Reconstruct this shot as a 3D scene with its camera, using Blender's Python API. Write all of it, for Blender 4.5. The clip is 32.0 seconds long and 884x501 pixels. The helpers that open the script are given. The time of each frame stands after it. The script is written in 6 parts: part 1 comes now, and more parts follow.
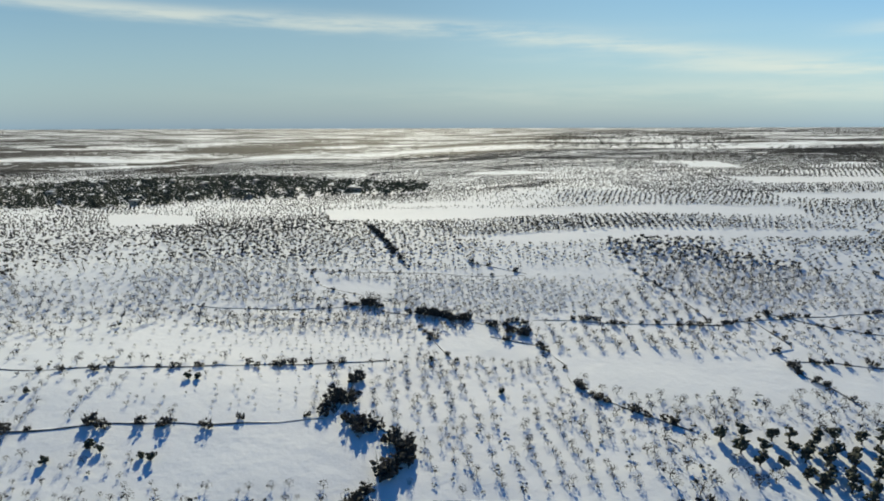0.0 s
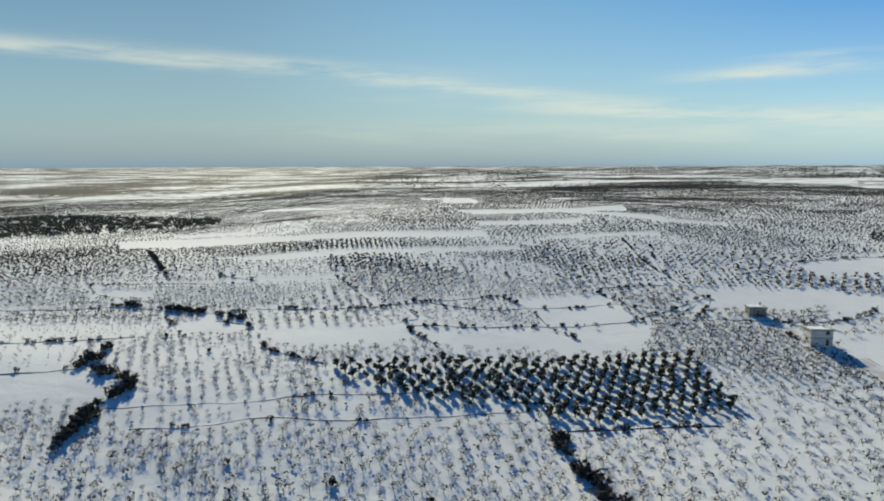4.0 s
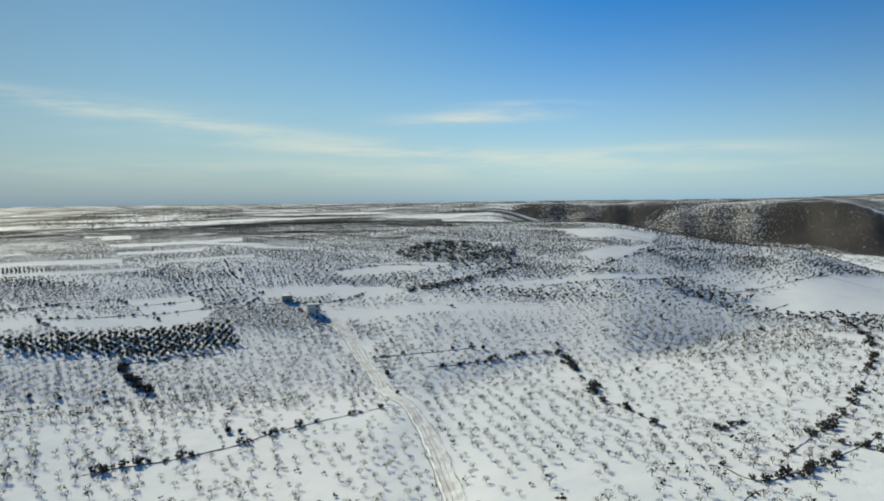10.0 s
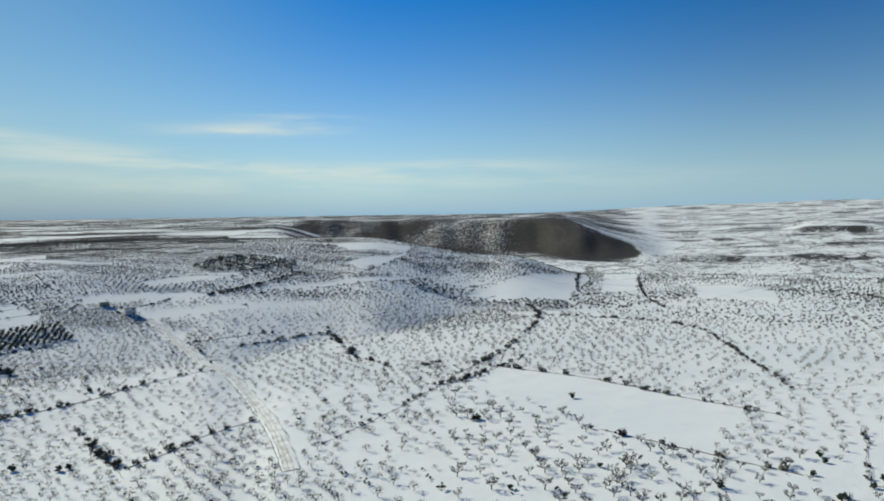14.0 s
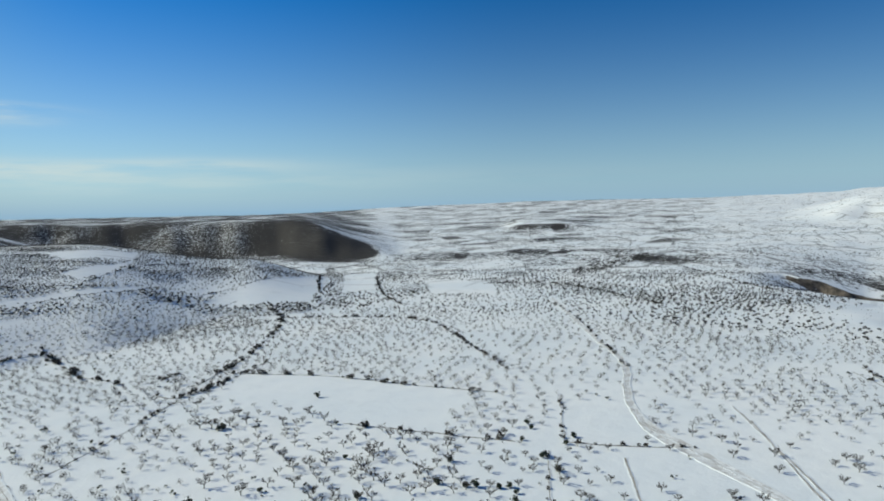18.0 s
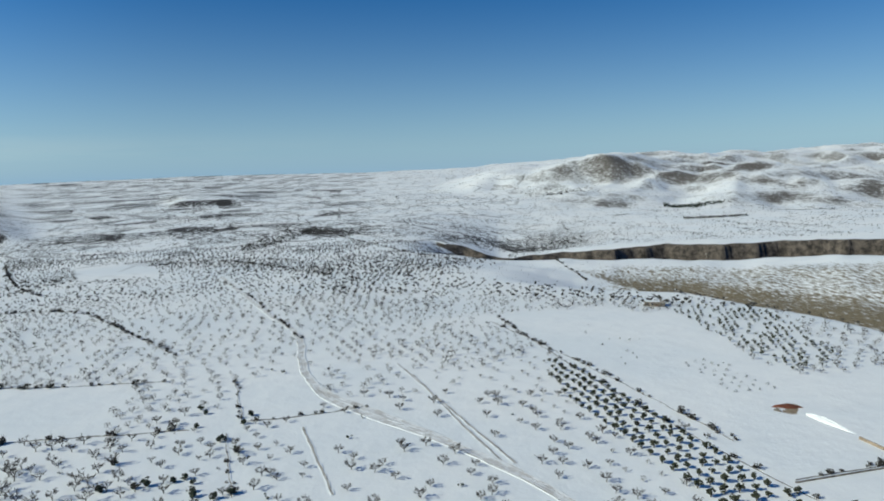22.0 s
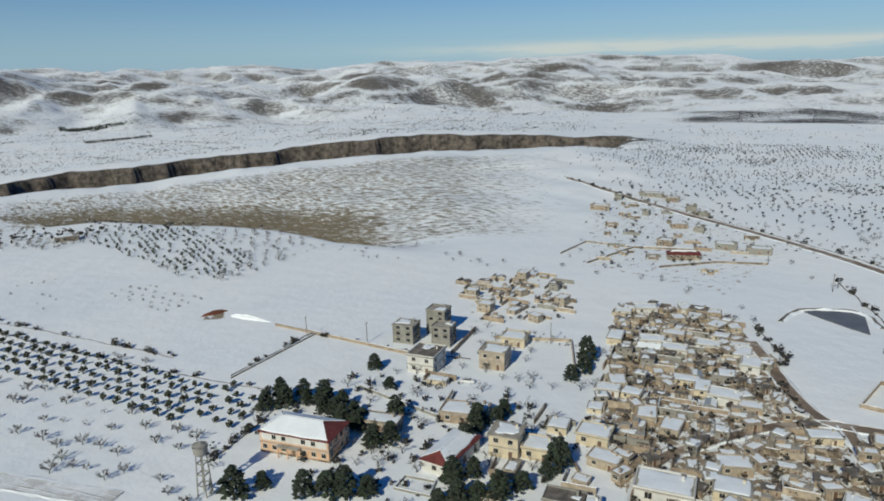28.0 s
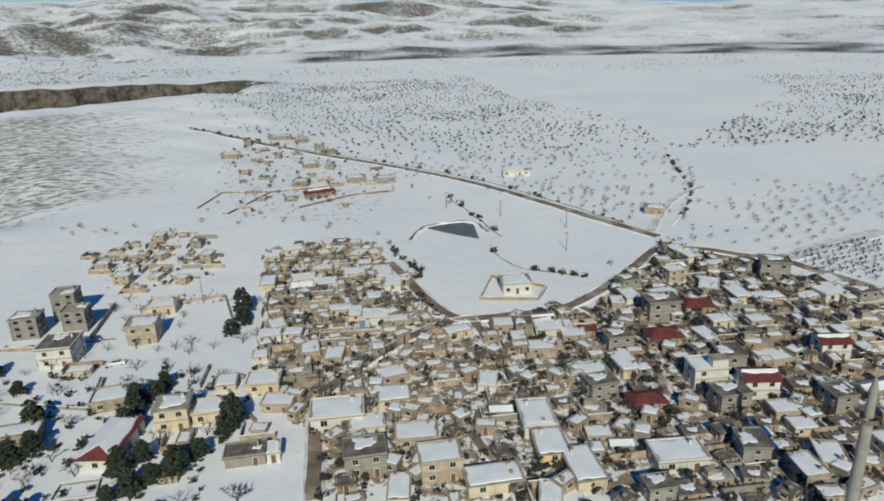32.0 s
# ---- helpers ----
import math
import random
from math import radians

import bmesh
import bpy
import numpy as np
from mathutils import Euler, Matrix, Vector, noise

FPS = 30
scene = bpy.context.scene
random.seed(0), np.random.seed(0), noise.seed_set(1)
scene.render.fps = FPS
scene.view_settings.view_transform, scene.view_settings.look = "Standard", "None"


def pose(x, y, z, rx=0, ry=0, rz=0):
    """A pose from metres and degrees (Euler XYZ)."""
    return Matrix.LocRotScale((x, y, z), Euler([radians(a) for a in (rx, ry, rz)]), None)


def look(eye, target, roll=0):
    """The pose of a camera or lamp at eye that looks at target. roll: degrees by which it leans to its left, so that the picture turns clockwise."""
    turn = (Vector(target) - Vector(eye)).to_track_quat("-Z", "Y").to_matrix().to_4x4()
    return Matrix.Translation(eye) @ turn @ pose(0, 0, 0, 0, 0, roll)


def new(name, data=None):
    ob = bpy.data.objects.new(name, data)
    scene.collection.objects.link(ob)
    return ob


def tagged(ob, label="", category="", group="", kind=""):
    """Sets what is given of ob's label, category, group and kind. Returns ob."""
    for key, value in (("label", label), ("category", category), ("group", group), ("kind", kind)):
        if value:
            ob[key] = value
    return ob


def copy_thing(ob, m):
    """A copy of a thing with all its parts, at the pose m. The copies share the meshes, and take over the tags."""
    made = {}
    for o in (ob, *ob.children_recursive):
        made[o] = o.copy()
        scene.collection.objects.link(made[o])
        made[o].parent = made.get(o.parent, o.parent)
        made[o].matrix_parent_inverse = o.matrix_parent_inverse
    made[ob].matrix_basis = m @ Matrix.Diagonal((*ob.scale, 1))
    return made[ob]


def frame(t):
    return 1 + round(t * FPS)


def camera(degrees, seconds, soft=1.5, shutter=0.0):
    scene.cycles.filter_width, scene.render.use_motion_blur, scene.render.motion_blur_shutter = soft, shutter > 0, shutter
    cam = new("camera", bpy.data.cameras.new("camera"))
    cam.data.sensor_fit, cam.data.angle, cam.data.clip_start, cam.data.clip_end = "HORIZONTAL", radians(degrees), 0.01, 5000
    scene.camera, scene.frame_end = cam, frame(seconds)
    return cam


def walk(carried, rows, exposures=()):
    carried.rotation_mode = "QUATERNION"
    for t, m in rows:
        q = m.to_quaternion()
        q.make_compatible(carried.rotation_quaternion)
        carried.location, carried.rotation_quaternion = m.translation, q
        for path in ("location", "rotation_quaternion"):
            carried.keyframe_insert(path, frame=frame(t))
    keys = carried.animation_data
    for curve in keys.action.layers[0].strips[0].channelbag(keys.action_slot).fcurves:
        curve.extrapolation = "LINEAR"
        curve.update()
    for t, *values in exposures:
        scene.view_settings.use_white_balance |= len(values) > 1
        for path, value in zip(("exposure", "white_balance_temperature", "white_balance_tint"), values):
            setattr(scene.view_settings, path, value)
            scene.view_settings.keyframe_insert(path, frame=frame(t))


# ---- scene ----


cam = camera(66.2, 32.0, soft=1.85)
PATH = (
    (0.0, 13.7, 336.1, 69.5, 5.59, -10.27, -0.15),
    (0.5, 20.6, 329.7, 69.8, 4.38, -9.90, -0.11),
    (1.0, 26.0, 322.9, 70.0, 2.66, -9.38, -0.11),
    (1.5, 31.1, 316.0, 70.1, 0.99, -8.99, -0.13),
    (2.0, 36.6, 308.7, 70.3, -0.41, -8.58, -0.15),
    (2.5, 42.0, 300.3, 70.6, -1.78, -8.15, -0.16),
    (4.5, 59.5, 254.8, 73.8, -8.09, -6.89, -0.19),
    (5.0, 65.0, 243.4, 74.1, -9.82, -6.63, -0.20),
    (5.5, 70.9, 232.1, 74.2, -11.58, -6.32, -0.21),
    (6.0, 75.8, 219.9, 74.3, -13.37, -6.04, -0.23),
    (6.5, 78.9, 206.2, 74.6, -15.28, -5.78, -0.26),
    (7.0, 80.5, 191.7, 75.2, -17.33, -5.46, -0.29),
    (7.5, 81.0, 177.5, 75.8, -19.46, -5.29, -0.34),
    (8.0, 81.5, 164.3, 76.3, -21.56, -5.09, -0.40),
    (8.5, 82.2, 151.9, 76.5, -23.50, -4.87, -0.47),
    (9.0, 83.0, 139.4, 76.6, -25.29, -4.64, -0.53),
    (9.5, 83.0, 125.7, 76.8, -27.02, -4.43, -0.58),
    (10.0, 81.3, 110.8, 77.1, -28.78, -4.22, -0.64),
    (10.5, 78.0, 95.1, 77.6, -30.60, -4.05, -0.69),
    (11.0, 72.8, 79.3, 78.0, -32.52, -3.89, -0.73),
    (11.5, 65.6, 64.1, 78.4, -34.61, -3.70, -0.75),
    (12.0, 56.4, 49.9, 78.9, -36.84, -3.56, -0.77),
    (12.5, 45.7, 36.7, 79.6, -39.18, -3.47, -0.78),
    (13.0, 33.9, 24.6, 80.3, -41.63, -3.37, -0.77),
    (13.5, 21.3, 14.1, 81.2, -44.25, -3.30, -0.73),
    (14.0, 9.3, 5.6, 82.6, -47.06, -3.22, -0.70),
    (14.5, -0.0, -0.0, 85.0, -50.07, -3.10, -0.76),
    (16.5, 0.0, 0.0, 85.0, -60.65, -3.32, -1.01),
    (17.0, 0.0, 0.0, 85.0, -63.16, -3.39, -0.97),
    (17.5, 0.0, 0.0, 85.0, -65.85, -3.42, -1.05),
    (18.0, 0.0, 0.0, 85.0, -68.74, -3.49, -1.03),
    (18.5, 0.0, 0.0, 85.0, -71.67, -3.63, -1.12),
    (19.0, 0.0, 0.0, 85.0, -74.70, -3.88, -1.19),
    (19.5, 0.0, 0.0, 85.0, -77.85, -4.17, -1.26),
    (20.0, 0.0, 0.0, 85.0, -81.02, -4.48, -1.22),
    (20.5, 0.0, 0.0, 85.0, -84.72, -4.83, -1.32),
    (21.0, 0.0, 0.0, 85.0, -88.71, -5.29, -1.35),
    (21.5, 0.0, 0.0, 85.0, -92.42, -5.72, -1.38),
    (22.0, 0.0, 0.0, 85.0, -96.17, -6.18, -1.39),
    (22.5, 0.0, 0.0, 85.0, -99.91, -6.67, -1.33),
    (23.0, 0.0, 0.0, 85.0, -103.39, -7.26, -1.40),
    (23.5, 0.0, 0.0, 85.0, -107.12, -7.94, -1.50),
    (24.0, 0.0, 0.0, 85.0, -111.04, -8.62, -1.55),
    (24.5, 0.0, 0.0, 85.0, -115.20, -9.35, -1.44),
    (25.0, 0.0, 0.0, 85.0, -119.18, -10.04, -1.44),
    (25.5, 0.0, 0.0, 85.0, -123.20, -10.68, -1.59),
    (27.5, 0.0, 0.0, 85.0, -139.19, -13.27, -1.36),
    (28.0, 0.0, 0.0, 85.0, -143.20, -13.92, -1.39),
    (28.5, 0.0, 0.0, 85.0, -147.35, -14.62, -1.55),
    (29.0, 0.0, 0.0, 85.0, -151.26, -15.28, -1.61),
    (29.5, 0.0, 0.0, 85.0, -155.41, -15.96, -1.77),
    (30.0, 0.0, 0.0, 85.0, -159.54, -16.67, -1.96),
    (30.5, 0.0, 0.0, 85.0, -163.53, -17.37, -2.07),
    (31.0, 0.0, 0.0, 85.0, -167.57, -18.09, -2.08),
    (31.5, 0.0, 0.0, 85.0, -170.57, -18.73, -2.07),
    (32.0, 0.0, 0.0, 85.0, -173.73, -19.37, -2.12),
)


def heading(yaw, pitch):
    """The way ahead for degrees of yaw, to the left from +y, and of pitch, up."""
    a, b = radians(yaw), radians(pitch)
    return Vector((-math.sin(a) * math.cos(b), math.cos(a) * math.cos(b), math.sin(b)))


walk(cam, [(t, look((x, y, z), Vector((x, y, z)) + 100 * heading(yaw, pitch), roll)) for t, x, y, z, yaw, pitch, roll in PATH],
     exposures=[(0.0, 0.06, 7650, -2), (6.0, -0.08, 7550, -4), (12.0, -0.12, 7200, -4), (18.0, -0.19, 6700, -4), (24.0, -0.33, 6550, -3), (29.0, -0.42, 6800, 0), (32.0, -0.38, 6950, 0)])

# ---- sky and sun ----
SUN_YAW, SUN_HIGH = 9.0, 33.0
sun = new("sun", bpy.data.lights.new("sun", "SUN"))
sun.data.energy, sun.data.angle, sun.data.color = 4.4, radians(0.53), (1.0, 0.93, 0.82)
sun.matrix_world = look(heading(SUN_YAW, SUN_HIGH) * 300, (0, 0, 0))

world = bpy.data.worlds.new("world")
scene.world = world
world.use_nodes = True


class Nodes:
    """Short ways to add and join shader nodes."""

    def __init__(self, tree):
        self.tree = tree

    def add(self, kind, **settings):
        node = self.tree.nodes.new(kind)
        for key, value in settings.items():
            if key == "operation":
                node.operation = value
            elif key == "blend":
                node.blend_type = value
        return node

    def put(self, socket, value):
        if isinstance(value, bpy.types.NodeSocket):
            self.tree.links.new(value, socket)
        elif value is not None:
            socket.default_value = value

    def math(self, operation, a, b=0.0, c=None):
        node = self.add("ShaderNodeMath", operation=operation)
        self.put(node.inputs[0], a), self.put(node.inputs[1], b), self.put(node.inputs[2], c)
        return node.outputs[0]

    def mix(self, k, a, b):
        node = self.add("ShaderNodeMixRGB")
        self.put(node.inputs[0], k), self.put(node.inputs[1], a), self.put(node.inputs[2], b)
        return node.outputs[0]

    def noise(self, place, scale, detail=3.0, rough=0.55):
        node = self.add("ShaderNodeTexNoise")
        self.put(node.inputs["Vector"], place), self.put(node.inputs["Scale"], scale)
        self.put(node.inputs["Detail"], detail), self.put(node.inputs["Roughness"], rough)
        return node.outputs[0]

    def ramp(self, value, low, high):
        node = self.add("ShaderNodeMapRange")
        node.interpolation_type = "SMOOTHSTEP"
        self.put(node.inputs[0], value), self.put(node.inputs[1], low), self.put(node.inputs[2], high)
        return node.outputs[0]


def build_sky():
    n = Nodes(world.node_tree)
    back = world.node_tree.nodes["Background"]
    sky = n.add("ShaderNodeTexSky")
    sky.sky_type, sky.sun_disc = "NISHITA", False
    sky.sun_elevation, sky.sun_rotation = radians(SUN_HIGH), radians(-SUN_YAW)
    sky.air_density, sky.dust_density, sky.ozone_density, sky.altitude = 1.0, 0.25, 3.0, 1200
    # thin cirrus streaks low over the horizon: noise drawn out along the azimuth
    place = n.add("ShaderNodeTexCoord").outputs["Generated"]
    split = n.add("ShaderNodeSeparateXYZ")
    n.put(split.inputs[0], place)
    east, north, up = split.outputs
    turn = n.math("ARCTAN2", east, north)
    high = n.math("ARCSINE", up)
    flat = n.add("ShaderNodeCombineXYZ")
    n.put(flat.inputs[0], n.math("MULTIPLY", turn, 3.0)), n.put(flat.inputs[1], n.math("MULTIPLY", high, 26.0))
    wisps = n.noise(flat.outputs[0], 1.6, 5.0, 0.6)
    cloud = None
    # yaw, width, height, thickness, lean, strength
    for yaw, wide, tall, thick, lean, force in ((24, 24, 8.5, 0.6, 0.03, 0.6), (-6, 16, 6.7, 0.55, 0.10, 0.6), (-24, 16, 4.3, 0.6, 0.06, 0.6), (-32, 6, 7.0, 0.45, -0.03, 0.75), (-35, 4, 7.8, 0.3, 0.0, 0.5),
                                                (-47, 9, 3.9, 0.5, -0.01, 0.5), (-30, 34, 2.8, 1.0, 0.0, 0.35), (-157, 13, 2.6, 0.4, 0.0, 1.1), (-174, 14, 2.3, 0.4, 0.0, 1.0)):
        side = n.math("SUBTRACT", turn, radians(-yaw))
        side = n.math("ARCTAN2", n.math("SINE", side), n.math("COSINE", side))
        line = n.math("MULTIPLY_ADD", side, lean, n.math("MULTIPLY_ADD", wisps, radians(1.4), n.math("SUBTRACT", high, radians(tall + 0.7))))
        k = n.math("MULTIPLY", n.math("POWER", n.math("DIVIDE", side, radians(wide)), 2.0), -1.0)
        k = n.math("SUBTRACT", k, n.math("POWER", n.math("DIVIDE", line, radians(thick)), 2.0))
        k = n.math("MULTIPLY", n.math("EXPONENT", k), force)
        cloud = k if cloud is None else n.math("ADD", cloud, k)
    cloud = n.math("MULTIPLY", cloud, n.ramp(wisps, 0.3, 0.62))
    cloud = n.math("MINIMUM", cloud, 0.85)
    rich = n.add("ShaderNodeHueSaturation")
    # haze that lies along the whole horizon, bluer over the far plain
    east_side = n.ramp(n.math("COSINE", n.math("SUBTRACT", turn, radians(-10))), 0.6, 1.0)
    n.put(rich.inputs["Saturation"], n.math("MULTIPLY", n.math("MULTIPLY_ADD", east_side, -0.25, 1.52), n.math("MULTIPLY_ADD", n.math("EXPONENT", n.math("MULTIPLY", n.math("MAXIMUM", high, 0.0), -1 / radians(8.0))), -0.3, 1.0))), n.put(rich.inputs["Color"], sky.outputs[0])
    n.put(rich.inputs["Hue"], n.math("MULTIPLY_ADD", east_side, -0.016, 0.514))
    bright = n.ramp(n.math("COSINE", n.math("SUBTRACT", turn, radians(32))), 0.7, 1.0)
    n.put(rich.inputs["Value"], n.math("MULTIPLY_ADD", bright, 0.3, n.math("MULTIPLY_ADD", east_side, -0.30, 1.0)))
    veil = n.mix(east_side, (3.0, 4.9, 7.7, 1), (1.9, 3.1, 5.0, 1))
    low = n.math("EXPONENT", n.math("MULTIPLY", n.math("MAXIMUM", high, 0.0), n.math("MULTIPLY_ADD", east_side, 0.08 / radians(3.0), -0.5 / radians(3.0))))
    air = n.mix(n.math("MULTIPLY", low, 0.92), rich.outputs[0], veil)
    n.put(back.inputs["Color"], n.mix(cloud, air, (7.8, 8.1, 8.3, 1)))
    back.inputs["Strength"].default_value = 0.1


build_sky()

# ---- materials ----


def material(name, color, rough=0.8, metal=0.0, vary=0.25, scale=1.5, fine=14.0, bump=0.3, depth=0.02, islands=False, pieces=False, second=None):
    """A surface with stains at one scale, grain at another and a fine relief."""
    m = bpy.data.materials.new(name)
    m.use_nodes = True
    n = Nodes(m.node_tree)
    shader = m.node_tree.nodes["Principled BSDF"]
    place = n.add("ShaderNodeTexCoord").outputs["Object"]
    a, b = n.noise(place, scale), n.noise(place, fine, 2.0)
    dark = tuple(c * (1 - vary) for c in color) + (1,)
    pale = tuple(min(1, c * (1 + vary)) for c in color) + (1,)
    tone = n.mix(n.ramp(a, 0.3, 0.7), dark, pale)
    if second:
        tone = n.mix(n.ramp(n.noise(place, scale * 0.6), 0.48, 0.6), tone, tuple(second) + (1,))
    tone = n.mix(n.math("MULTIPLY", n.ramp(b, 0.35, 0.75), 0.3), tone, dark)
    if islands or pieces:
        chance = n.add("ShaderNodeNewGeometry").outputs["Random Per Island"] if islands else n.add("ShaderNodeObjectInfo").outputs["Random"]
        hsv = n.add("ShaderNodeHueSaturation")
        n.put(hsv.inputs["Value"], n.math("MULTIPLY_ADD", chance, 0.6, 0.7))
        n.put(hsv.inputs["Color"], tone)
        tone = hsv.outputs[0]
    n.put(shader.inputs["Base Color"], tone)
    shader.inputs["Roughness"].default_value, shader.inputs["Metallic"].default_value = rough, metal
    if bump:
        relief = n.add("ShaderNodeBump")
        n.put(relief.inputs["Height"], b), n.put(relief.inputs["Strength"], bump), n.put(relief.inputs["Distance"], depth)
        n.put(shader.inputs["Normal"], relief.outputs[0])
    return m


def ground_material():
    """Snow that thins out over soil, dry grass, scrub and rock where the ground attributes say so."""
    m = bpy.data.materials.new("snowy_ground")
    m.use_nodes = True
    n = Nodes(m.node_tree)
    shader = m.node_tree.nodes["Principled BSDF"]
    place = n.add("ShaderNodeTexCoord").outputs["Object"]

    def zone(name):
        node = n.add("ShaderNodeAttribute")
        node.attribute_name = name
        return node.outputs["Fac"]

    wide, mid, fine = n.noise(place, 0.011, 4.0), n.noise(place, 0.09, 4.0), n.noise(place, 0.8, 4.0, 0.65)
    snow = n.mix(n.ramp(wide, 0.35, 0.65), (0.80, 0.835, 0.86, 1), (0.87, 0.885, 0.89, 1))
    snow = n.mix(n.math("MULTIPLY", n.ramp(mid, 0.5, 0.75), 0.3), snow, (0.70, 0.73, 0.75, 1))
    # drifted, terraced hillside: stretched noise
    shift = n.add("ShaderNodeMapping")
    shift.inputs["Scale"].default_value = (0.13, 0.34, 0.2)
    shift.inputs["Rotation"].default_value = (0, 0, radians(35))
    n.put(shift.inputs["Vector"], place)
    drift = n.noise(shift.outputs[0], 1.0, 7.0, 0.74)
    speck = n.noise(place, 0.3, 6.0, 0.75)

    def over(base, mask, color, texture, soft=0.07):
        edge = n.math("SUBTRACT", 0.82, n.math("MULTIPLY", mask, 0.62))
        k = n.ramp(texture, edge, n.math("ADD", edge, soft))
        k = n.math("MULTIPLY", k, n.math("MINIMUM", n.math("MULTIPLY", mask, 6.0), 1.0))
        return n.mix(k, base, color)

    brown = n.mix(n.ramp(fine, 0.3, 0.7), (0.19, 0.145, 0.10, 1), (0.38, 0.31, 0.23, 1))
    straw = n.mix(n.ramp(fine, 0.3, 0.7), (0.13, 0.108, 0.07, 1), (0.28, 0.235, 0.16, 1))
    scrub = n.mix(n.ramp(fine, 0.35, 0.65), (0.03, 0.029, 0.030, 1), (0.08, 0.074, 0.068, 1))
    stone = n.mix(n.ramp(n.noise(place, 0.14, 5.0, 0.65), 0.3, 0.7), (0.04, 0.037, 0.035, 1), (0.17, 0.145, 0.125, 1))
    tone = over(snow, zone("grass"), straw, drift, 0.2)
    # far off, the scrub lies in parcels with dark boundaries
    tilt = n.add("ShaderNodeMapping")
    tilt.inputs["Scale"].default_value = (0.011, 0.019, 0.0)
    tilt.inputs["Rotation"].default_value = (0, 0, radians(20))
    n.put(tilt.inputs["Vector"], place)
    cells = n.add("ShaderNodeTexVoronoi")
    n.put(cells.inputs["Vector"], tilt.outputs[0]), n.put(cells.inputs["Scale"], 1.0)
    edges = n.add("ShaderNodeTexVoronoi")
    edges.feature = "DISTANCE_TO_EDGE"
    n.put(edges.inputs["Vector"], tilt.outputs[0]), n.put(edges.inputs["Scale"], 1.0)
    chance = n.add("ShaderNodeSeparateColor")
    n.put(chance.inputs[0], cells.outputs["Color"])
    parcel = n.math("MULTIPLY_ADD", chance.outputs[0], 0.6, 0.65)
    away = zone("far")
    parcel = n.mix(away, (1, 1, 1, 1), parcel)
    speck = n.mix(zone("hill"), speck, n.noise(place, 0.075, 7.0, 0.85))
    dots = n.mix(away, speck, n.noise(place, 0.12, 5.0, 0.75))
    # scrub colour turns to a paler grey-brown across the hill zone
    hill_tone = n.mix(zone("hill"), scrub, n.mix(n.ramp(fine, 0.3, 0.7), (0.085, 0.078, 0.072, 1), (0.19, 0.175, 0.16, 1)))
    tone = over(tone, n.math("MULTIPLY", zone("scrub"), parcel), hill_tone, dots, n.math("MULTIPLY_ADD", zone("hill"), 0.2, 0.05))
    line = n.math("MULTIPLY", n.ramp(edges.outputs["Distance"], 0.05, 0.025), n.ramp(n.noise(place, 0.02, 3.0), 0.45, 0.55))
    tone = n.mix(n.math("MULTIPLY", n.math("MULTIPLY", line, away), 0.6), tone, scrub)
    tone = over(tone, zone("soil"), brown, n.noise(place, 0.3, 6.0, 0.72))
    tone = over(tone, zone("rock"), stone, n.noise(place, 0.06, 5.0, 0.6), 0.15)
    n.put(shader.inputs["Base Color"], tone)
    shader.inputs["Roughness"].default_value = 0.75
    shader.inputs["Specular IOR Level"].default_value = 0.04
    relief = n.add("ShaderNodeBump")
    n.put(relief.inputs["Height"], n.math("ADD", n.math("MULTIPLY", fine, 0.45), n.math("MULTIPLY", mid, 2.5)))
    n.put(relief.inputs["Strength"], 0.5), n.put(relief.inputs["Distance"], 0.4)
    n.put(shader.inputs["Normal"], relief.outputs[0])
    return m


SNOW_GROUND = ground_material()
SNOW = material("packed_snow", (0.82, 0.85, 0.87), 0.7, vary=0.06, scale=0.25, fine=2.5, bump=0.3, depth=0.06)
TRACK = material("trodden_snow", (0.78, 0.79, 0.79), 0.7, vary=0.12, scale=0.3, fine=1.6, bump=0.5, depth=0.08, second=(0.60, 0.585, 0.56))
RUT = material("muddy_rut", (0.40, 0.37, 0.33), 0.8, vary=0.35, scale=0.2, fine=1.4, bump=0.5, depth=0.06, second=(0.60, 0.58, 0.55))
MUD = material("brown_mud", (0.22, 0.165, 0.12), 0.85, vary=0.35, scale=0.15, fine=1.3, bump=0.5, depth=0.06, second=(0.42, 0.36, 0.30))
CROWN = material("far_twig_mass", (0.042, 0.040, 0.035), 0.9, vary=0.35, scale=0.5, fine=4.0, bump=0.0, islands=True)
BARK = material("grey_brown_bark", (0.08, 0.069, 0.06), 0.9, vary=0.3, scale=2.0, fine=9.0, bump=0.4, islands=True)
TWIGS = material("bare_twigs", (0.082, 0.072, 0.063), 0.9, vary=0.3, scale=0.7, fine=5.0, bump=0.0, islands=False)
OLIVE = material("olive_leaves", (0.045, 0.052, 0.030), 0.75, vary=0.4, scale=0.8, fine=5.0, bump=0.0, islands=True)
PINE = material("pine_needles", (0.022, 0.033, 0.018), 0.8, vary=0.4, scale=0.6, fine=4.0, bump=0.0, islands=True)
BUSH = material("bramble_twigs", (0.036, 0.034, 0.028), 0.9, vary=0.4, scale=0.6, fine=4.0, bump=0.0, islands=True)
RUBBLE = material("dry_stone", (0.19, 0.17, 0.15), 0.9, vary=0.4, scale=0.5, fine=3.0, bump=0.6, depth=0.06, islands=True)
def ease(v, a, b):
    k = np.clip((v - a) / (b - a), 0.0, 1.0)
    return k * k * (3 - 2 * k)


def nodes(az, table):
    """Piecewise interpolation over azimuth, in degrees left of +y."""
    return np.interp(-az, [-a for a, _ in table], [v for _, v in table])


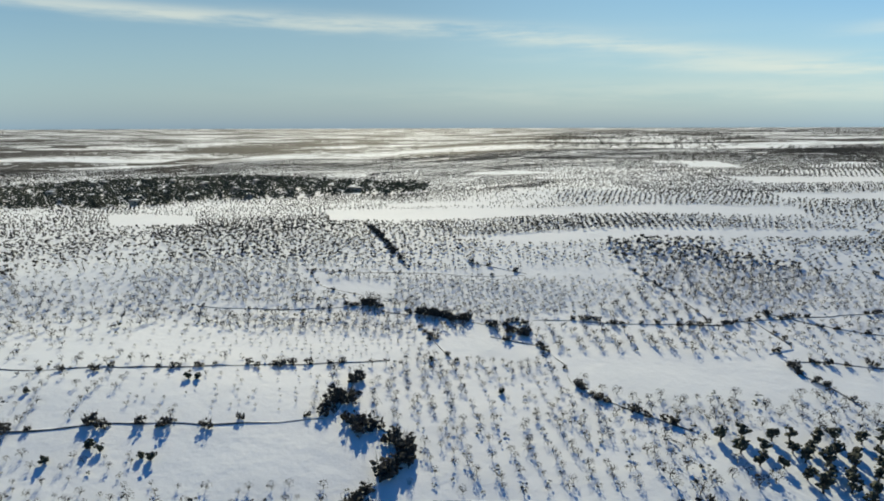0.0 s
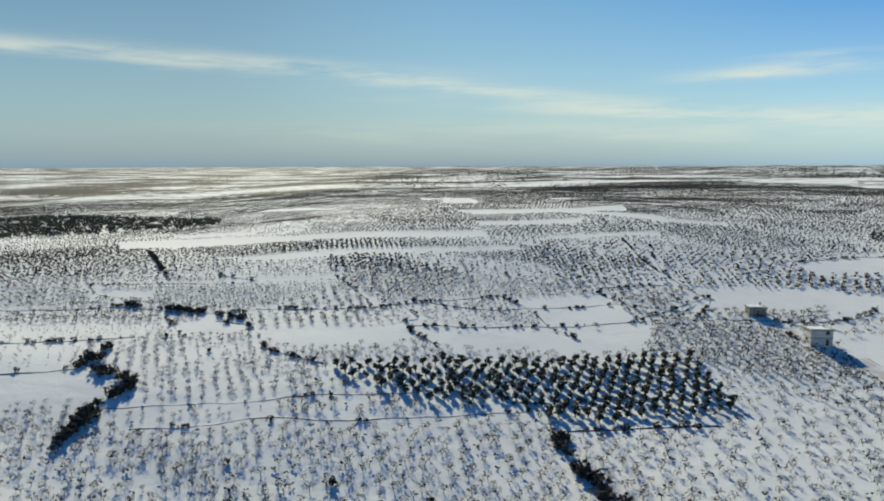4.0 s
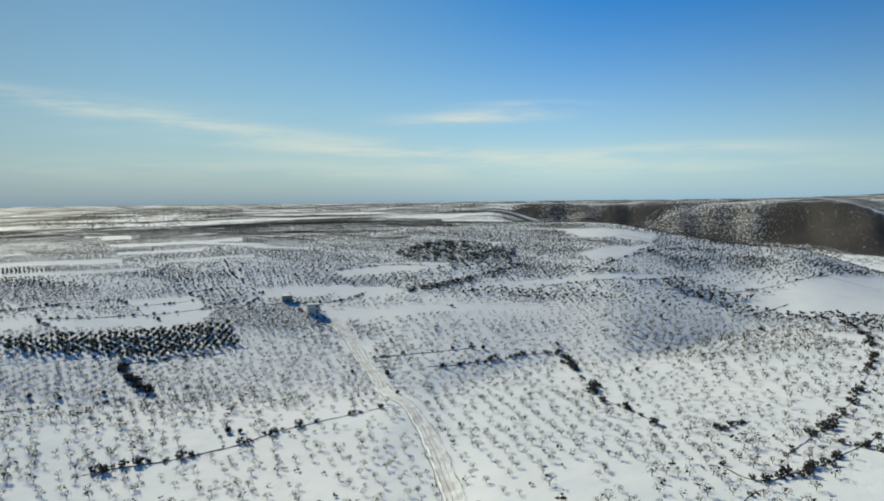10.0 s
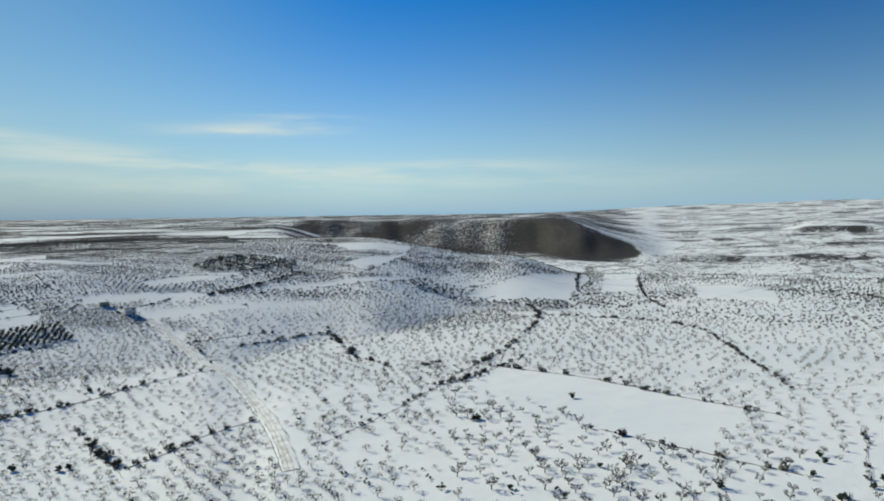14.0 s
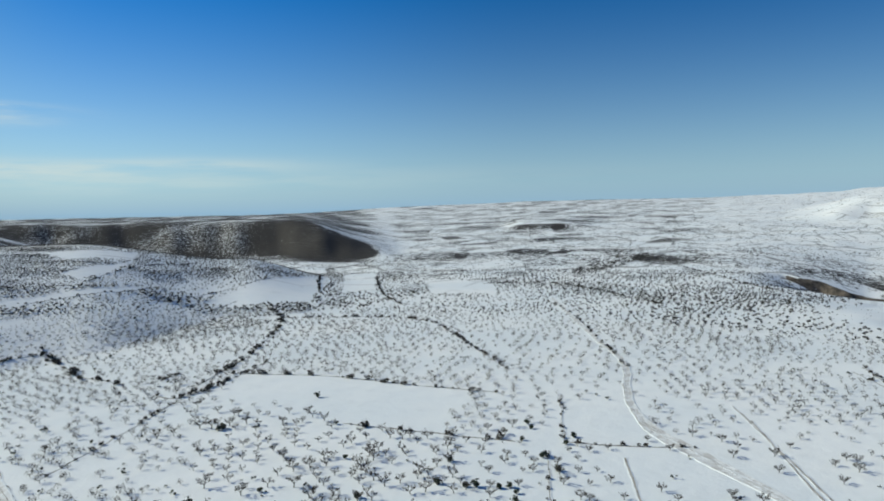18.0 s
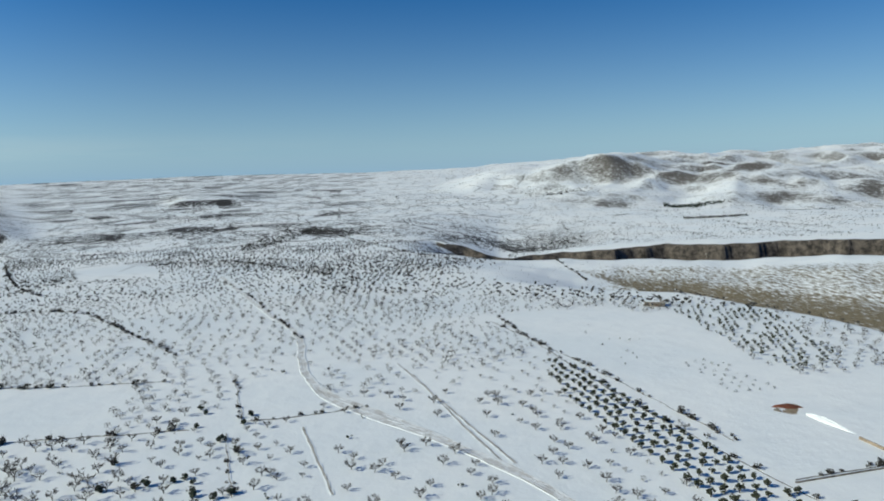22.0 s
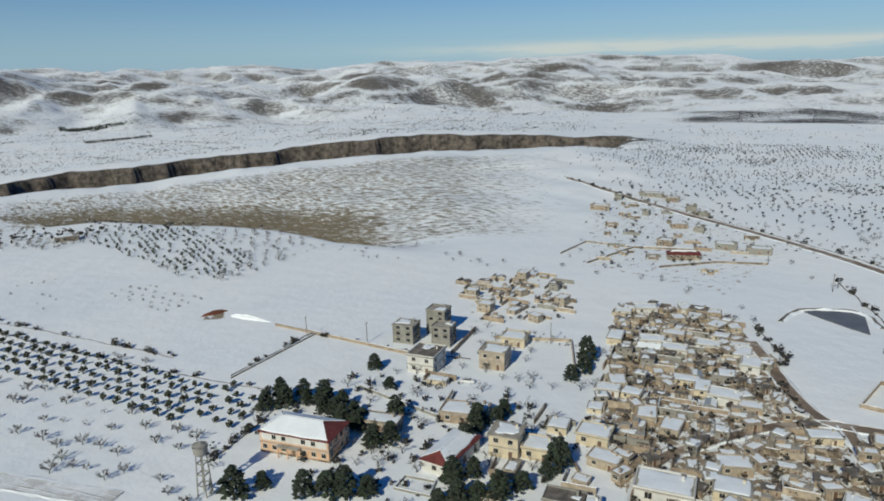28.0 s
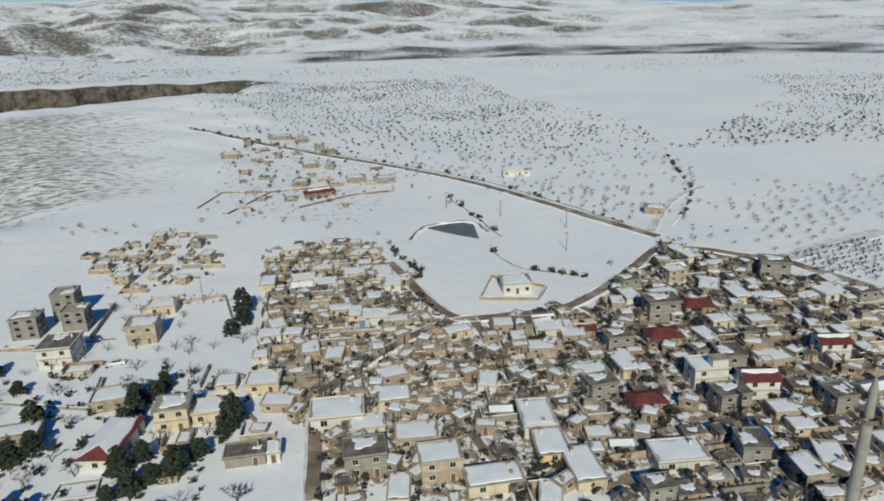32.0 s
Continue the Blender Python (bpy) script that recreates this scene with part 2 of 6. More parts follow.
def ripple(x, y, size, seed=0.0):
    """Cheap rolling noise of about -1 to 1, from crossed sines."""
    u, v = x / size, y / size
    return 0.4 * (np.sin(2.1 * u + 1.3 * np.sin(1.7 * v + seed) + seed) + np.sin(2.6 * v + 1.1 * np.sin(1.9 * u - 2 * seed))
                  + 0.5 * np.sin(4.7 * u + 3.9 * v + 2 * np.sin(2.3 * v - u + seed)))


# azimuths, distances and heights of a slope fitted to the moving camera's view
SLOPE_AZ = (20, 8, -4, -16, -28, -40, -52, -64)
SLOPE_R = ((283, 301, 360, 476, 631, 894), (304, 409, 437, 468, 494, 521), (335, 391, 428, 482, 533, 592), (303, 387, 443, 514, 579, 655),
           (305, 404, 456, 548, 636, 733), (326, 420, 481, 587, 684, 789), (321, 458, 538, 682, 823, 1486), (265, 391, 527, 893, 1723, 3188))
SLOPE_Z = ((18, 21, 26, 31, 34, 36), (14, 24, 30, 32, 37, 39), (5, 11, 20, 29, 40, 48), (-3, 4, 14, 27, 41, 52),
           (-1, 2, 9, 24, 41, 54), (-24, -8, 4, 22, 40, 54), (-22, -20, -5, 14, 30, 24), (0, 0, 0, 0, 0, 0))
SKYLINE = ((40, 64), (-30, 66), (-45, 78), (-60, 92), (-76, 128), (-90, 130), (-100, 155), (-115, 220), (-127, 195), (-140, 185), (-147, 160), (-153, 212),
           (-166, 192), (-174, 160), (-190, 95), (-240, 92))
SCARP_FOOT = ((-30, 1560), (-36, 1540), (-45, 1450), (-52, 1350), (-54, 1330), (-57.5, 1230), (-61, 1180), (-66, 1120))
FIELD_EDGE = ((-95, 560), (-109, 501), (-116, 500), (-121, 460), (-125, 441), (-129, 415), (-134, 370), (-140.5, 340), (-149, 326), (-170, 320))
CREST_Z = ((-90, -4), (-101, -13), (-110, -10.6), (-120, -10), (-127, -1), (-134, 3.8), (-139, 7.8), (-147, 10), (-155, 13), (-165, 3))
RIM_Z = ((-90, -6), (-101, -31), (-110, -17), (-120, -8), (-129, 1), (-135, 9.5), (-140, 14.5), (-144, 16.5), (-150, 13), (-157, 8), (-170, 2))


def ground_z(x, y):
    """Height of the ground over the plan."""
    x, y = np.asarray(x, float), np.asarray(y, float)
    az = np.degrees(np.arctan2(-x, y))
    az = np.where(az > 95, az - 360, az)
    r = np.hypot(x, y) + 1e-6
    sky = nodes(az, SKYLINE)
    # the plain and the hills that it rises to
    k = np.clip((r - 900) / 3800, 0, 1)
    plain = sky * k ** 1.5
    hilly = ease(-az, 90, 118) * (1 - 0.5 * ease(-az, 172, 190))
    rough = 1.1 * ripple(x, y, 640, 1.7) + 1.3 * (0.35 - np.abs(ripple(x, y, 360, 4.4))) + 0.35 * (0.35 - np.abs(ripple(x, y, 170, 1.0))) + 0.16 * ripple(x, y, 130, 2.0) + 0.12 * ripple(x, y, 60, 3.0) + 0.07 * ripple(x, y, 27, 3.5)
    plain = plain + hilly * rough * 36 * ease(r, 1150, 2100) * (1 - 0.35 * ease(r, 3600, 4500))
    table = ease(-az, 95, 103) * (1 - ease(-az, 111, 118))
    plain = plain + table * (62 + 8 * ripple(x, y, 210, 2.0)) * ease(r + 40 * ripple(x, y, 170, 1.0) + 15 * ripple(x, y, 60, 6.0), 2250, 2520) * (1 - ease(r, 2900, 3500))
    spur = ease(-az, 132, 139) * (1 - ease(-az, 139, 160))
    plain = plain + spur * 48 * ease(r + 50 * ripple(x, y, 190, 3.0), 1900, 2500)
    plain = plain + (1 - hilly) * rough * 1.6 * ease(r, 900, 1700)
    # a ravine with cliffs, and the scrubby hill before it
    w = ease(-az, 91, 101) * (1 - ease(-az, 152, 160))
    v = ease(-az, 100, 112) * (1 - ease(-az, 128, 147))
    edge, crest, rim = nodes(az, FIELD_EDGE), nodes(az, CREST_Z), nodes(az, RIM_Z)
    wob = 12 * np.sin(az * 0.7) + 4 * np.sin(az * 2.3 + 1) + 1.5 * np.sin(az * 5.3)
    low = -20 * v
    hill = low * ease(r, edge, edge + 45) + (crest - low) * ease(r, edge + 40, 770)
    hill = hill + 1.3 * ripple(x, y, 34, 5.0) * ease(r, edge + 50, edge + 130)
    hill = hill + (-62 - crest) * ease(r, 775 + 0.3 * wob, 835 + 0.3 * wob) * w
    cliff = 935 + wob
    hill = hill + (62 + rim) * (0.25 * ease(r, cliff - 26, cliff - 12) + 0.75 * ease(r, cliff - 8, cliff + 3)) * w
    far = rim + (plain - rim) * ease(r, 985, 1900)
    on = ease(-az, 90, 104) * (1 - ease(-az, 156, 168))
    late = plain * (1 - on) + on * np.where(r < 985, hill, far)
    # the scarp on the far side of the plain
    m = ease(-az, 31, 37) * (1 - ease(-az, 56.5, 66))
    foot = nodes(az, SCARP_FOOT) + 9 * np.sin(az * 1.1) + 5 * np.sin(az * 2.7)
    mesa = (66 + 3 * ripple(x, y, 90, 4.0)) * ease(r + 14 * ripple(x, y, 120, 2.5) + 8 * ripple(x, y, 45, 1.5), foot, foot + 190)
    late = np.where(m > 0, np.maximum(late, mesa * m + late * (1 - m)), late)
    m2 = ease(-az, 74, 75.5) * (1 - ease(-az, 78, 83))
    late = late + m2 * 13 * ease(r, 2000, 2050) * (1 - ease(r, 2300, 2900))
    # the slope of orchards, raised so that the ground fits the camera's view
    rows = []
    for rs, zs in zip(SLOPE_R, SLOPE_Z):
        z = np.interp(np.log(r), np.log((30,) + rs), (0,) + zs)
        top = zs[-1] + (sky - zs[-1]) * np.clip((r - rs[-1]) / (4700 - rs[-1]), 0, 1) ** 0.8
        rows.append(np.where(r > rs[-1], top, z))
    rows, pos = np.stack(rows), np.interp(-az, [-a for a in SLOPE_AZ], range(8))
    i = np.clip(np.floor(pos).astype(int), 0, 6)
    f = pos - i
    f = f * f * (3 - 2 * f)
    early = np.take_along_axis(rows, i[None], 0)[0] * (1 - f) + np.take_along_axis(rows, i[None] + 1, 0)[0] * f
    early = early + 1.0 * ripple(x, y, 95, 6.0) * ease(r, 200, 400)
    level = ease(-az, 24, 36) * (1 - ease(-az, 58, 67))
    early = np.maximum(early, early * (1 - level)) - 42 * ease(r, 830, 1050) * ease(-az, 33, 40)
    early = np.where(m > 0, np.maximum(early, mesa * m + early * (1 - m)), early)
    b = ease(-az, 52, 64)
    return early * (1 - b) + late * b


def tidy(x, y):
    """Azimuth in degrees, and distance, from the plan's origin."""
    az = np.degrees(np.arctan2(-np.asarray(x, float), np.asarray(y, float)))
    return np.where(az > 95, az - 360, az), np.hypot(x, y)


def height(x, y):
    return float(ground_z(np.array([x]), np.array([y]))[0])


def inside(x, y, polygon):
    """Which of the points lie in the polygon."""
    x, y = np.asarray(x, float), np.asarray(y, float)
    out, (px, py) = np.zeros(x.shape, bool), polygon[-1]
    for qx, qy in polygon:
        with np.errstate(divide="ignore", invalid="ignore"):
            cross = ((qy > y) != (py > y)) & (x < (px - qx) * (y - qy) / (py - qy + 1e-12) + qx)
        out ^= cross
        px, py = qx, qy
    return out


def near_line(x, y, line):
    """Distance of the points from a polyline."""
    best = np.full(np.shape(x), 1e9)
    for (ax, ay), (bx, by) in zip(line, line[1:]):
        dx, dy = bx - ax, by - ay
        k = np.clip(((x - ax) * dx + (y - ay) * dy) / (dx * dx + dy * dy + 1e-9), 0, 1)
        best = np.minimum(best, np.hypot(x - ax - k * dx, y - ay - k * dy))
    return best


# fields that lie open under the snow
OPEN = [
    ((-57.7, 419.7), (-15.1, 431.3), (-9, 431.1), (-8.9, 427.2), (-21.6, 422.4), (-54.4, 415.3)),
    ((-39, 420.9), (-12.8, 428.2), (-3.7, 430.2), (-1.8, 425.5), (-6.3, 421.1), (-34.6, 413.6)),
    ((-0.3, 468.5), (10.4, 469.7), (19.8, 464.6), (22.1, 460.5), (14.1, 457.7), (3.8, 458.2)),
    ((25.2, 462.9), (65.4, 465.4), (71.9, 455.3), (61.9, 452.8), (34.7, 447.4), (25.7, 455.4)),
    ((68.8, 462.1), (110.3, 468.8), (117.4, 461.3), (120.3, 453.8), (95.8, 452.8), (75.5, 451.8)),
    ((112.5, 469), (142.9, 470.1), (144, 466), (134.8, 451.5), (122.1, 452.4), (118.2, 461.3)),
    ((105.2, 493.1), (136.2, 497.3), (143.6, 472.8), (112.2, 471.5)),
    ((-5.8, 523.2), (22.5, 530.9), (117.6, 547), (119.7, 541.2), (23.2, 520.3)),
    ((-134.1, 572.8), (-92.2, 555.6), (-82.5, 536.6), (-114.8, 542.4)),
    ((19.2, 503.6), (44, 504.9), (44.6, 500.2), (19.6, 498.6)),
    ((-31, 489), (-12.5, 489.8), (-11.5, 482.8), (-27.4, 481.4)),
    ((134.4, 559.8), (189.9, 564.4), (186.5, 557.6), (132.6, 554.9)),
    ((-30.5, 581.1), (6.8, 572.7), (7.5, 566.3), (-28.3, 572)),
    ((106.1, 591.9), (163.3, 593.2), (157.5, 582), (108.1, 581)),
    ((104.1, 711.1), (125, 700.1), (121.2, 663), (101.9, 674.2)),
    ((-51.8, 572.8), (24.2, 559.4), (107.1, 569.7), (108.8, 558.2), (2.4, 546.4), (-42.3, 545.8)),
    ((197.9, 463.2), (266.1, 446.5), (317.5, 429.2), (320.2, 420.9), (201, 443.7)),
    ((169.1, 498.7), (230.7, 501.5), (226.6, 487.4), (196.2, 480.3), (163.3, 481)),
    ((230.1, 495.8), (251.3, 491.4), (260.6, 470.8), (212.7, 473.5)),
    ((277.4, 471.6), (372.3, 467.3), (448.5, 447.8), (419.1, 439.4), (344.1, 459.7)),
    ((229.5, 525.5), (274.4, 531), (312.1, 516.3), (294.1, 507.1), (229.2, 515.3)),
    ((463.9, 592.7), (550.6, 552.4), (511, 528.1), (457.2, 551.4)),
    ((416.1, 511.5), (466.4, 513.6), (516.3, 521.8), (449.2, 491.5), (414.3, 487.4)),
    ((551.3, 970.3), (622.3, 870.8), (479.8, 686.5), (417.6, 721.8)),
    ((445.2, 440.7), (543.3, 420.6), (533.9, 414.8), (463.4, 430.5)),
    ((101.1, 629.1), (165.2, 617.5), (193.8, 622.6), (189.5, 604.5), (110.5, 611.2)),
    ((190.7, 417.7), (214.4, 414.9), (197.5, 396.1), (188.4, 399)),
    ((460, 401), (582, 421), (727, 437), (685, 405), (527, 336), (476, 372)),
    ((795, 449), (817, 415), (624, 319), (607, 347)),
    ((743, 312), (755, 233), (652, 195), (622, 255)),
    ((294, 233), (302, 182), (299, 103), (260, 97), (234, 99), (236, 135), (257, 206)),
    ((292, 60), (298, 31), (262, 25), (246, 47)),
    ((292, 58), (294, 34), (259, 21), (243, 24), (241, 47)),
    ((398, -61), (417, -155), (284, -170), (232, -157), (173, -152), (167, -113), (284, -92), (346, -80)),
    ((167, -114), (172, -152), (138, -159), (119, -131), (141, -117)),
    ((387, -158), (391, -183), (278, -169), (225, -186), (172, -203), (143, -164), (172, -152), (224, -150), (329, -160)),
    ((254, -156), (258, -235), (174, -248), (158, -217), (158, -177), (170, -152), (194, -140)),
    ((401, -141), (356, -161), (262, -161), (192, -141), (196, -108), (264, -88)),
    ((89, -324), (56, -332), (11, -278), (4, -185), (31, -217)),
    ((47, -243), (15, -297), (-24, -306), (-53, -256), (-25, -214), (18, -180), (32, -209)),
    ((100, -1145), (-274, -902), (-273, -715), (-103, -436), (-86, -555), (5, -724)),
    ((-101, -427), (-229, -443), (-192, -366), (-138, -333), (-122, -357), (-94, -335)),
    ((374, -654), (214, -513), (68, -382), (85, -342), (190, -452), (375, -462), (444, -554)),
    ((88, -383), (17, -333), (-49, -263), (-22, -225), (2, -288)),
]
# young plantings, thin and low
SPARSE = [
    ((-80.8, 449.7), (-4, 465.4), (-3.6, 454.9), (-71.7, 438)),
    ((-69.7, 435.5), (-19.5, 447), (-17, 433.2), (-59.5, 422.1)),
    ((-54.1, 415), (-14.7, 423.7), (-12.5, 416.3), (-49.1, 408.3)),
    ((-60.6, 455.8), (-3.2, 466.1), (0.9, 459.6), (-7.6, 453.4), (-52.2, 442.4)),
    ((-49.5, 438.1), (-17.4, 446.7), (-12.1, 433.4), (-41.7, 425.3)),
    ((5.4, 456.7), (24.6, 453.3), (27.6, 445.8), (9.7, 440.1)),
    ((272.7, 440.2), (320.2, 420.9), (342.5, 403.2), (251.6, 422.1)),
    ((279.6, 222.9), (292.6, 127.9), (284.8, 97.6), (260.4, 88.8), (250.1, 125.1), (252.7, 146.7), (241.5, 205.4)),
    ((357, -109), (342, -150), (249, -155), (248, -134)),
]
# old orchards with many gaps
THIN = [
    ((49, 363), (109, 368), (177, 332), (117, 322), (81, 325), (53, 332)),
    ((189, 285), (237, 234), (272, 212), (253, 147), (251, 92), (236, 87), (130, 188)),
]
# ground without orchard trees
NO_TREES = [
    ((591, -219), (572, -280), (452, -314), (317, -309), (224, -267), (178, -350), (354, -679), (713, -587), (719, -269)),
    ((473, -168), (494, -297), (404, -324), (316, -309), (227, -276), (139, -281), (218, -487), (485, -803), (603, -461), (722, -262)),
    ((220, -258), (111, -257), (58, -253), (30, -199), (18, -178), (-25, -214), (-58, -252), (-82, -231), (-116, -210), (-66, -106), (97, -97)),
    ((146, -117), (141, -139), (172, -154), (158, -177), (168, -230), (134, -272), (67, -257), (31, -217), (4, -185), (2, -151), (121, -69)),
    ((222, -510), (61, -381), (65, -289), (132, -291)),
]
# hedges and dry-stone walls along the fields, and how much grows on them
HEDGES = [
    (((-12.1, 447.5), (-12.3, 438.8), (-12.9, 433.6)), 1.25),
    (((-10.6, 433.7), (-4.4, 432.6), (-0.5, 429.8), (-2, 423.1), (-5.3, 418.7), (-5.2, 413.8), (-6.4, 409.7), (-7.7, 404.9)), 1.2),
    (((-58.2, 420.4), (-48.5, 422.6), (-38.8, 425.2), (-26.5, 428.7), (-14.3, 432.9)), 0.6),
    (((-70.9, 436.9), (-58.2, 437.6), (-46.7, 440), (-32.8, 444.5), (-20, 448.9), (-7.8, 454.3)), 0.45),
    (((-51.4, 469.4), (-42.5, 470.5), (-29.3, 471.7), (-17.2, 477.4)), 0.5),
    (((-15.9, 477.6), (-10.9, 475), (-2.6, 475.6), (3.3, 474.3), (11.9, 473.2), (18, 469.3)), 1.1),
    (((-3.9, 469.3), (0.4, 462), (4.4, 456.3)), 0.5),
    (((10.6, 467.8), (20.4, 465.2), (22.5, 461.1), (25.6, 457.1), (24.9, 452.8), (29.9, 446.9), (39.3, 440.5), (43.2, 438.5)), 0.45),
    (((-4.3, 418.2), (4.9, 419.4), (19.1, 421.8), (38.9, 422.6), (59.5, 425.3), (76, 428.7), (87.8, 431.7)), 0.15),
    (((87.8, 431.7), (88.3, 427.6), (90.5, 425.3), (103.7, 426.6), (119.8, 427.7)), 0.4),
    (((66.6, 464.5), (68.2, 459.2), (72.7, 456.2), (74.6, 452.4)), 0.5),
    (((66.6, 464.5), (87.8, 467.9), (111.1, 470.6), (123.9, 471.1), (144, 471.9)), 0.35),
    (((100.5, 494.1), (107.1, 486.4), (110.9, 477.1), (111.1, 470.6)), 0.4),
    (((137.4, 497.9), (143.1, 485.1), (145.4, 476.5), (144.2, 472.2)), 0.4),
    (((58.9, 478.6), (69.8, 482.6), (79.6, 486.2), (101.9, 493.7)), 0.35),
    (((65.3, 481.8), (69.8, 474.5), (71.7, 469.8), (64.3, 467)), 0.35),
    (((43.9, 503.5), (51.3, 492), (56.2, 480.2)), 0.4),
    (((4.2, 505), (11.1, 503.2), (18.3, 499.4)), 0.8),
    (((-30.4, 541.9), (-21, 521), (-14.1, 505.6), (-10.4, 498.4)), 0.9),
    (((11.8, 473.8), (25.7, 477.9), (42.8, 474.8), (58.9, 478.6)), 0.5),
    (((-34.1, 492.6), (-11.8, 496.3), (18, 498.5)), 0.15),
    (((-33.3, 492.7), (-28.7, 483.7), (-18.5, 481.6)), 0.2),
    (((103, 518.4), (108.1, 512.4)), 0.6),
    (((138.9, 501), (166.3, 501.2)), 0.5),
    (((111.1, 470.6), (115.1, 467.2), (118, 461.3)), 0.4),
    (((15.9, 376.6), (32.6, 375.6), (49.7, 376.9), (68, 378.4), (87.8, 380.9), (106.9, 381.9)), 0.2),
    (((105.5, 384.3), (103.4, 390.8), (99.9, 397.9), (97.2, 402.8), (97.4, 412.8)), 1),
    (((4, 411.5), (29.9, 415.7), (54.2, 413), (74.8, 417.9), (98.2, 422.5)), 0.2),
    (((98.9, 413.8), (115.9, 414.4), (138.4, 412.6)), 0.3),
    (((140.8, 473.9), (155.4, 479.8), (175.3, 491.6)), 0.4),
    (((159.9, 471.8), (171.3, 483.9), (174.7, 489.8)), 0.5),
    (((168.8, 473.5), (201.2, 471.9), (223.1, 474.3), (235.6, 484.4)), 0.4),
    (((187, 462.4), (193.6, 455.3)), 0.4),
    (((177, 546), (168.7, 521.7), (168, 504.2), (174.3, 488.6)), 0.5),
    (((266.6, 443.4), (269.1, 440.2)), 0.5),
    (((81.3, 324.8), (91.4, 326.1), (104.4, 323), (117.1, 322.9), (130.4, 325.8), (139.8, 328.9), (154.9, 331.1), (164.7, 331.8), (178, 334.7)), 0.55),
    (((197.5, 390.4), (219.3, 386.6), (247.8, 386.9)), 0.3),
    (((215.5, 370.4), (236.7, 370.1), (268.5, 373.9), (287.9, 370.9)), 0.5),
    (((292.9, 376.6), (287.4, 364.9), (277.9, 344.6), (269.9, 327.2), (258.2, 307.6)), 0.8),
    (((257.7, 304.6), (258.1, 292), (256.2, 281.8), (254.1, 272.2)), 0.65),
    (((441.2, 382.9), (490.8, 387.9)), 0.5),
    (((265.9, 259.7), (284, 260.1)), 0.5),
    (((68.6, 485.9), (87.2, 479.7), (106.9, 483.8), (139, 486.5)), 0.3),
    (((257.3, 474.7), (285.5, 478.9), (318.3, 486.7), (359, 501)), 0.8),
    (((167.2, 485), (159.5, 477.1), (141.9, 487.2)), 0.4),
    (((229.9, 526.5), (271.6, 533.5), (303.4, 508.9)), 0.4),
    (((342.8, 458), (374.3, 454.6), (430.2, 440.7), (448.5, 447.8)), 0.35),
    (((407.8, 475.5), (447, 489.3), (529.3, 516.9), (584.3, 513.9)), 0.5),
    (((209.9, 621.8), (255.6, 656.1)), 0.4),
    (((166.9, 551.9), (164.3, 524.8), (169.3, 505.6)), 0.4),
    (((103.3, 294.9), (102.3, 274.4), (98.5, 256.2), (97.4, 237.7), (95.1, 226.3)), 0.7),
    (((98.9, 234.7), (116.2, 236.8), (140.2, 246.1), (157.8, 248.8)), 0.4),
    (((154.8, 201), (197.2, 211), (237.5, 223.2)), 0.15),
    (((243.1, 240.7), (240, 225.7), (259.6, 224.4), (283.8, 226.2), (317.3, 232.4)), 0.55),
    (((266, 235), (325, 250), (422, 294), (469, 325), (481, 345)), 0.6),
    (((290, 232), (302, 182), (296, 128), (297, 89)), 0.5),
    (((457, 317), (497, 209), (410, 145), (340, 96)), 0.45),
    (((234, 135), (234, 97), (235, 64)), 0.5),
    (((777, 474), (574, 357), (597, 344)), 0.5),
    (((810, 410), (617, 309), (550, 253)), 0.5),
    (((468, 419), (550, 422), (603, 425)), 0.3),
    (((612, 136), (539, 98), (418, 56), (365, 38)), 0.3),
    (((386, -70), (310, -90), (240, -104), (195, -113)), 0.2),
    (((230, 51), (181, 39)), 0.22),
    (((292, 59), (241, 47)), 0.2),
    (((240, 47), (243, 24), (248, 4)), 0.25),
    (((246, -5), (236, -30), (314, -81)), 0),
    (((167, -114), (173, -153)), 0.25),
    (((173, -153), (138, -158), (113, -165)), 0.3),
    (((398, -76), (286, -88), (195, -102), (143, -116)), 0.2),
    (((130, -80), (141, -117)), 0.25),
    (((729, 234), (768, 156), (611, 37)), 0.5),
    (((864, 160), (1068, 153), (1216, 92)), 0.35),
    (((1156, 87), (741, -55), (730, -115), (930, -223), (602, -199)), 0.35),
    (((47, -243), (32, -219), (33, -209)), 0.5),
    (((30, -317), (4, -256)), 0.3),
    (((8, -243), (0, -222), (-25, -214)), 0.3),
    (((-91, -410), (-87, -319), (-64, -270)), 0.4),
    (((255, -513), (143, -443)), 0.3),
    (((145, -448), (70, -397), (17, -354), (-24, -304), (-54, -263)), 0.25),
]
# snowed-over tracks and their width
TRACKS = [
    (((199.3, 447.1), (199.3, 415.5), (192.9, 387.5), (191.8, 366.9), (187.7, 354.6), (190.2, 330.2), (174.1, 278.6), (159.1, 241.5), (145.9, 213), (133, 187.8)), 4.4),
    (((196.6, 451.4), (190.5, 459.6), (188.2, 465.2)), 3),
    (((178, 334.7), (190.2, 330.2)), 2.5),
    (((625, 133), (431, 63), (373, 38), (309, 33), (270, 22), (239, -3), (207, -25), (186, -38), (176, -44)), 3.2),
    (((287, 27), (261, 19), (241, 4), (212, -21), (189, -38), (162, -51), (134, -59)), 3.2),
    (((163, -49), (147, -55), (134, -60)), 5),
    (((306, -11), (216, -34), (190, -41)), 2),
    (((231, 25), (178, 12)), 2),
    (((287, -17), (218, -31), (189, -38)), 2),
    (((-53, -259), (-73, -314), (-94, -335)), 3),
    (((-89, -228), (-118, -249), (-142, -262)), 7),
    (((-97, -225), (-112, -201)), 6),
]
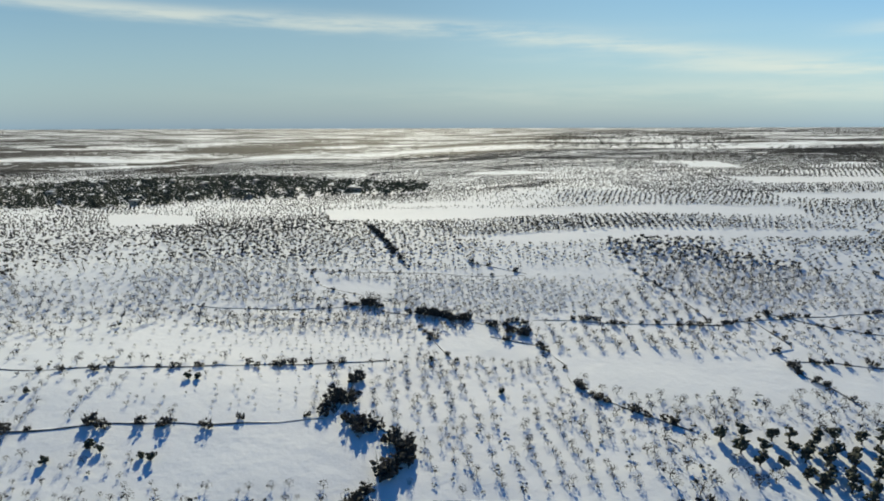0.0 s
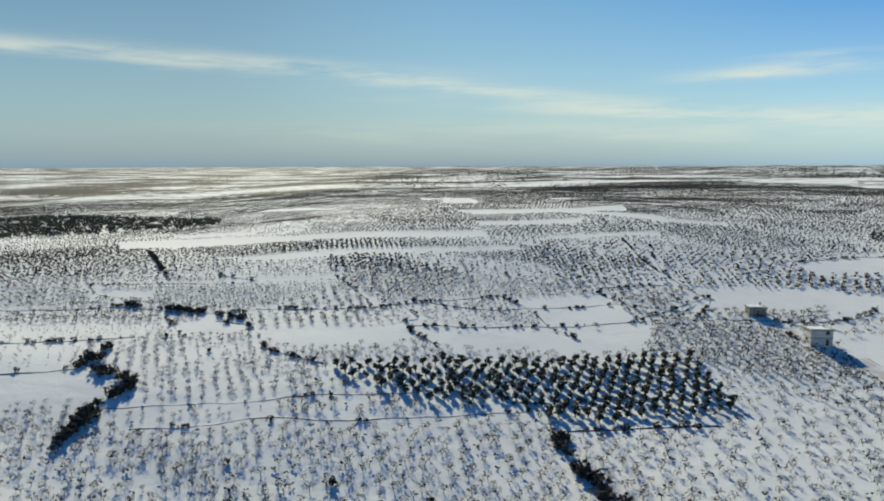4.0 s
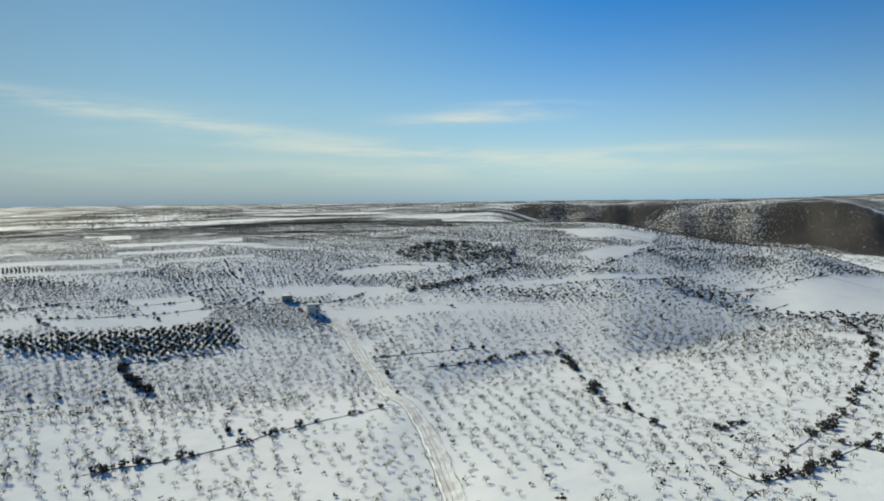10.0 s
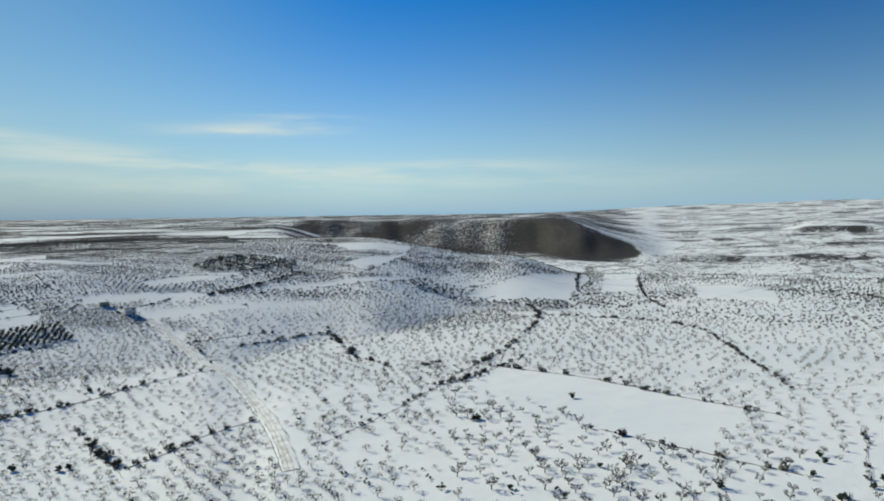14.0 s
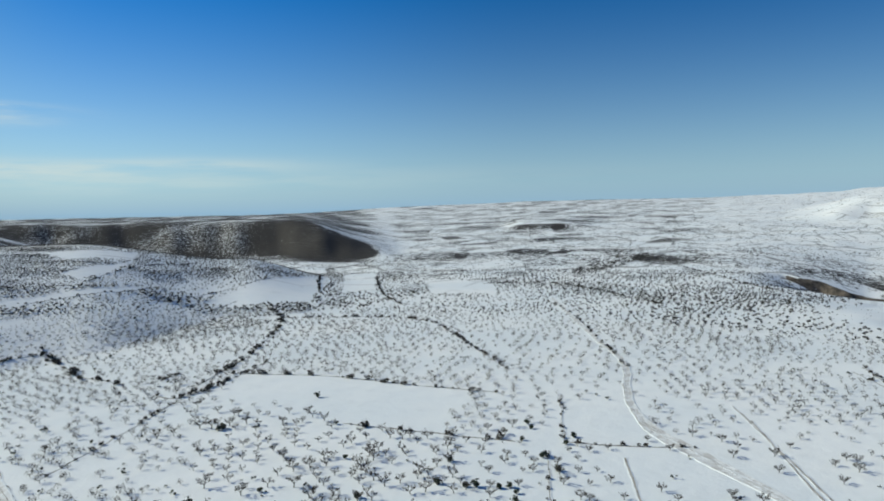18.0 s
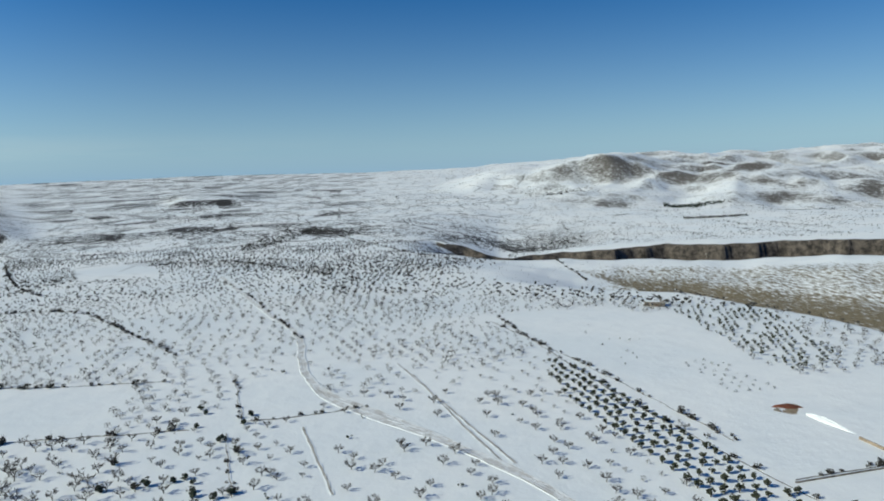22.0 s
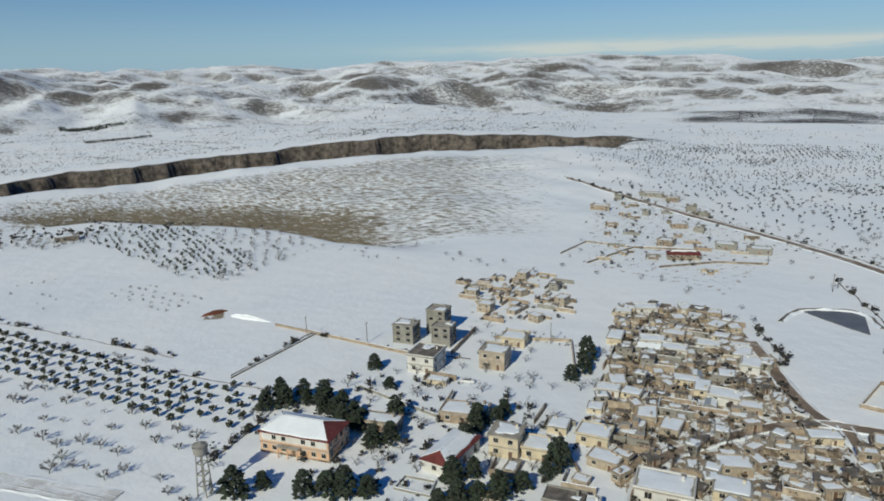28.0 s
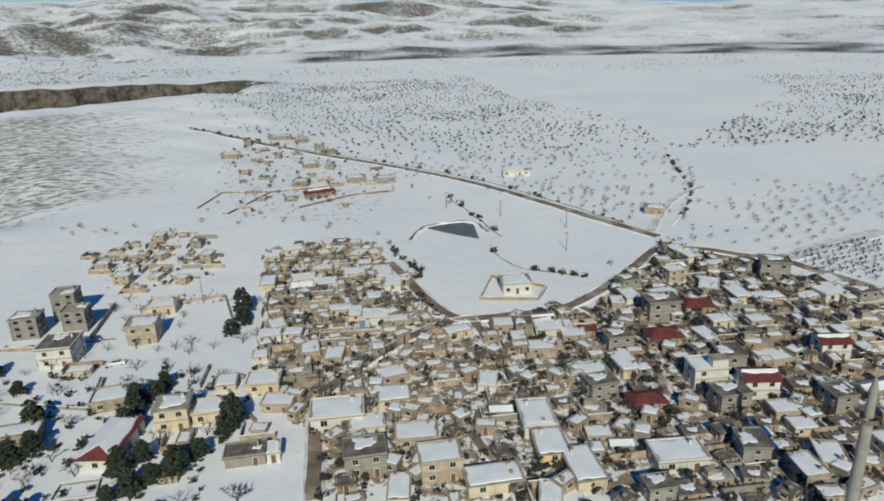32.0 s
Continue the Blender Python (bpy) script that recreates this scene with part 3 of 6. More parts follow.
# muddy roads and their width
ROADS = [
    (((249, -509), (147, -443), (69, -389), (17, -345), (-23, -296), (-56, -256)), 4.5),
    (((44, -227), (32, -204), (18, -178), (1, -183), (-20, -188), (-57, -249)), 3.4),
    (((36.6, -100.6), (41.1, -115.5), (44.3, -128.9), (44.6, -139.8), (37.8, -154.1), (29.3, -167.2), (19.3, -177.5), (12.9, -180.4)), 3.0),
    (((12.1, -180.4), (6.0, -167.9), (2.6, -152.3), (-2.8, -141.7), (-6.3, -130.0), (-11.5, -118.0), (-14.9, -107.8)), 2.6),
    (((7.4, -131.6), (8.8, -122.9), (5.6, -117.2), (1.0, -112.0), (-2.2, -102.7)), 2.0),
    (((-20.4, -189.0), (-30.1, -175.8), (-35.6, -156.5), (-35.1, -140.5)), 2.2),
    (((-53.1, -242.7), (-68.2, -242.6), (-83.2, -233.6), (-95.4, -230.8)), 3.6),
    (((-94.4, -228.0), (-103.6, -215.0), (-113.0, -203.4)), 4.0),
]
# trodden and thawed ground
SOIL = [
    (((97, -243), (56, -253), (31, -201), (18, -178), (-24, -191), (-57, -249), (-81, -225), (-112, -201), (-66, -106), (39, -100), (45, -123), (65, -139), (69, -166)), 0.60),
    (((173, -238), (130, -264), (100, -207), (133, -193)), 0.35),
    (((192, -435), (172, -521), (54, -381), (62, -272), (130, -286)), 0.42),
    (((224, -149), (221, -152), (214, -147), (216, -142)), 0.8),
    (((-55, -249), (-85, -234), (-81, -220), (-53, -220)), 0.85),
]
VILLAGE = ((95, -240), (58, -251), (30, -199), (18, -176), (-24, -188), (-57, -246), (-81, -225), (-112, -201), (-72, -105), (36, -99), (44, -123), (65, -139), (69, -166))
HAMLET = ((192, -435), (168, -509), (69, -367), (69, -294), (124, -290))
UPPER = ((170, -234), (130, -264), (102, -213), (130, -195))
GROVE = ((42, 438), (73, 444), (107, 449), (147, 447), (148, 421), (131, 416), (98, 418), (93, 424), (71, 421), (57, 426))
GROVE_EDGE = ((300, -80), (276, -90), (140, -113), (132, -92), (196, -78), (263, -72))
LOWER = ((67, -100), (78, -121), (76, -141), (62, -156), (47, -140), (41, -113))
GROVE_HILL = ((395, -183), (413, -213), (371, -235), (295, -220), (266, -195), (263, -176), (303, -174))
GROVE_FAR = ((-99, -237), (-138, -255), (-116, -210), (-99, -220))
TOWN_FAR = ((-300, 701), (-232, 738), (-127, 729), (-26, 654), (-18, 605), (-60, 624), (-89, 601), (-134, 597), (-225, 613))
COPSE = ((288, 559), (332, 581), (365, 564), (379, 534), (360, 515), (319, 514), (288, 534))
RIDGE_WOOD = ((30, 1104), (182, 2322), (619, 2535), (315, 1170), (190, 909), (109, 880))


def make_mesh(name, verts, faces, mats, which=None, smooth=False):
    """A mesh from arrays; faces are all triangles or all quads when given as an array."""
    me = bpy.data.meshes.new(name)
    if isinstance(faces, np.ndarray):
        verts, faces = np.asarray(verts, np.float32), np.asarray(faces, np.int32)
        count, sides = faces.shape
        me.vertices.add(len(verts)), me.loops.add(count * sides), me.polygons.add(count)
        me.vertices.foreach_set("co", verts.ravel())
        me.loops.foreach_set("vertex_index", faces.ravel())
        me.polygons.foreach_set("loop_start", np.arange(0, count * sides, sides, dtype=np.int32))
        me.update(calc_edges=True)
    else:
        me.from_pydata([tuple(v) for v in verts], [], faces)
    for m in mats:
        me.materials.append(m)
    if which is not None:
        me.polygons.foreach_set("material_index", np.asarray(which, np.int32))
    me.polygons.foreach_set("use_smooth", np.full(len(me.polygons), smooth))
    me.update()
    return me


# ---- the ground: one sheet out to the horizon ----


def build_ground():
    az = np.concatenate([np.arange(60, -24, -1.0), np.arange(-24, -68, -0.3), np.arange(-68, -88, -0.6), np.arange(-88, -166, -0.3), np.arange(-166, -215, -0.7), np.arange(-215, -300, -5.0)])
    r = np.concatenate([np.linspace(4, 300, 46), np.linspace(306, 760, 76), np.linspace(764, 1010, 76), np.geomspace(1016, 4880, 90)])
    a, d = np.meshgrid(np.radians(az), r, indexing="ij")
    x, y = -np.sin(a) * d, np.cos(a) * d
    z = ground_z(x, y)
    n, m = a.shape
    i, j = np.meshgrid(np.arange(n), np.arange(m - 1), indexing="ij")
    k = (i + 1) % n
    faces = np.stack([i * m + j, i * m + j + 1, k * m + j + 1, k * m + j], -1).reshape(-1, 4)
    verts = np.stack([x, y, z], -1).reshape(-1, 3)
    middle = len(verts)
    me = make_mesh("ground", verts, faces[:, ::-1], [SNOW_GROUND], smooth=True)
    deg, dist = tidy(x, y)
    slope = np.hypot(np.gradient(z, axis=1) / np.gradient(d, axis=1), 0)
    w = ease(-deg, 91, 101) * (1 - ease(-deg, 152, 160))
    edge = nodes(deg, FIELD_EDGE)
    # dry grass on the hillside over the ravine, scrub on far hills and scarps
    lower = edge + 190 * (1 - ease(-deg, 102, 121))
    grass = 0.88 * ease(-deg, 101, 104) * (1 - ease(-deg, 132, 154)) * ease(dist, lower + 8, lower + 30) * (1 - ease(dist, edge + 110, edge + 300))
    grass = np.maximum(grass, 0.66 * ease(-deg, 104, 112) * (1 - ease(-deg, 142, 170)) * ease(dist, edge + 15, edge + 60) * (1 - ease(dist, 700, 780)))
    grass = np.maximum(grass, 0.40 * ease(-deg, 98, 116) * ease(dist, 1000, 1500))
    wob = 12 * np.sin(deg * 0.7) + 4 * np.sin(deg * 2.3 + 1) + 1.5 * np.sin(deg * 5.3)
    rock = w * ease(dist, 770, 785) * (1 - ease(dist, 941 + wob, 952 + wob))
    rock = np.maximum(rock, ease(slope, 0.35, 0.7) * (dist > 740) * (dist < 1000))
    rock = np.maximum(rock, 0.85 * ease(-deg, 147, 151) * (1 - ease(-deg, 159, 164)) * ease(dist, 895 + wob, 915 + wob) * (1 - ease(dist, 938 + wob, 955 + wob)))
    m1 = ease(-deg, 32, 38) * (1 - ease(-deg, 63, 67))
    # scarp scrub, denser past 52 degrees: brown slope plus painted-in shade
    scrub = m1 * (0.64 + 0.07 * ripple(x, y, 75, 3.0) + 0.17 * ease(-deg, 51.5, 54)) * ease(slope, 0.06, 0.14) * (dist > 1080)
    scrub = np.maximum(scrub, 0.55 * ease(-deg, 90, 98) * (1 - ease(-deg, 106, 118)) * ease(dist, 960, 1000) * (1 - ease(dist, 1250, 1700)))
    scrub = np.maximum(scrub, 0.8 * ease(-deg, 73.5, 75) * (1 - ease(-deg, 78, 83)) * ease(dist, 1970, 1990) * (1 - ease(dist, 2060, 2120)))
    scrub = np.maximum(scrub, 0.8 * (ease(slope, 0.42, 0.8) * (dist > 1000)))
    scrub = np.maximum(scrub, ease(-deg, 80, 112) * ease(dist, 1100, 1750) * (0.48 + 0.14 * ripple(x, y, 260, 9.0) + 0.10 * ripple(x, y, 90, 4.0) + 0.34 * ease(slope, 0.06, 0.26)))
    scrub = np.maximum(scrub, (0.5 + 0.14 * ease(dist, 800, 1300) + 0.2 * ripple(x, y, 110, 7.0)) * ease(dist, 600, 900) * (1 - ease(-deg, 60, 70)))
    band = ease(dist, 1230, 1280) * (1 - ease(dist, 1480, 1640)) * ease(-deg, 158, 164)
    scrub = np.maximum(scrub, (0.60 + 0.14 * ripple(x, y, 60, 2.0)) * band)
    scrub = np.maximum(scrub, (0.50 + 0.12 * ripple(x, y, 130, 8.0)) * ease(dist, 640, 1100) * (1 - ease(-deg, 88, 112)) * ease(-deg, 56, 66))
    soil = np.zeros_like(x)
    for polygon, force in SOIL:
        soil = np.maximum(soil, force * inside(x, y, polygon))
    distant = ease(dist, 620, 950) * (1 - ease(-deg, 96, 112)) * (1 - m1 * (dist > 1150))
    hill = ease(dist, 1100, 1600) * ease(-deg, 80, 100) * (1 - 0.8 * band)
    for key, values in (("hill", hill), ("far", distant), ("grass", grass), ("scrub", scrub), ("soil", soil), ("rock", rock)):
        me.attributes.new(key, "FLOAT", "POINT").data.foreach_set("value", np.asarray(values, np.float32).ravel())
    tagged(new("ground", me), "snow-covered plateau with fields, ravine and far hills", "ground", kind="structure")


build_ground()


def part(name, me, parent, label=""):
    """Links a mesh as one part under a thing or under another part."""
    ob = new(name, me)
    ob.parent = parent
    if label:
        tagged(ob, label)
    return ob


def thing(name, m, label, category, group=""):
    """An empty at a thing's base, to hold its parts."""
    ob = new(name)
    ob.matrix_basis = m
    ob.empty_display_size = 0.5
    return tagged(ob, label, category, group)


def along(line, step):
    """The polyline, cut into even steps and rounded a little at its corners."""
    pts = np.array(line, float)
    for _ in range(2):
        if len(pts) > 2:
            q, s = 0.75 * pts[:-1] + 0.25 * pts[1:], 0.25 * pts[:-1] + 0.75 * pts[1:]
            pts = np.vstack([pts[:1], np.stack([q, s], 1).reshape(-1, 2)[1:-1], pts[-1:]])
    d = np.r_[0, np.cumsum(np.hypot(*np.diff(pts, axis=0).T))]
    t = np.linspace(0, d[-1], max(2, int(d[-1] / step) + 1))
    return np.stack([np.interp(t, d, pts[:, 0]), np.interp(t, d, pts[:, 1])], 1)


def sideways(pts):
    way = np.gradient(pts, axis=0)
    way /= np.hypot(*way.T)[:, None] + 1e-9
    return np.stack([-way[:, 1], way[:, 0]], 1)


def strip(name, line, across, mats, which, step=3.0, lift=0.22, wander=0.0, seed=0):
    """A ribbon over the ground: across holds (offset, height) pairs, which the material of each lane."""
    rng = np.random.default_rng(seed)
    pts = along(line, step)
    side = sideways(pts)
    bend = wander * (ripple(pts[:, 0], pts[:, 1], 9, seed) if wander else 0)
    rows = []
    for off, up in across:
        o = off + bend + (0.06 * abs(off) + 0.03) * rng.normal(size=len(pts))
        p = pts + side * np.reshape(o, (-1, 1))
        rows.append(np.column_stack([p, ground_z(p[:, 0], p[:, 1]) + lift + up * (1 + 0.3 * rng.normal(size=len(pts)))]))
    verts, n, m = np.stack(rows, 1).reshape(-1, 3), len(pts), len(across)
    i, j = np.meshgrid(np.arange(n - 1), np.arange(m - 1), indexing="ij")
    faces = np.stack([i * m + j + 1, i * m + j, (i + 1) * m + j, (i + 1) * m + j + 1], -1).reshape(-1, 4)
    return make_mesh(name, verts, faces, mats, np.tile(which, n - 1))


# ---- tracks and roads ----
for line, wide in TRACKS:
    h = wide / 2
    if wide > 2.5:
        lanes = ((-h - 0.6, -0.25), (-h - 0.2, 0.02), (-h, 0.0), (-0.40 * h, -0.02), (-0.30 * h, -0.06), (0.30 * h, -0.02), (0.40 * h, -0.06), (h, 0.0), (h + 0.2, 0.02), (h + 0.6, -0.25))
        which = (2, 1, 0, 1, 0, 1, 0, 2, 2)
    else:
        lanes, which = ((-h, -0.26), (-0.35 * h, -0.1), (0.35 * h, -0.1), (h, -0.26)), (2, 1, 2)
    tagged(new("farm_track", strip("farm_track", line, lanes, [TRACK, RUT, SNOW], which, seed=len(line), wander=0.3)), "snow-covered farm track with two brown wheel ruts", "track", "farm tracks", "structure")
for line, wide in ROADS:
    h = wide / 2
    lanes = ((-h - 1.1, -0.4), (-h - 0.4, 0.12), (-h, 0.0), (-0.2 * h, 0.02), (0.3 * h, 0.02), (h, 0.0), (h + 0.5, 0.14), (h + 1.1, -0.4))
    tagged(new("road", strip("road", line, lanes, [TRACK, MUD, SNOW], (2, 0, 1, 1, 1, 0, 2) if wide < 6 else (2, 1, 0, 0, 0, 1, 2), seed=7 + len(line), wander=0.4)), "thawing village road of brown mud and slush", "road", "village roads", "structure")

# ---- trees ----


class Shape:
    """Triangles gathered piece by piece, each with a material."""

    def __init__(self):
        self.v, self.f, self.m = [], [], []

    def prism(self, a, b, ra, rb, sides=3, mat=0):
        a, b = Vector(a), Vector(b)
        q = (b - a).to_track_quat("Z", "Y")
        base = len(self.v)
        for c, r in ((a, ra), (b, rb)):
            for k in range(sides):
                w = 2 * math.pi * k / sides
                self.v.append(c + q @ Vector((r * math.cos(w), r * math.sin(w), 0)))
        for k in range(sides):
            l = (k + 1) % sides
            self.f += [(base + k, base + l, base + sides + l), (base + k, base + sides + l, base + sides + k)]
            self.m += [mat, mat]

    def blade(self, a, b, wide, mat=1):
        a, b = Vector(a), Vector(b)
        s = (b - a).cross(Vector((random.gauss(0, 1), random.gauss(0, 1), random.gauss(0, 1)))).normalized() * wide
        base = len(self.v)
        self.v += [a - s, a + s, b]
        self.f.append((base, base + 1, base + 2))
        self.m.append(mat)

    def clump(self, c, r, mat=1, flat=0.75):
        """An uneven eight-sided tuft of leaves."""
        base = len(self.v)
        for d in ((1, 0, 0), (0, 1, 0), (-1, 0, 0), (0, -1, 0), (0, 0, flat), (0, 0, -flat)):
            self.v.append(Vector(c) + Vector(d) * r * random.uniform(0.65, 1.3) + Vector((random.gauss(0, 0.14), random.gauss(0, 0.14), random.gauss(0, 0.1))) * r)
        for k in range(4):
            l = (k + 1) % 4
            self.f += [(base + k, base + l, base + 4), (base + l, base + k, base + 5)]
            self.m += [mat, mat]

    def arrays(self):
        return np.array([tuple(v) for v in self.v], np.float32), np.array(self.f, np.int32), np.array(self.m, np.int32)

    def mesh(self, name, mats, only=None):
        v, f, m = self.arrays()
        if only is not None:
            f = f[m == only]
            used = np.unique(f)
            f, v, m = np.searchsorted(used, f).astype(np.int32), v[used], np.zeros(len(f), np.int32)
        return make_mesh(name, v, f, mats, m)


def bare_tree(seed, limbs=6, forks=5, twigs=5, wide=0.055, tall=4.2, thin=False):
    """An almond tree in winter: a short leaning trunk, spreading limbs and a haze of twigs."""
    random.seed(seed)
    s = Shape()
    top = Vector((random.uniform(-0.2, 0.2), random.uniform(-0.2, 0.2), tall * random.uniform(0.15, 0.24)))
    s.prism((0, 0, -0.3), top, 0.17, 0.13, 3 if thin else 5)
    for k in range(limbs):
        w = 2 * math.pi * (k + random.uniform(-0.3, 0.3)) / limbs
        out, up = tall * random.uniform(0.2, 0.42), tall * random.uniform(0.22, 0.5)
        tip = top + Vector((math.cos(w) * out, math.sin(w) * out, up))
        s.blade(top, tip, 0.12, 0) if thin else s.prism(top, tip, 0.06, 0.025, 3)
        for _ in range(forks):
            a = top.lerp(tip, random.uniform(0.45, 1.0))
            way = Vector((math.cos(w) + random.gauss(0, 0.7), math.sin(w) + random.gauss(0, 0.7), random.uniform(0.1, 1.0))).normalized()
            b = a + way * tall * random.uniform(0.12, 0.22)
            s.blade(a, b, wide * 1.3)
            for _ in range(twigs):
                c = a.lerp(b, random.uniform(0.25, 1.0))
                turn = (way + Vector((random.gauss(0, 0.7), random.gauss(0, 0.7), random.gauss(0.1, 0.6)))).normalized()
                s.blade(c, c + turn * tall * random.uniform(0.10, 0.2), wide)
    return s


def far_tree(seed):
    """A small far tree: a trunk, bare limbs and a loose crown of twig masses."""
    random.seed(seed)
    s = Shape()
    s.blade((0, 0, -0.3), (0, 0, 1.6), 0.16, 0)
    for k in range(2):
        w = 3.14 * k + random.uniform(-0.8, 0.8)
        c = Vector((math.cos(w) * random.uniform(0.4, 1.1), math.sin(w) * random.uniform(0.4, 1.1), random.uniform(1.3, 2.2)))
        s.clump(c, random.uniform(0.6, 1.15), 2, 0.7)
    for k in range(4):
        w = random.uniform(0, 6.3)
        s.blade((0, 0, 0.9), (math.cos(w) * 1.9, math.sin(w) * 1.9, random.uniform(1.6, 3.1)), 0.11)
    return s


def faint_tree(seed):
    """A tree too far off for its limbs: one ragged twig mass on a stem."""
    random.seed(seed)
    s = Shape()
    s.blade((0, 0, -0.3), (0.2, 0, 1.8), 0.3, 0)
    s.clump((random.uniform(-0.3, 0.3), random.uniform(-0.3, 0.3), 1.6), random.uniform(0.75, 1.15), 2, 0.8)
    for k in range(2):
        w = random.uniform(0, 6.3)
        s.blade((0, 0, 0.9), (math.cos(w) * 1.8, math.sin(w) * 1.8, random.uniform(1.6, 2.8)), 0.16)
    return s


def dome_tree(seed, twigs=60, wide=0.06, masses=2, tall=2.9):
    """A pruned fruit tree in winter: short trunk, forked limbs and a rounded crown of fine twigs."""
    random.seed(seed)
    s = Shape()
    s.prism((0, 0, -0.3), (0.08, 0, 0.8), 0.14, 0.11, 3)
    reach = tall * random.uniform(0.52, 0.66)
    for k in range(5):
        w = 1.26 * k + random.uniform(-0.4, 0.4)
        s.blade((0.08, 0, 0.7), (math.cos(w) * reach * 0.7, math.sin(w) * reach * 0.8, tall * random.uniform(0.6, 0.9)), 0.07, 0)
    for k in range(twigs):
        w, h = random.uniform(0, 6.3), random.random()
        d = math.sqrt(random.random()) * reach * (1 - 0.45 * h * h)
        a = Vector((math.cos(w) * d, math.sin(w) * d, tall * (0.27 + 0.6 * h)))
        way = Vector((math.cos(w) * 0.8 + random.gauss(0, 0.6), math.sin(w) * 0.8 + random.gauss(0, 0.6), 0.5 + random.gauss(0, 0.4))).normalized()
        s.blade(a, a + way * random.uniform(0.3, 0.6), wide)
    for k in range(masses):
        w, d = random.uniform(0, 6.3), random.uniform(0.2, 0.7) * reach
        s.clump((math.cos(w) * d, math.sin(w) * d, tall * random.uniform(0.42, 0.7)), random.uniform(0.3, 0.5), 2, 0.6)
    return s


def leafy_tree(seed, tall=3.6, wide=1.6, tufts=34, bare=0.8):
    """An olive or holm oak: short trunk, limbs, and an uneven crown of many tufts with gaps."""
    random.seed(seed)
    s = Shape()
    top = Vector((0, 0, bare))
    s.prism((0, 0, -0.3), top, 0.19, 0.14, 5)
    for k in range(5):
        w = 2 * math.pi * (k + random.random() * 0.5) / 5
        s.prism(top, (math.cos(w) * wide * 0.55, math.sin(w) * wide * 0.55, bare + (tall - bare) * random.uniform(0.4, 0.7)), 0.09, 0.03, 3)
    lobes = [Vector((random.uniform(-0.5, 0.5) * wide, random.uniform(-0.5, 0.5) * wide, bare + (tall - bare) * random.uniform(0.3, 0.72))) for _ in range(5)]
    for k in range(tufts):
        c = lobes[k % 5]
        d = Vector((random.gauss(0, 1), random.gauss(0, 1), random.gauss(0, 0.8))).normalized() * wide * random.uniform(0.25, 0.55)
        s.clump(c + d, wide * random.uniform(0.2, 0.36))
    return s


def conifer(seed, tall=9.0, wide=2.0, tufts=70, taper=1.0):
    """A pine or cypress: straight trunk and drooping tiers of tufts."""
    random.seed(seed)
    s = Shape()
    s.prism((0, 0, -0.3), (0, 0, tall * 0.92), 0.2, 0.03, 5)
    for k in range(tufts):
        h = random.uniform(0.1, 1.0) ** 0.9
        reach = wide * (1 - h) ** taper * random.uniform(0.45, 1.1) + 0.12
        w = random.uniform(0, 2 * math.pi)
        tip = Vector((math.cos(w) * reach, math.sin(w) * reach, tall * h))
        if k % 3 == 0:
            s.prism((0, 0, tall * h), tip, 0.04, 0.015, 3)
        s.clump(tip, wide * random.uniform(0.17, 0.32) * (1.15 - 0.5 * h), 1, 0.6)
    return s


def bush(seed, tall=1.7, wide=1.3, tufts=12, shoots=10, fine=1.0):
    """A bramble or shrub, ragged at the edge, with bare shoots."""
    random.seed(seed)
    s = Shape()
    for k in range(tufts):
        w, d = random.uniform(0, 6.3), wide * random.random() ** 0.6
        s.clump((math.cos(w) * d * 0.8, math.sin(w) * d * 0.8, tall * random.uniform(0.12, 0.7)), fine * wide * random.uniform(0.22, 0.42), 1)
    for k in range(shoots):
        w, d = random.uniform(0, 6.3), wide * random.uniform(0.3, 1.1)
        s.blade((math.cos(w) * d * 0.5, math.sin(w) * d * 0.5, 0.2), (math.cos(w) * d, math.sin(w) * d, tall * random.uniform(0.7, 1.3)), 0.05, 0)
    return s


def scatter(name, shapes, places, mats):
    """One joined mesh of many plants: places holds x, y, turn, size rows."""
    vs, fs, ms, base = [], [], [], 0
    places = np.asarray(places, float)
    zs = ground_z(places[:, 0], places[:, 1])
    pick = np.random.default_rng(len(places)).integers(0, len(shapes), len(places))
    for k, shape in enumerate(shapes):
        v, f, m = shape.arrays()
        own = np.nonzero(pick == k)[0]
        if not len(own):
            continue
        c, s, size = np.cos(places[own, 2])[:, None], np.sin(places[own, 2])[:, None], places[own, 3][:, None]
        x = (v[None, :, 0] * c - v[None, :, 1] * s) * size + places[own, 0][:, None]
        y = (v[None, :, 0] * s + v[None, :, 1] * c) * size + places[own, 1][:, None]
        z = v[None, :, 2] * size + zs[own][:, None]
        vs.append(np.stack([x, y, z], -1).reshape(-1, 3))
        fs.append((f[None] + (base + np.arange(len(own)) * len(v))[:, None, None]).reshape(-1, 3))
        ms.append(np.tile(m, len(own)))
        base += len(own) * len(v)
    return make_mesh(name, np.concatenate(vs), np.concatenate(fs), mats, np.concatenate(ms))


# tree size and spacing by azimuth and slope distance, fitted to the camera's view
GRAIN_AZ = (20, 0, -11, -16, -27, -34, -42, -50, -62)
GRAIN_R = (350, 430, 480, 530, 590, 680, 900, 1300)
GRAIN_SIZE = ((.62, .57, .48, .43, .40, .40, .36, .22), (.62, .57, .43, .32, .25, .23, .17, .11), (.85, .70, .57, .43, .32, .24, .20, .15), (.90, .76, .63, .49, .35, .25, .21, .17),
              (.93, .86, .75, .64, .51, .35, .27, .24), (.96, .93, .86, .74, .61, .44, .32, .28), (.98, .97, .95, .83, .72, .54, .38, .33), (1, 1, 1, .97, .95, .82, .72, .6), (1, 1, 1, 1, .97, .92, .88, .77))
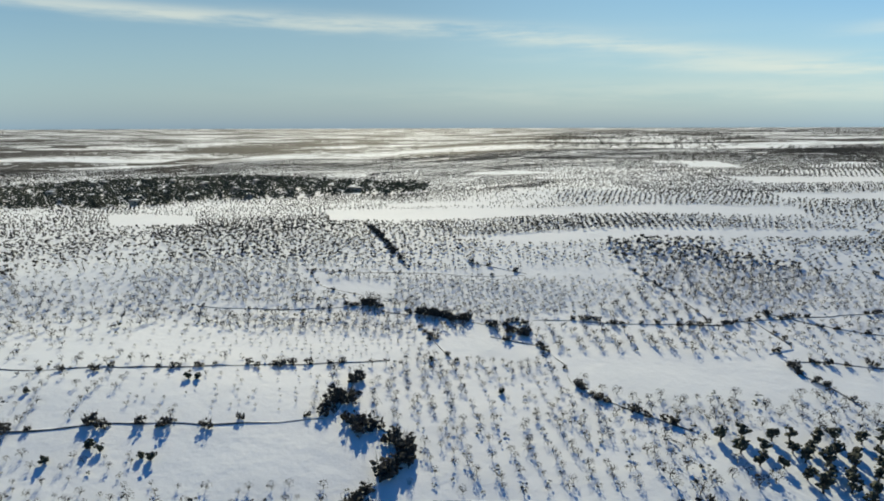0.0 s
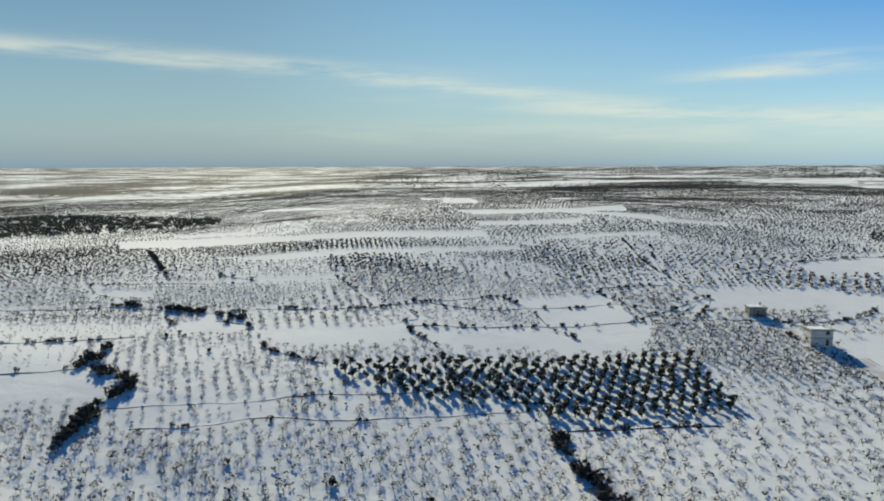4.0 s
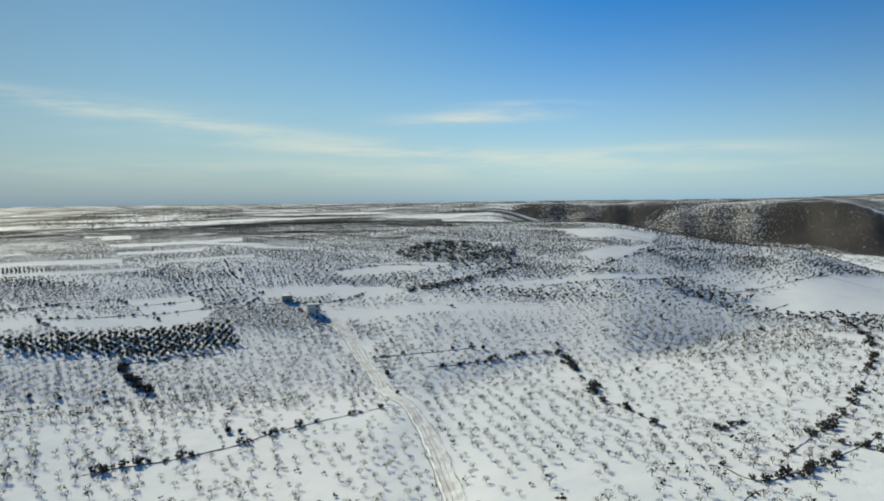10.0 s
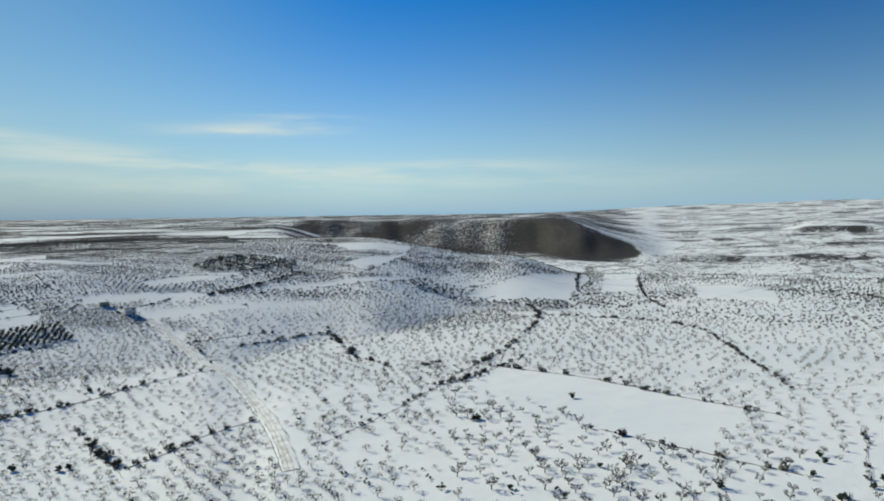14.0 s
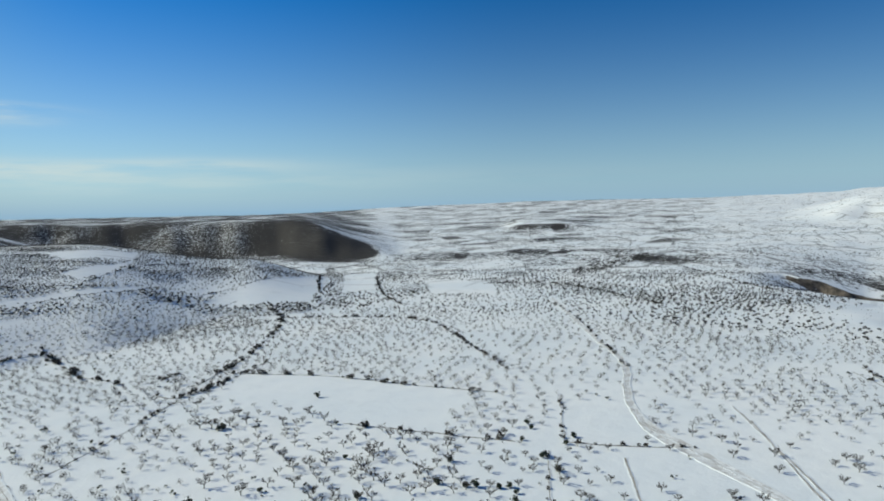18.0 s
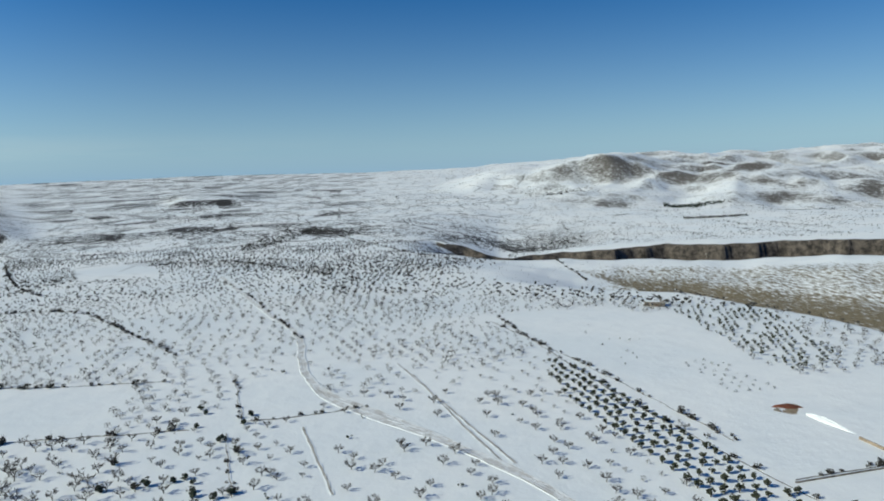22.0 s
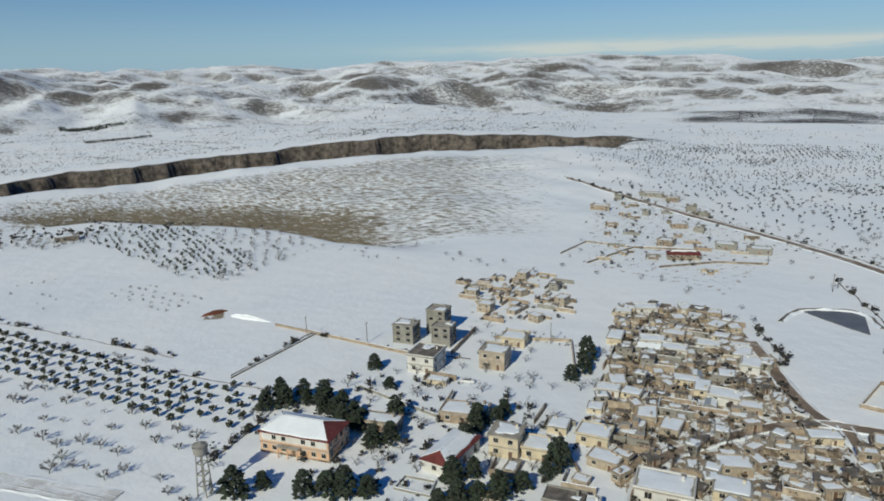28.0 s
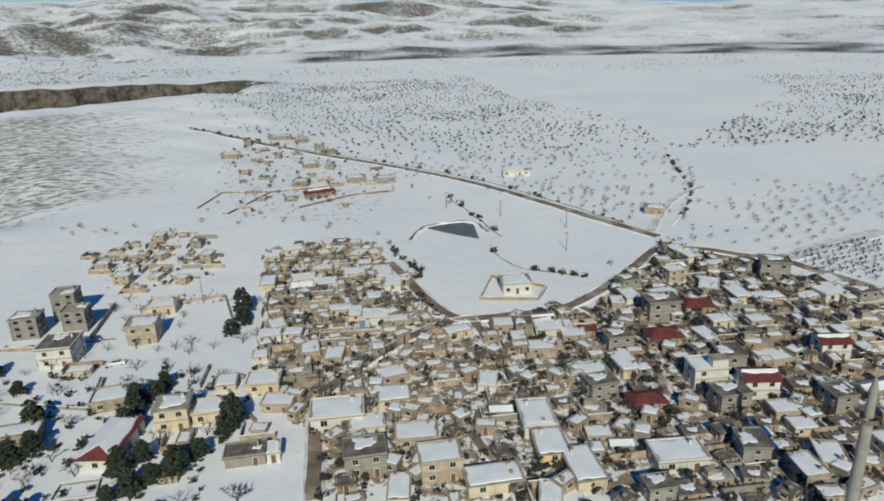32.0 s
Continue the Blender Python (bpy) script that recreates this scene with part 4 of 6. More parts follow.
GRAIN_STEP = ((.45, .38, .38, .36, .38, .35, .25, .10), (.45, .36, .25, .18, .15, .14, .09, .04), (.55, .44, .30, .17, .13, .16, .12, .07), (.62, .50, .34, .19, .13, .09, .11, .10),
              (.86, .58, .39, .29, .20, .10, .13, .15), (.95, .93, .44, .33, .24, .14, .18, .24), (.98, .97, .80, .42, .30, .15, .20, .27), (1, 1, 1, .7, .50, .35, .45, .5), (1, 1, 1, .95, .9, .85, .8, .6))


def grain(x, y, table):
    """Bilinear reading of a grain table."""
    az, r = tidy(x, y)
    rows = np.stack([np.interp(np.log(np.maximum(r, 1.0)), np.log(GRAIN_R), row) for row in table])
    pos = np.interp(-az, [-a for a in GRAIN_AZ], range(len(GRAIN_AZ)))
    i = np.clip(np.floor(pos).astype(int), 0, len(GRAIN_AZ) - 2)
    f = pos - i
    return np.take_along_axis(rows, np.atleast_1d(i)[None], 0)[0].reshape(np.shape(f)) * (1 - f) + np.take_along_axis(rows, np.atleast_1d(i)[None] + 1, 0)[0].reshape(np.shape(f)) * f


# plant size factor, set by how big plants look to the camera
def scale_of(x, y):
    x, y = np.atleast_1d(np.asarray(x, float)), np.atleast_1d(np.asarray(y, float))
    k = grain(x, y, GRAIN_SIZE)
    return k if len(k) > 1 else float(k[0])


PATH_XY = ((14, 336), (60, 255), (76, 220), (81, 178), (83, 139), (78, 95), (46, 37), (0, 0))


# under and behind the flight line trees are left out, unseen by the camera
UNSEEN = ((62, 325), (6, 325), (-2, 270), (-10, 190), (-45, 165), (-60, 155), (-90, 150), (-120, 135), (-150, 110), (-218, 98))


def orchard_points():
    """Rows of trees, parcel by parcel, each with its own row angle and spacing, around all that lies open."""
    rng = np.random.default_rng(11)
    centres = []
    while len(centres) < 1000:
        az, r = rng.uniform(-218, 42), 950 * math.sqrt(rng.uniform(0.01, 1))
        x, y = -math.sin(radians(az)) * r, math.cos(radians(az)) * r
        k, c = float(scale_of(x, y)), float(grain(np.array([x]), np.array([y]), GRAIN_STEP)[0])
        if rng.random() < 0.06 / (k * c):
            centres.append((x, y, k, c))
    centres = np.array(centres)
    way = centres[:, :2] / np.hypot(centres[:, 0], centres[:, 1])[:, None]
    found = []
    for n, (cx, cy, size, step) in enumerate(centres):
        az = float(tidy(cx, cy)[0])
        gap = rng.uniform(4.1, 5.7) + 0.7 * float(ease(-az, 58, 66)) + 1.5 * float(ease(-az, 60, 72) * (1 - ease(math.hypot(cx, cy), 230, 300)))
        row = gap * rng.uniform(0.95, 1.35)
        turn, keep, big = rng.uniform(0, math.pi), rng.choice([0.97, 0.95, 0.9, 0.8, 0.55]), rng.uniform(0.75, 1.15)
        m = int(105 / gap)
        u, v = np.meshgrid(np.arange(-m, m + 1) * gap, np.arange(-m, m + 1) * row)
        u, v = u.ravel() + rng.normal(0, 0.2 * gap, u.size), v.ravel() + rng.normal(0, 0.18 * gap, u.size)
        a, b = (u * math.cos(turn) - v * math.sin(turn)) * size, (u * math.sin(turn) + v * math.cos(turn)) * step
        x, y = cx + a * way[n, 1] + b * way[n, 0], cy - a * way[n, 0] + b * way[n, 1]
        ok = rng.random(x.size) < keep
        x, y = x[ok], y[ok]
        dx, dy = x[:, None] - centres[None, :, 0], y[:, None] - centres[None, :, 1]
        d = ((dx * way[:, 1] - dy * way[:, 0]) / centres[:, 2]) ** 2 + ((dx * way[:, 0] + dy * way[:, 1]) / centres[:, 3]) ** 2
        ok = d.argmin(1) == n
        found.append(np.column_stack([x[ok], y[ok], rng.uniform(0, 6.3, ok.sum()), size * big * rng.uniform(0.7, 1.2, ok.sum())]))
    p = np.concatenate(found)
    az, r = tidy(p[:, 0], p[:, 1])
    ok = (r > nodes(az, UNSEEN)) & (r < 930) & ~((az - 7 * rng.random(len(p)) < -101) & (az > -160 + 8 * rng.random(len(p))) & (r + 50 * rng.random(len(p)) > nodes(az, FIELD_EDGE) + 20))
    ok &= ~((r > 560) & (rng.random(len(p)) < 0.2)) & ~((az < -154) & (rng.random(len(p)) < 0.36 - 0.6 * ripple(p[:, 0], p[:, 1], 44, 2.0)))
    ok &= ~((az < -70) & (az > -100) & (r > 340) & (rng.random(len(p)) < 0.22))
    for polygon in OPEN + NO_TREES + [GROVE, GROVE_EDGE, GROVE_HILL, TOWN_FAR, COPSE, HAMLET]:
        ok &= ~inside(p[:, 0], p[:, 1], polygon)
    for line, wide in TRACKS + ROADS:
        ok &= near_line(p[:, 0], p[:, 1], line) > wide / 2 + 1.6
    for line, _ in HEDGES:
        ok &= near_line(p[:, 0], p[:, 1], line) > 1.6
    for polygon in THIN:
        ok &= ~inside(p[:, 0], p[:, 1], polygon) | (rng.random(len(p)) < 0.5)
    for polygon in SPARSE:
        own = inside(p[:, 0], p[:, 1], polygon)
        p[own, 3] *= 0.65
    return p[ok]


def plant():
    p = orchard_points()
    rng = np.random.default_rng(5)
    near = np.min([np.hypot(p[:, 0] - x, p[:, 1] - y) for x, y in PATH_XY], axis=0)
    az, r = tidy(p[:, 0], p[:, 1])
    dark = rng.random(len(p)) < 0.06 + 0.05 * ease(az, -60, -45)
    chosen = np.nonzero(~dark & (az < -72) & (az > -124) & (r < 262) & (p[:, 3] > 0.6))[0][:270]
    single = np.zeros(len(p), bool)
    single[chosen] = True
    protos = []
    for k in range(5):
        s = bare_tree(40 + k, 7, 6, 8, 0.05)
        protos.append((s.mesh("trunk", [BARK], 0), s.mesh("crown", [TWIGS], 1)))
    for k in chosen:
        x, y, turn, size = p[k]
        ob = thing("almond_tree", Matrix.LocRotScale((x, y, height(x, y)), Euler((0, 0, turn)), (size,) * 3), "bare grey almond tree standing in the snow", "tree", "almond orchard")
        trunk, crown = protos[k % 5]
        part("trunk", trunk, ob), part("crown", crown, ob, "leafless crown of fine grey twigs")
    p[:, 3] *= 1 - 0.12 * ease(-az, 148, 158)
    # tree detail follows the distance as it appears to the camera
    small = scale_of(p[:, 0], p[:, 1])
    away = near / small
    close = (near < 160) & (az < -48)
    a = ~single & ~dark & close
    e = ~single & ~dark & ~close & (away < 230)
    c = ~single & ~dark & ~close & (away >= 230) & (away < 430)
    b = ~single & ~dark & ~close & (away >= 430) & (away < 640)
    f = ~single & ~dark & ~close & (away >= 640)
    tagged(new("faint_orchard_trees", scatter("faint_orchard_trees", [faint_tree(190 + k) for k in range(8)], p[f], [BARK, TWIGS, CROWN])), "dense far orchards, dark dots on the snow", "orchard", kind="stuff")
    tagged(new("orchard_trees_beyond", scatter("orchard_trees_beyond", [dome_tree(80 + k, 26, 0.14, 3) for k in range(9)], p[c], [BARK, TWIGS, CROWN])), "bare orchard trees on snowy parcels", "orchard", kind="stuff")
    tagged(new("slope_orchard_trees", scatter("slope_orchard_trees", [dome_tree(100 + k, 66, 0.095, 2) for k in range(9)], p[e], [BARK, TWIGS, CROWN])), "bare fruit trees with fine grey twigs on a snowy slope", "orchard", kind="stuff")
    tagged(new("orchard_trees", scatter("orchard_trees", [bare_tree(70 + k, 6, 4, 7, 0.07) for k in range(7)], p[a], [BARK, TWIGS])), "bare almond orchards in rows on the snow", "orchard", kind="stuff")
    tagged(new("distant_orchard_trees", scatter("distant_orchard_trees", [far_tree(90 + k) for k in range(8)], p[b], [BARK, TWIGS, CROWN])), "far bare orchards, grey against the snow", "orchard", kind="stuff")
    q = p[dark].copy()
    q[:, 3] *= 0.8
    tagged(new("scattered_shrubs", scatter("scattered_shrubs", [bush(120 + k, 2.4, 1.5, 4, 3) for k in range(6)], q, [BARK, PINE])), "dark evergreen shrubs dotted over the snow", "shrubs", kind="stuff")


plant()


def rows_in(polygon, gap, row, turn, seed, jitter=0.08, lean=0.0):
    rng = np.random.default_rng(seed)
    pts = np.array(polygon, float)
    c, n = pts.mean(0), int(180 / min(gap, row))
    u, v = np.meshgrid(np.arange(-n, n + 1) * gap, np.arange(-n, n + 1) * row)
    u, v = u.ravel() - lean * v.ravel() + rng.normal(0, jitter * gap, u.size), v.ravel() + rng.normal(0, jitter * gap, u.size)
    x, y = c[0] + u * math.cos(turn) - v * math.sin(turn), c[1] + u * math.sin(turn) + v * math.cos(turn)
    ok = inside(x, y, polygon)
    return np.column_stack([x[ok], y[ok]])


def grove(polygon, gap, row, turn, seed, tall, wide, label, group, limit=300, lean=0.0, name="olive_tree"):
    kinds = []
    for k in range(4):
        s = leafy_tree(seed + k, tall, wide, 36, 0.3)
        kinds.append((s.mesh("trunk", [BARK], 0), s.mesh("crown", [OLIVE], 1)))
    rng = random.Random(seed)
    for k, (x, y) in enumerate(rows_in(polygon, gap, row, turn, seed, lean=lean)[:limit]):
        ob = thing(name, Matrix.LocRotScale((x, y, height(x, y)), Euler((0, 0, rng.uniform(0, 6))), (rng.uniform(0.8, 1.2),) * 3), label, "tree", group)
        part("trunk", kinds[k % 4][0], ob), part("crown", kinds[k % 4][1], ob)


grove(GROVE, 3.7, 2.9, 0.15, 200, 2.8, 1.3, "dark green olive tree in a dense grove on snow", "olive grove", lean=0.5)
grove(GROVE_EDGE, 5.6, 4.6, 0.146, 220, 2.2, 1.25, "young round olive tree in a neat row on snow", "young olive rows", name="young_olive")
hill = rows_in(GROVE_HILL, 5.2, 5.2, 0.4, 31)
hill = np.column_stack([hill, np.random.default_rng(3).uniform(0, 6, len(hill)), np.random.default_rng(4).uniform(0.4, 0.85, len(hill))])
tagged(new("hillside_olives", scatter("hillside_olives", [leafy_tree(240 + k, 3.2, 1.8, 18, 0.5) for k in range(5)], hill[np.random.default_rng(6).random(len(hill)) < 0.8], [BARK, OLIVE])), "dark olive trees planted on the snowy hill edge", "olive grove", kind="stuff")
far = rows_in(GROVE_FAR, 3.4, 3.4, 0.5, 32)
far = np.column_stack([far, np.random.default_rng(3).uniform(0, 6, len(far)), np.random.default_rng(4).uniform(0.4, 0.75, len(far))])
tagged(new("dense_olive_field", scatter("dense_olive_field", [leafy_tree(250 + k, 2.6, 1.3, 14) for k in range(5)], far, [BARK, OLIVE])), "dense dark olive field behind the village", "olive grove", kind="stuff")

# round evergreen shrubs that stand singly in the near fields
ROUND = ((429.5, 362.3), (191.3, 348.4), (195.9, 368.3), (183.9, 377.6), (303.6, 403.1), (374.9, 386.7), (253.7, 384.5), (301.2, 330.8), (250.4, 390.2), (-36.9, 438.3), (-38.4, 438), (13.2, 447.1), (-0.1, 455.8), (-29, 471), (-61, 429.7), (-43.7, 418.9), (-42, 418.6), (-47.7, 415.1), (-36.1, 418.4), (-34.6, 418.2), (123.6, 335), (127.4, 333.3), (74, 264.6), (84.4, 251.6), (87, 251), (117.7, 240.7), (47.4, 393.3), (66.4, 388.1), (26.5, 400.9), (75.8, 385.6), (89.8, 387.4), (191, 52), (186, 51), (183, 50), (183, 40), (181, 44), (193, 58), (222, 51), (212, 44), (251, 62), (256, 65), (238, 46), (246, 45), (167, 126), (173, 96), (191, 68), (192, 65), (195, 55), (190, 77), (200, 115), (209, 80), (237, 62), (264, 165), (211, 177), (213, 177), (232, 137))
kinds = []
for k in range(3):
    s = leafy_tree(270 + k, 2.0, 1.5, 40, 0.25)
    kinds.append((s.mesh("trunk", [BARK], 0), s.mesh("crown", [PINE], 1)))
for k, (x, y) in enumerate(ROUND):
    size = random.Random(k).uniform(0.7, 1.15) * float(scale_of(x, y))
    ob = thing("round_shrub", Matrix.LocRotScale((x, y, height(x, y)), Euler((0, 0, k)), (size,) * 3), "dark round evergreen shrub casting a long shadow on snow", "shrub", "round shrubs")
    part("trunk", kinds[k % 3][0], ob), part("crown", kinds[k % 3][1], ob)

# ---- hedges and walls between the fields ----


def hedge(line, force, seed):
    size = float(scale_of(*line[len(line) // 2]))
    ob = thing("field_boundary", pose(*line[0], height(*line[0])), "low dry-stone field wall with bare brambles, dusted with snow" if force < 0.4 else "dark hedge of brambles and shrubs along a stone field wall", "hedge", "field boundaries")
    rng = np.random.default_rng(seed)
    w = 0.34 * size
    w *= 1.0 if force < 0.4 else 0.6
    low = (0.5 if force < 0.25 else 0.9) * size
    me = strip("stone_wall", line, ((-w - 0.25, -0.3), (-w, 0.10 * low), (-0.12 * size, 0.26 * low), (0.2 * size, 0.24 * low), (w, 0.1 * low), (w + 0.3, -0.3)), [RUBBLE, SNOW], (0, 0, 1, 1, 1), 2.2, 0.0, 0.7, seed)
    me.transform(ob.matrix_basis.inverted())
    part("stone_wall", me, ob)
    pts = along(line, 1.5 * size)
    if force > 0.8:
        pts = np.repeat(pts, 2, axis=0)
    size *= 1.15
    n = len(pts)
    k = rng.random(n) < min(1.0, 0.2 + 0.8 * force) * (0.25 + 0.75 * (ripple(pts[:, 0], pts[:, 1], 7, seed) > 0.0))
    if k.sum() and force > 0.1:
        q = pts[k] + rng.normal(0, 0.7 * size * (0.6 + force), (k.sum(), 2))
        rows = np.column_stack([q, rng.uniform(0, 6.3, len(q)), size * rng.uniform(0.3, 1.25, len(q)) * (0.6 + 0.95 * min(force, 1.3))])
        me = scatter("bramble_thicket", [bush(300 + j, 2.1, 1.4, 24, 22, 0.7) for j in range(5)], rows, [BARK, BUSH])
        me.transform(ob.matrix_basis.inverted())
        tagged(part("bramble_thicket", me, ob, "dark leafless bramble thicket"), kind="stuff")


LANE = along(TRACKS[0][0], 6.0)
for side in (-3.1, 3.1):
    HEDGES.append((tuple((float(x), float(y)) for x, y in LANE + side * sideways(LANE)), 0.05))
for k, (line, force) in enumerate(HEDGES):
    if force > 0:
        hedge(line, force, 500 + k)

# ---- far woods, copses and scrub on the plain ----


def woods(name, label, polygon, count, seed, shapes, mats, low=0.6, high=1.2):
    rng = np.random.default_rng(seed)
    pts = np.array(polygon, float)
    x, y = rng.uniform(*np.percentile(pts[:, 0], (0, 100)), count * 4), rng.uniform(*np.percentile(pts[:, 1], (0, 100)), count * 4)
    ok = inside(x, y, polygon)
    x, y = x[ok][:count], y[ok][:count]
    rows = np.column_stack([x, y, rng.uniform(0, 6.3, len(x)), rng.uniform(low, high, len(x))])
    tagged(new(name, scatter(name, shapes, rows, mats)), label, "woods", kind="stuff")


DARK = [bush(700 + k, 3.2, 1.9, 4, 1) for k in range(5)]
woods("village_copse", "dark copse round a far hamlet on the plateau", COPSE, 1100, 21, DARK, [BARK, PINE], 0.45, 0.95)
woods("ridge_wood", "dark wooded belt along the far ridge", RIDGE_WOOD, 2400, 24, DARK, [BARK, BUSH], 0.5, 1.1)
woods("far_grove", "dark far grove on the plateau across the ravine", ((1580, -715), (1457, -810), (1430, -780), (1520, -690)), 160, 25, DARK, [BARK, PINE], 1.6, 3.0)
woods("hamlet_trees", "dark trees of a far hamlet above the ravine", ((1211, -712), (1239, -600), (1222, -596), (1195, -705)), 150, 26, DARK, [BARK, BUSH], 1.0, 2.0)
woods("town_trees", "dark trees round a far town", TOWN_FAR, 3600, 22, DARK, [BARK, PINE], 0.5, 1.15)
woods("ridge_belt", "dark belt of scrub along the far skyline", ((560, 2282), (1473, 3429), (1394, 2298), (823, 1097), (635, 884), (614, 1143), (522, 1525)), 1800, 27, DARK, [BARK, BUSH], 0.6, 1.3)
woods("vale_scrub", "dark scrub in a shallow vale of the plateau", ((476, 481), (548, 496), (600, 491), (595, 456), (550, 461), (469, 460)), 420, 28, DARK, [BARK, BUSH], 0.3, 0.7)
woods("dell_scrub", "dark scrub along a dry stream bed", ((262, 477), (301, 485), (361, 503), (363, 495), (318, 480), (281, 471)), 240, 29, DARK, [BARK, BUSH], 0.25, 0.6)
woods("ridge_orchards", "dark orchards below the far ridge", ((109, 805), (228, 926), (451, 946), (297, 708), (167, 677), (112, 714)), 900, 30, DARK, [BARK, BUSH], 0.3, 0.8)

woods("stream_thicket", "dark thicket along a stream valley", ((909, 167), (1073, 127), (1206, 88), (1112, 81), (884, 129), (834, 149)), 330, 41, DARK, [BARK, BUSH], 0.7, 1.5)
woods("valley_scrub", "dark scrub on a bank above the valley", ((754, 151), (773, 109), (687, 42), (624, 32), (642, 79), (683, 137)), 300, 42, DARK, [BARK, BUSH], 0.5, 1.1)
woods("gorge_scrub", "dark scrub at the head of the ravine", ((703, -3), (686, -81), (974, -213), (1094, -337), (1142, -375), (994, -306), (917, -216), (648, -87), (637, -35)), 420, 43, DARK, [BARK, BUSH], 0.7, 1.5)
woods("gully_scrub", "grey scrub in a gully of the far hill", ((957, -1023), (1178, -1299), (1467, -1815), (1758, -2418), (1738, -2391), (1140, -1342), (929, -1029)), 420, 44, DARK, [BARK, BUSH], 1.2, 2.4)
woods("hamlet_grove", "dark trees of a hamlet on the far plain", ((2229, -488), (2111, -619), (1903, -652), (1734, -507)), 160, 45, DARK, [BARK, BUSH], 1.2, 2.4)


def far_scrub():
    """Belts of far orchard and scrub across the plain: thicker along bands, thin between."""
    rng = np.random.default_rng(23)
    n = 80000
    az, r = rng.uniform(-212, 50, n), 620 * np.exp(rng.uniform(0, 1.5, n))
    x, y = -np.sin(np.radians(az)) * r, np.cos(np.radians(az)) * r
    band = ripple(x, y, 120, 3.0) + 0.7 * ripple(x, y, 45, 5.0)
    keep = rng.random(n) < np.where(az > -64, np.clip(0.45 + 0.5 * band, 0.04, 0.9), np.clip(0.22 + 0.4 * band, 0.02, 0.6))
    keep &= ~((az < -98) & (az > -160) & (r < 1000)) & ~((az < -160) & (r < 900))
    for polygon in OPEN + NO_TREES:
        keep &= ~inside(x, y, polygon)
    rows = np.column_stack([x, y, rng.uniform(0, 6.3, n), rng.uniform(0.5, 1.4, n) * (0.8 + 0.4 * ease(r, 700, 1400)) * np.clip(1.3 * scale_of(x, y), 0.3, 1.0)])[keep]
    # more of it, in single dots, over the plain before the ravine
    m = 20000
    a, d = np.radians(rng.uniform(-124, -62, m)), 640 * np.exp(rng.uniform(0, 1.15, m))
    extra = np.column_stack([-np.sin(a) * d, np.cos(a) * d, rng.uniform(0, 6.3, m), rng.uniform(0.35, 1.2, m)])
    thin = ripple(extra[:, 0], extra[:, 1], 70, 6.0) > -0.25
    thin &= ~((np.degrees(a) < -98) & (d < 1000))
    for polygon in OPEN + NO_TREES:
        thin &= ~inside(extra[:, 0], extra[:, 1], polygon)
    rows = np.concatenate([rows, extra[thin]])
    m = 9000
    a, d = np.radians(rng.uniform(-156, -90, m)), 1000 * np.exp(rng.uniform(0, 0.9, m))
    extra = np.column_stack([-np.sin(a) * d, np.cos(a) * d, rng.uniform(0, 6.3, m), rng.uniform(0.7, 1.7, m)])
    rows = np.concatenate([rows, extra[ripple(extra[:, 0], extra[:, 1], 90, 2.0) + 0.6 * ripple(extra[:, 0], extra[:, 1], 33, 4.0) > 0.15]])
    # bushes dotted over the hill beside the ravine
    m = 900
    a = rng.uniform(-150, -97, m)
    d = nodes(a, FIELD_EDGE) + 20 + rng.uniform(0, 1, m) ** 1.3 * (740 - nodes(a, FIELD_EDGE))
    some = rng.random(m) < 0.12 + 0.75 * (1 - ease(-a, 104, 116))
    hx, hy = -np.sin(np.radians(a)) * d, np.cos(np.radians(a)) * d
    rows = np.concatenate([rows, np.column_stack([hx, hy, rng.uniform(0, 6.3, m), rng.uniform(0.25, 0.75, m)])[some]])
    lines = []
    for _ in range(420):
        a, d = radians(rng.uniform(-205, 45)), 560 * math.exp(rng.uniform(0, 1.35))
        w, long = rng.choice((0.3, 1.87)) + rng.normal(0, 0.25), rng.uniform(30, 170)
        t = np.arange(0, long, 4.0)
        lx, ly = -math.sin(a) * d + math.cos(w) * t + rng.normal(0, 0.8, len(t)), math.cos(a) * d + math.sin(w) * t + rng.normal(0, 0.8, len(t))
        lines.append(np.column_stack([lx, ly, rng.uniform(0, 6.3, len(t)), rng.uniform(0.5, 1.3, len(t))])[rng.random(len(t)) < 0.75])
    for _ in range(330):
        a, d = radians(rng.uniform(-152, -74)), 1000 * math.exp(rng.uniform(0, 0.95))
        w, long = rng.choice((0.15, 0.5, 1.9)) + rng.normal(0, 0.2), rng.uniform(40, 190)
        t = np.arange(0, long, 4.2)
        bend = 6 * np.sin(t / 45 + rng.uniform(0, 6))
        lx, ly = -math.sin(a) * d + math.cos(w) * t - math.sin(w) * bend, math.cos(a) * d + math.sin(w) * t + math.cos(w) * bend
        lines.append(np.column_stack([lx, ly, rng.uniform(0, 6.3, len(t)), rng.uniform(0.9, 2.1, len(t))])[rng.random(len(t)) < 0.7])
    lines = np.concatenate(lines)
    lines[:, 3] *= np.clip(1.3 * scale_of(lines[:, 0], lines[:, 1]), 0.3, 1.0)
    la, ld = tidy(lines[:, 0], lines[:, 1])
    ok = ~((la < -98) & (la > -162) & (ld < 1000))
    for polygon in OPEN + NO_TREES + [TOWN_FAR, COPSE]:
        ok &= ~inside(lines[:, 0], lines[:, 1], polygon)
    rows = np.concatenate([rows, lines[ok]])
    tagged(new("far_scrub", scatter("far_scrub", [bush(720 + k, 2.4, 1.6, 1 + k % 2, 0) for k in range(6)], rows, [BARK, BUSH])), "far scrub and orchards dotting the white plain", "scrub", kind="stuff")


far_scrub()


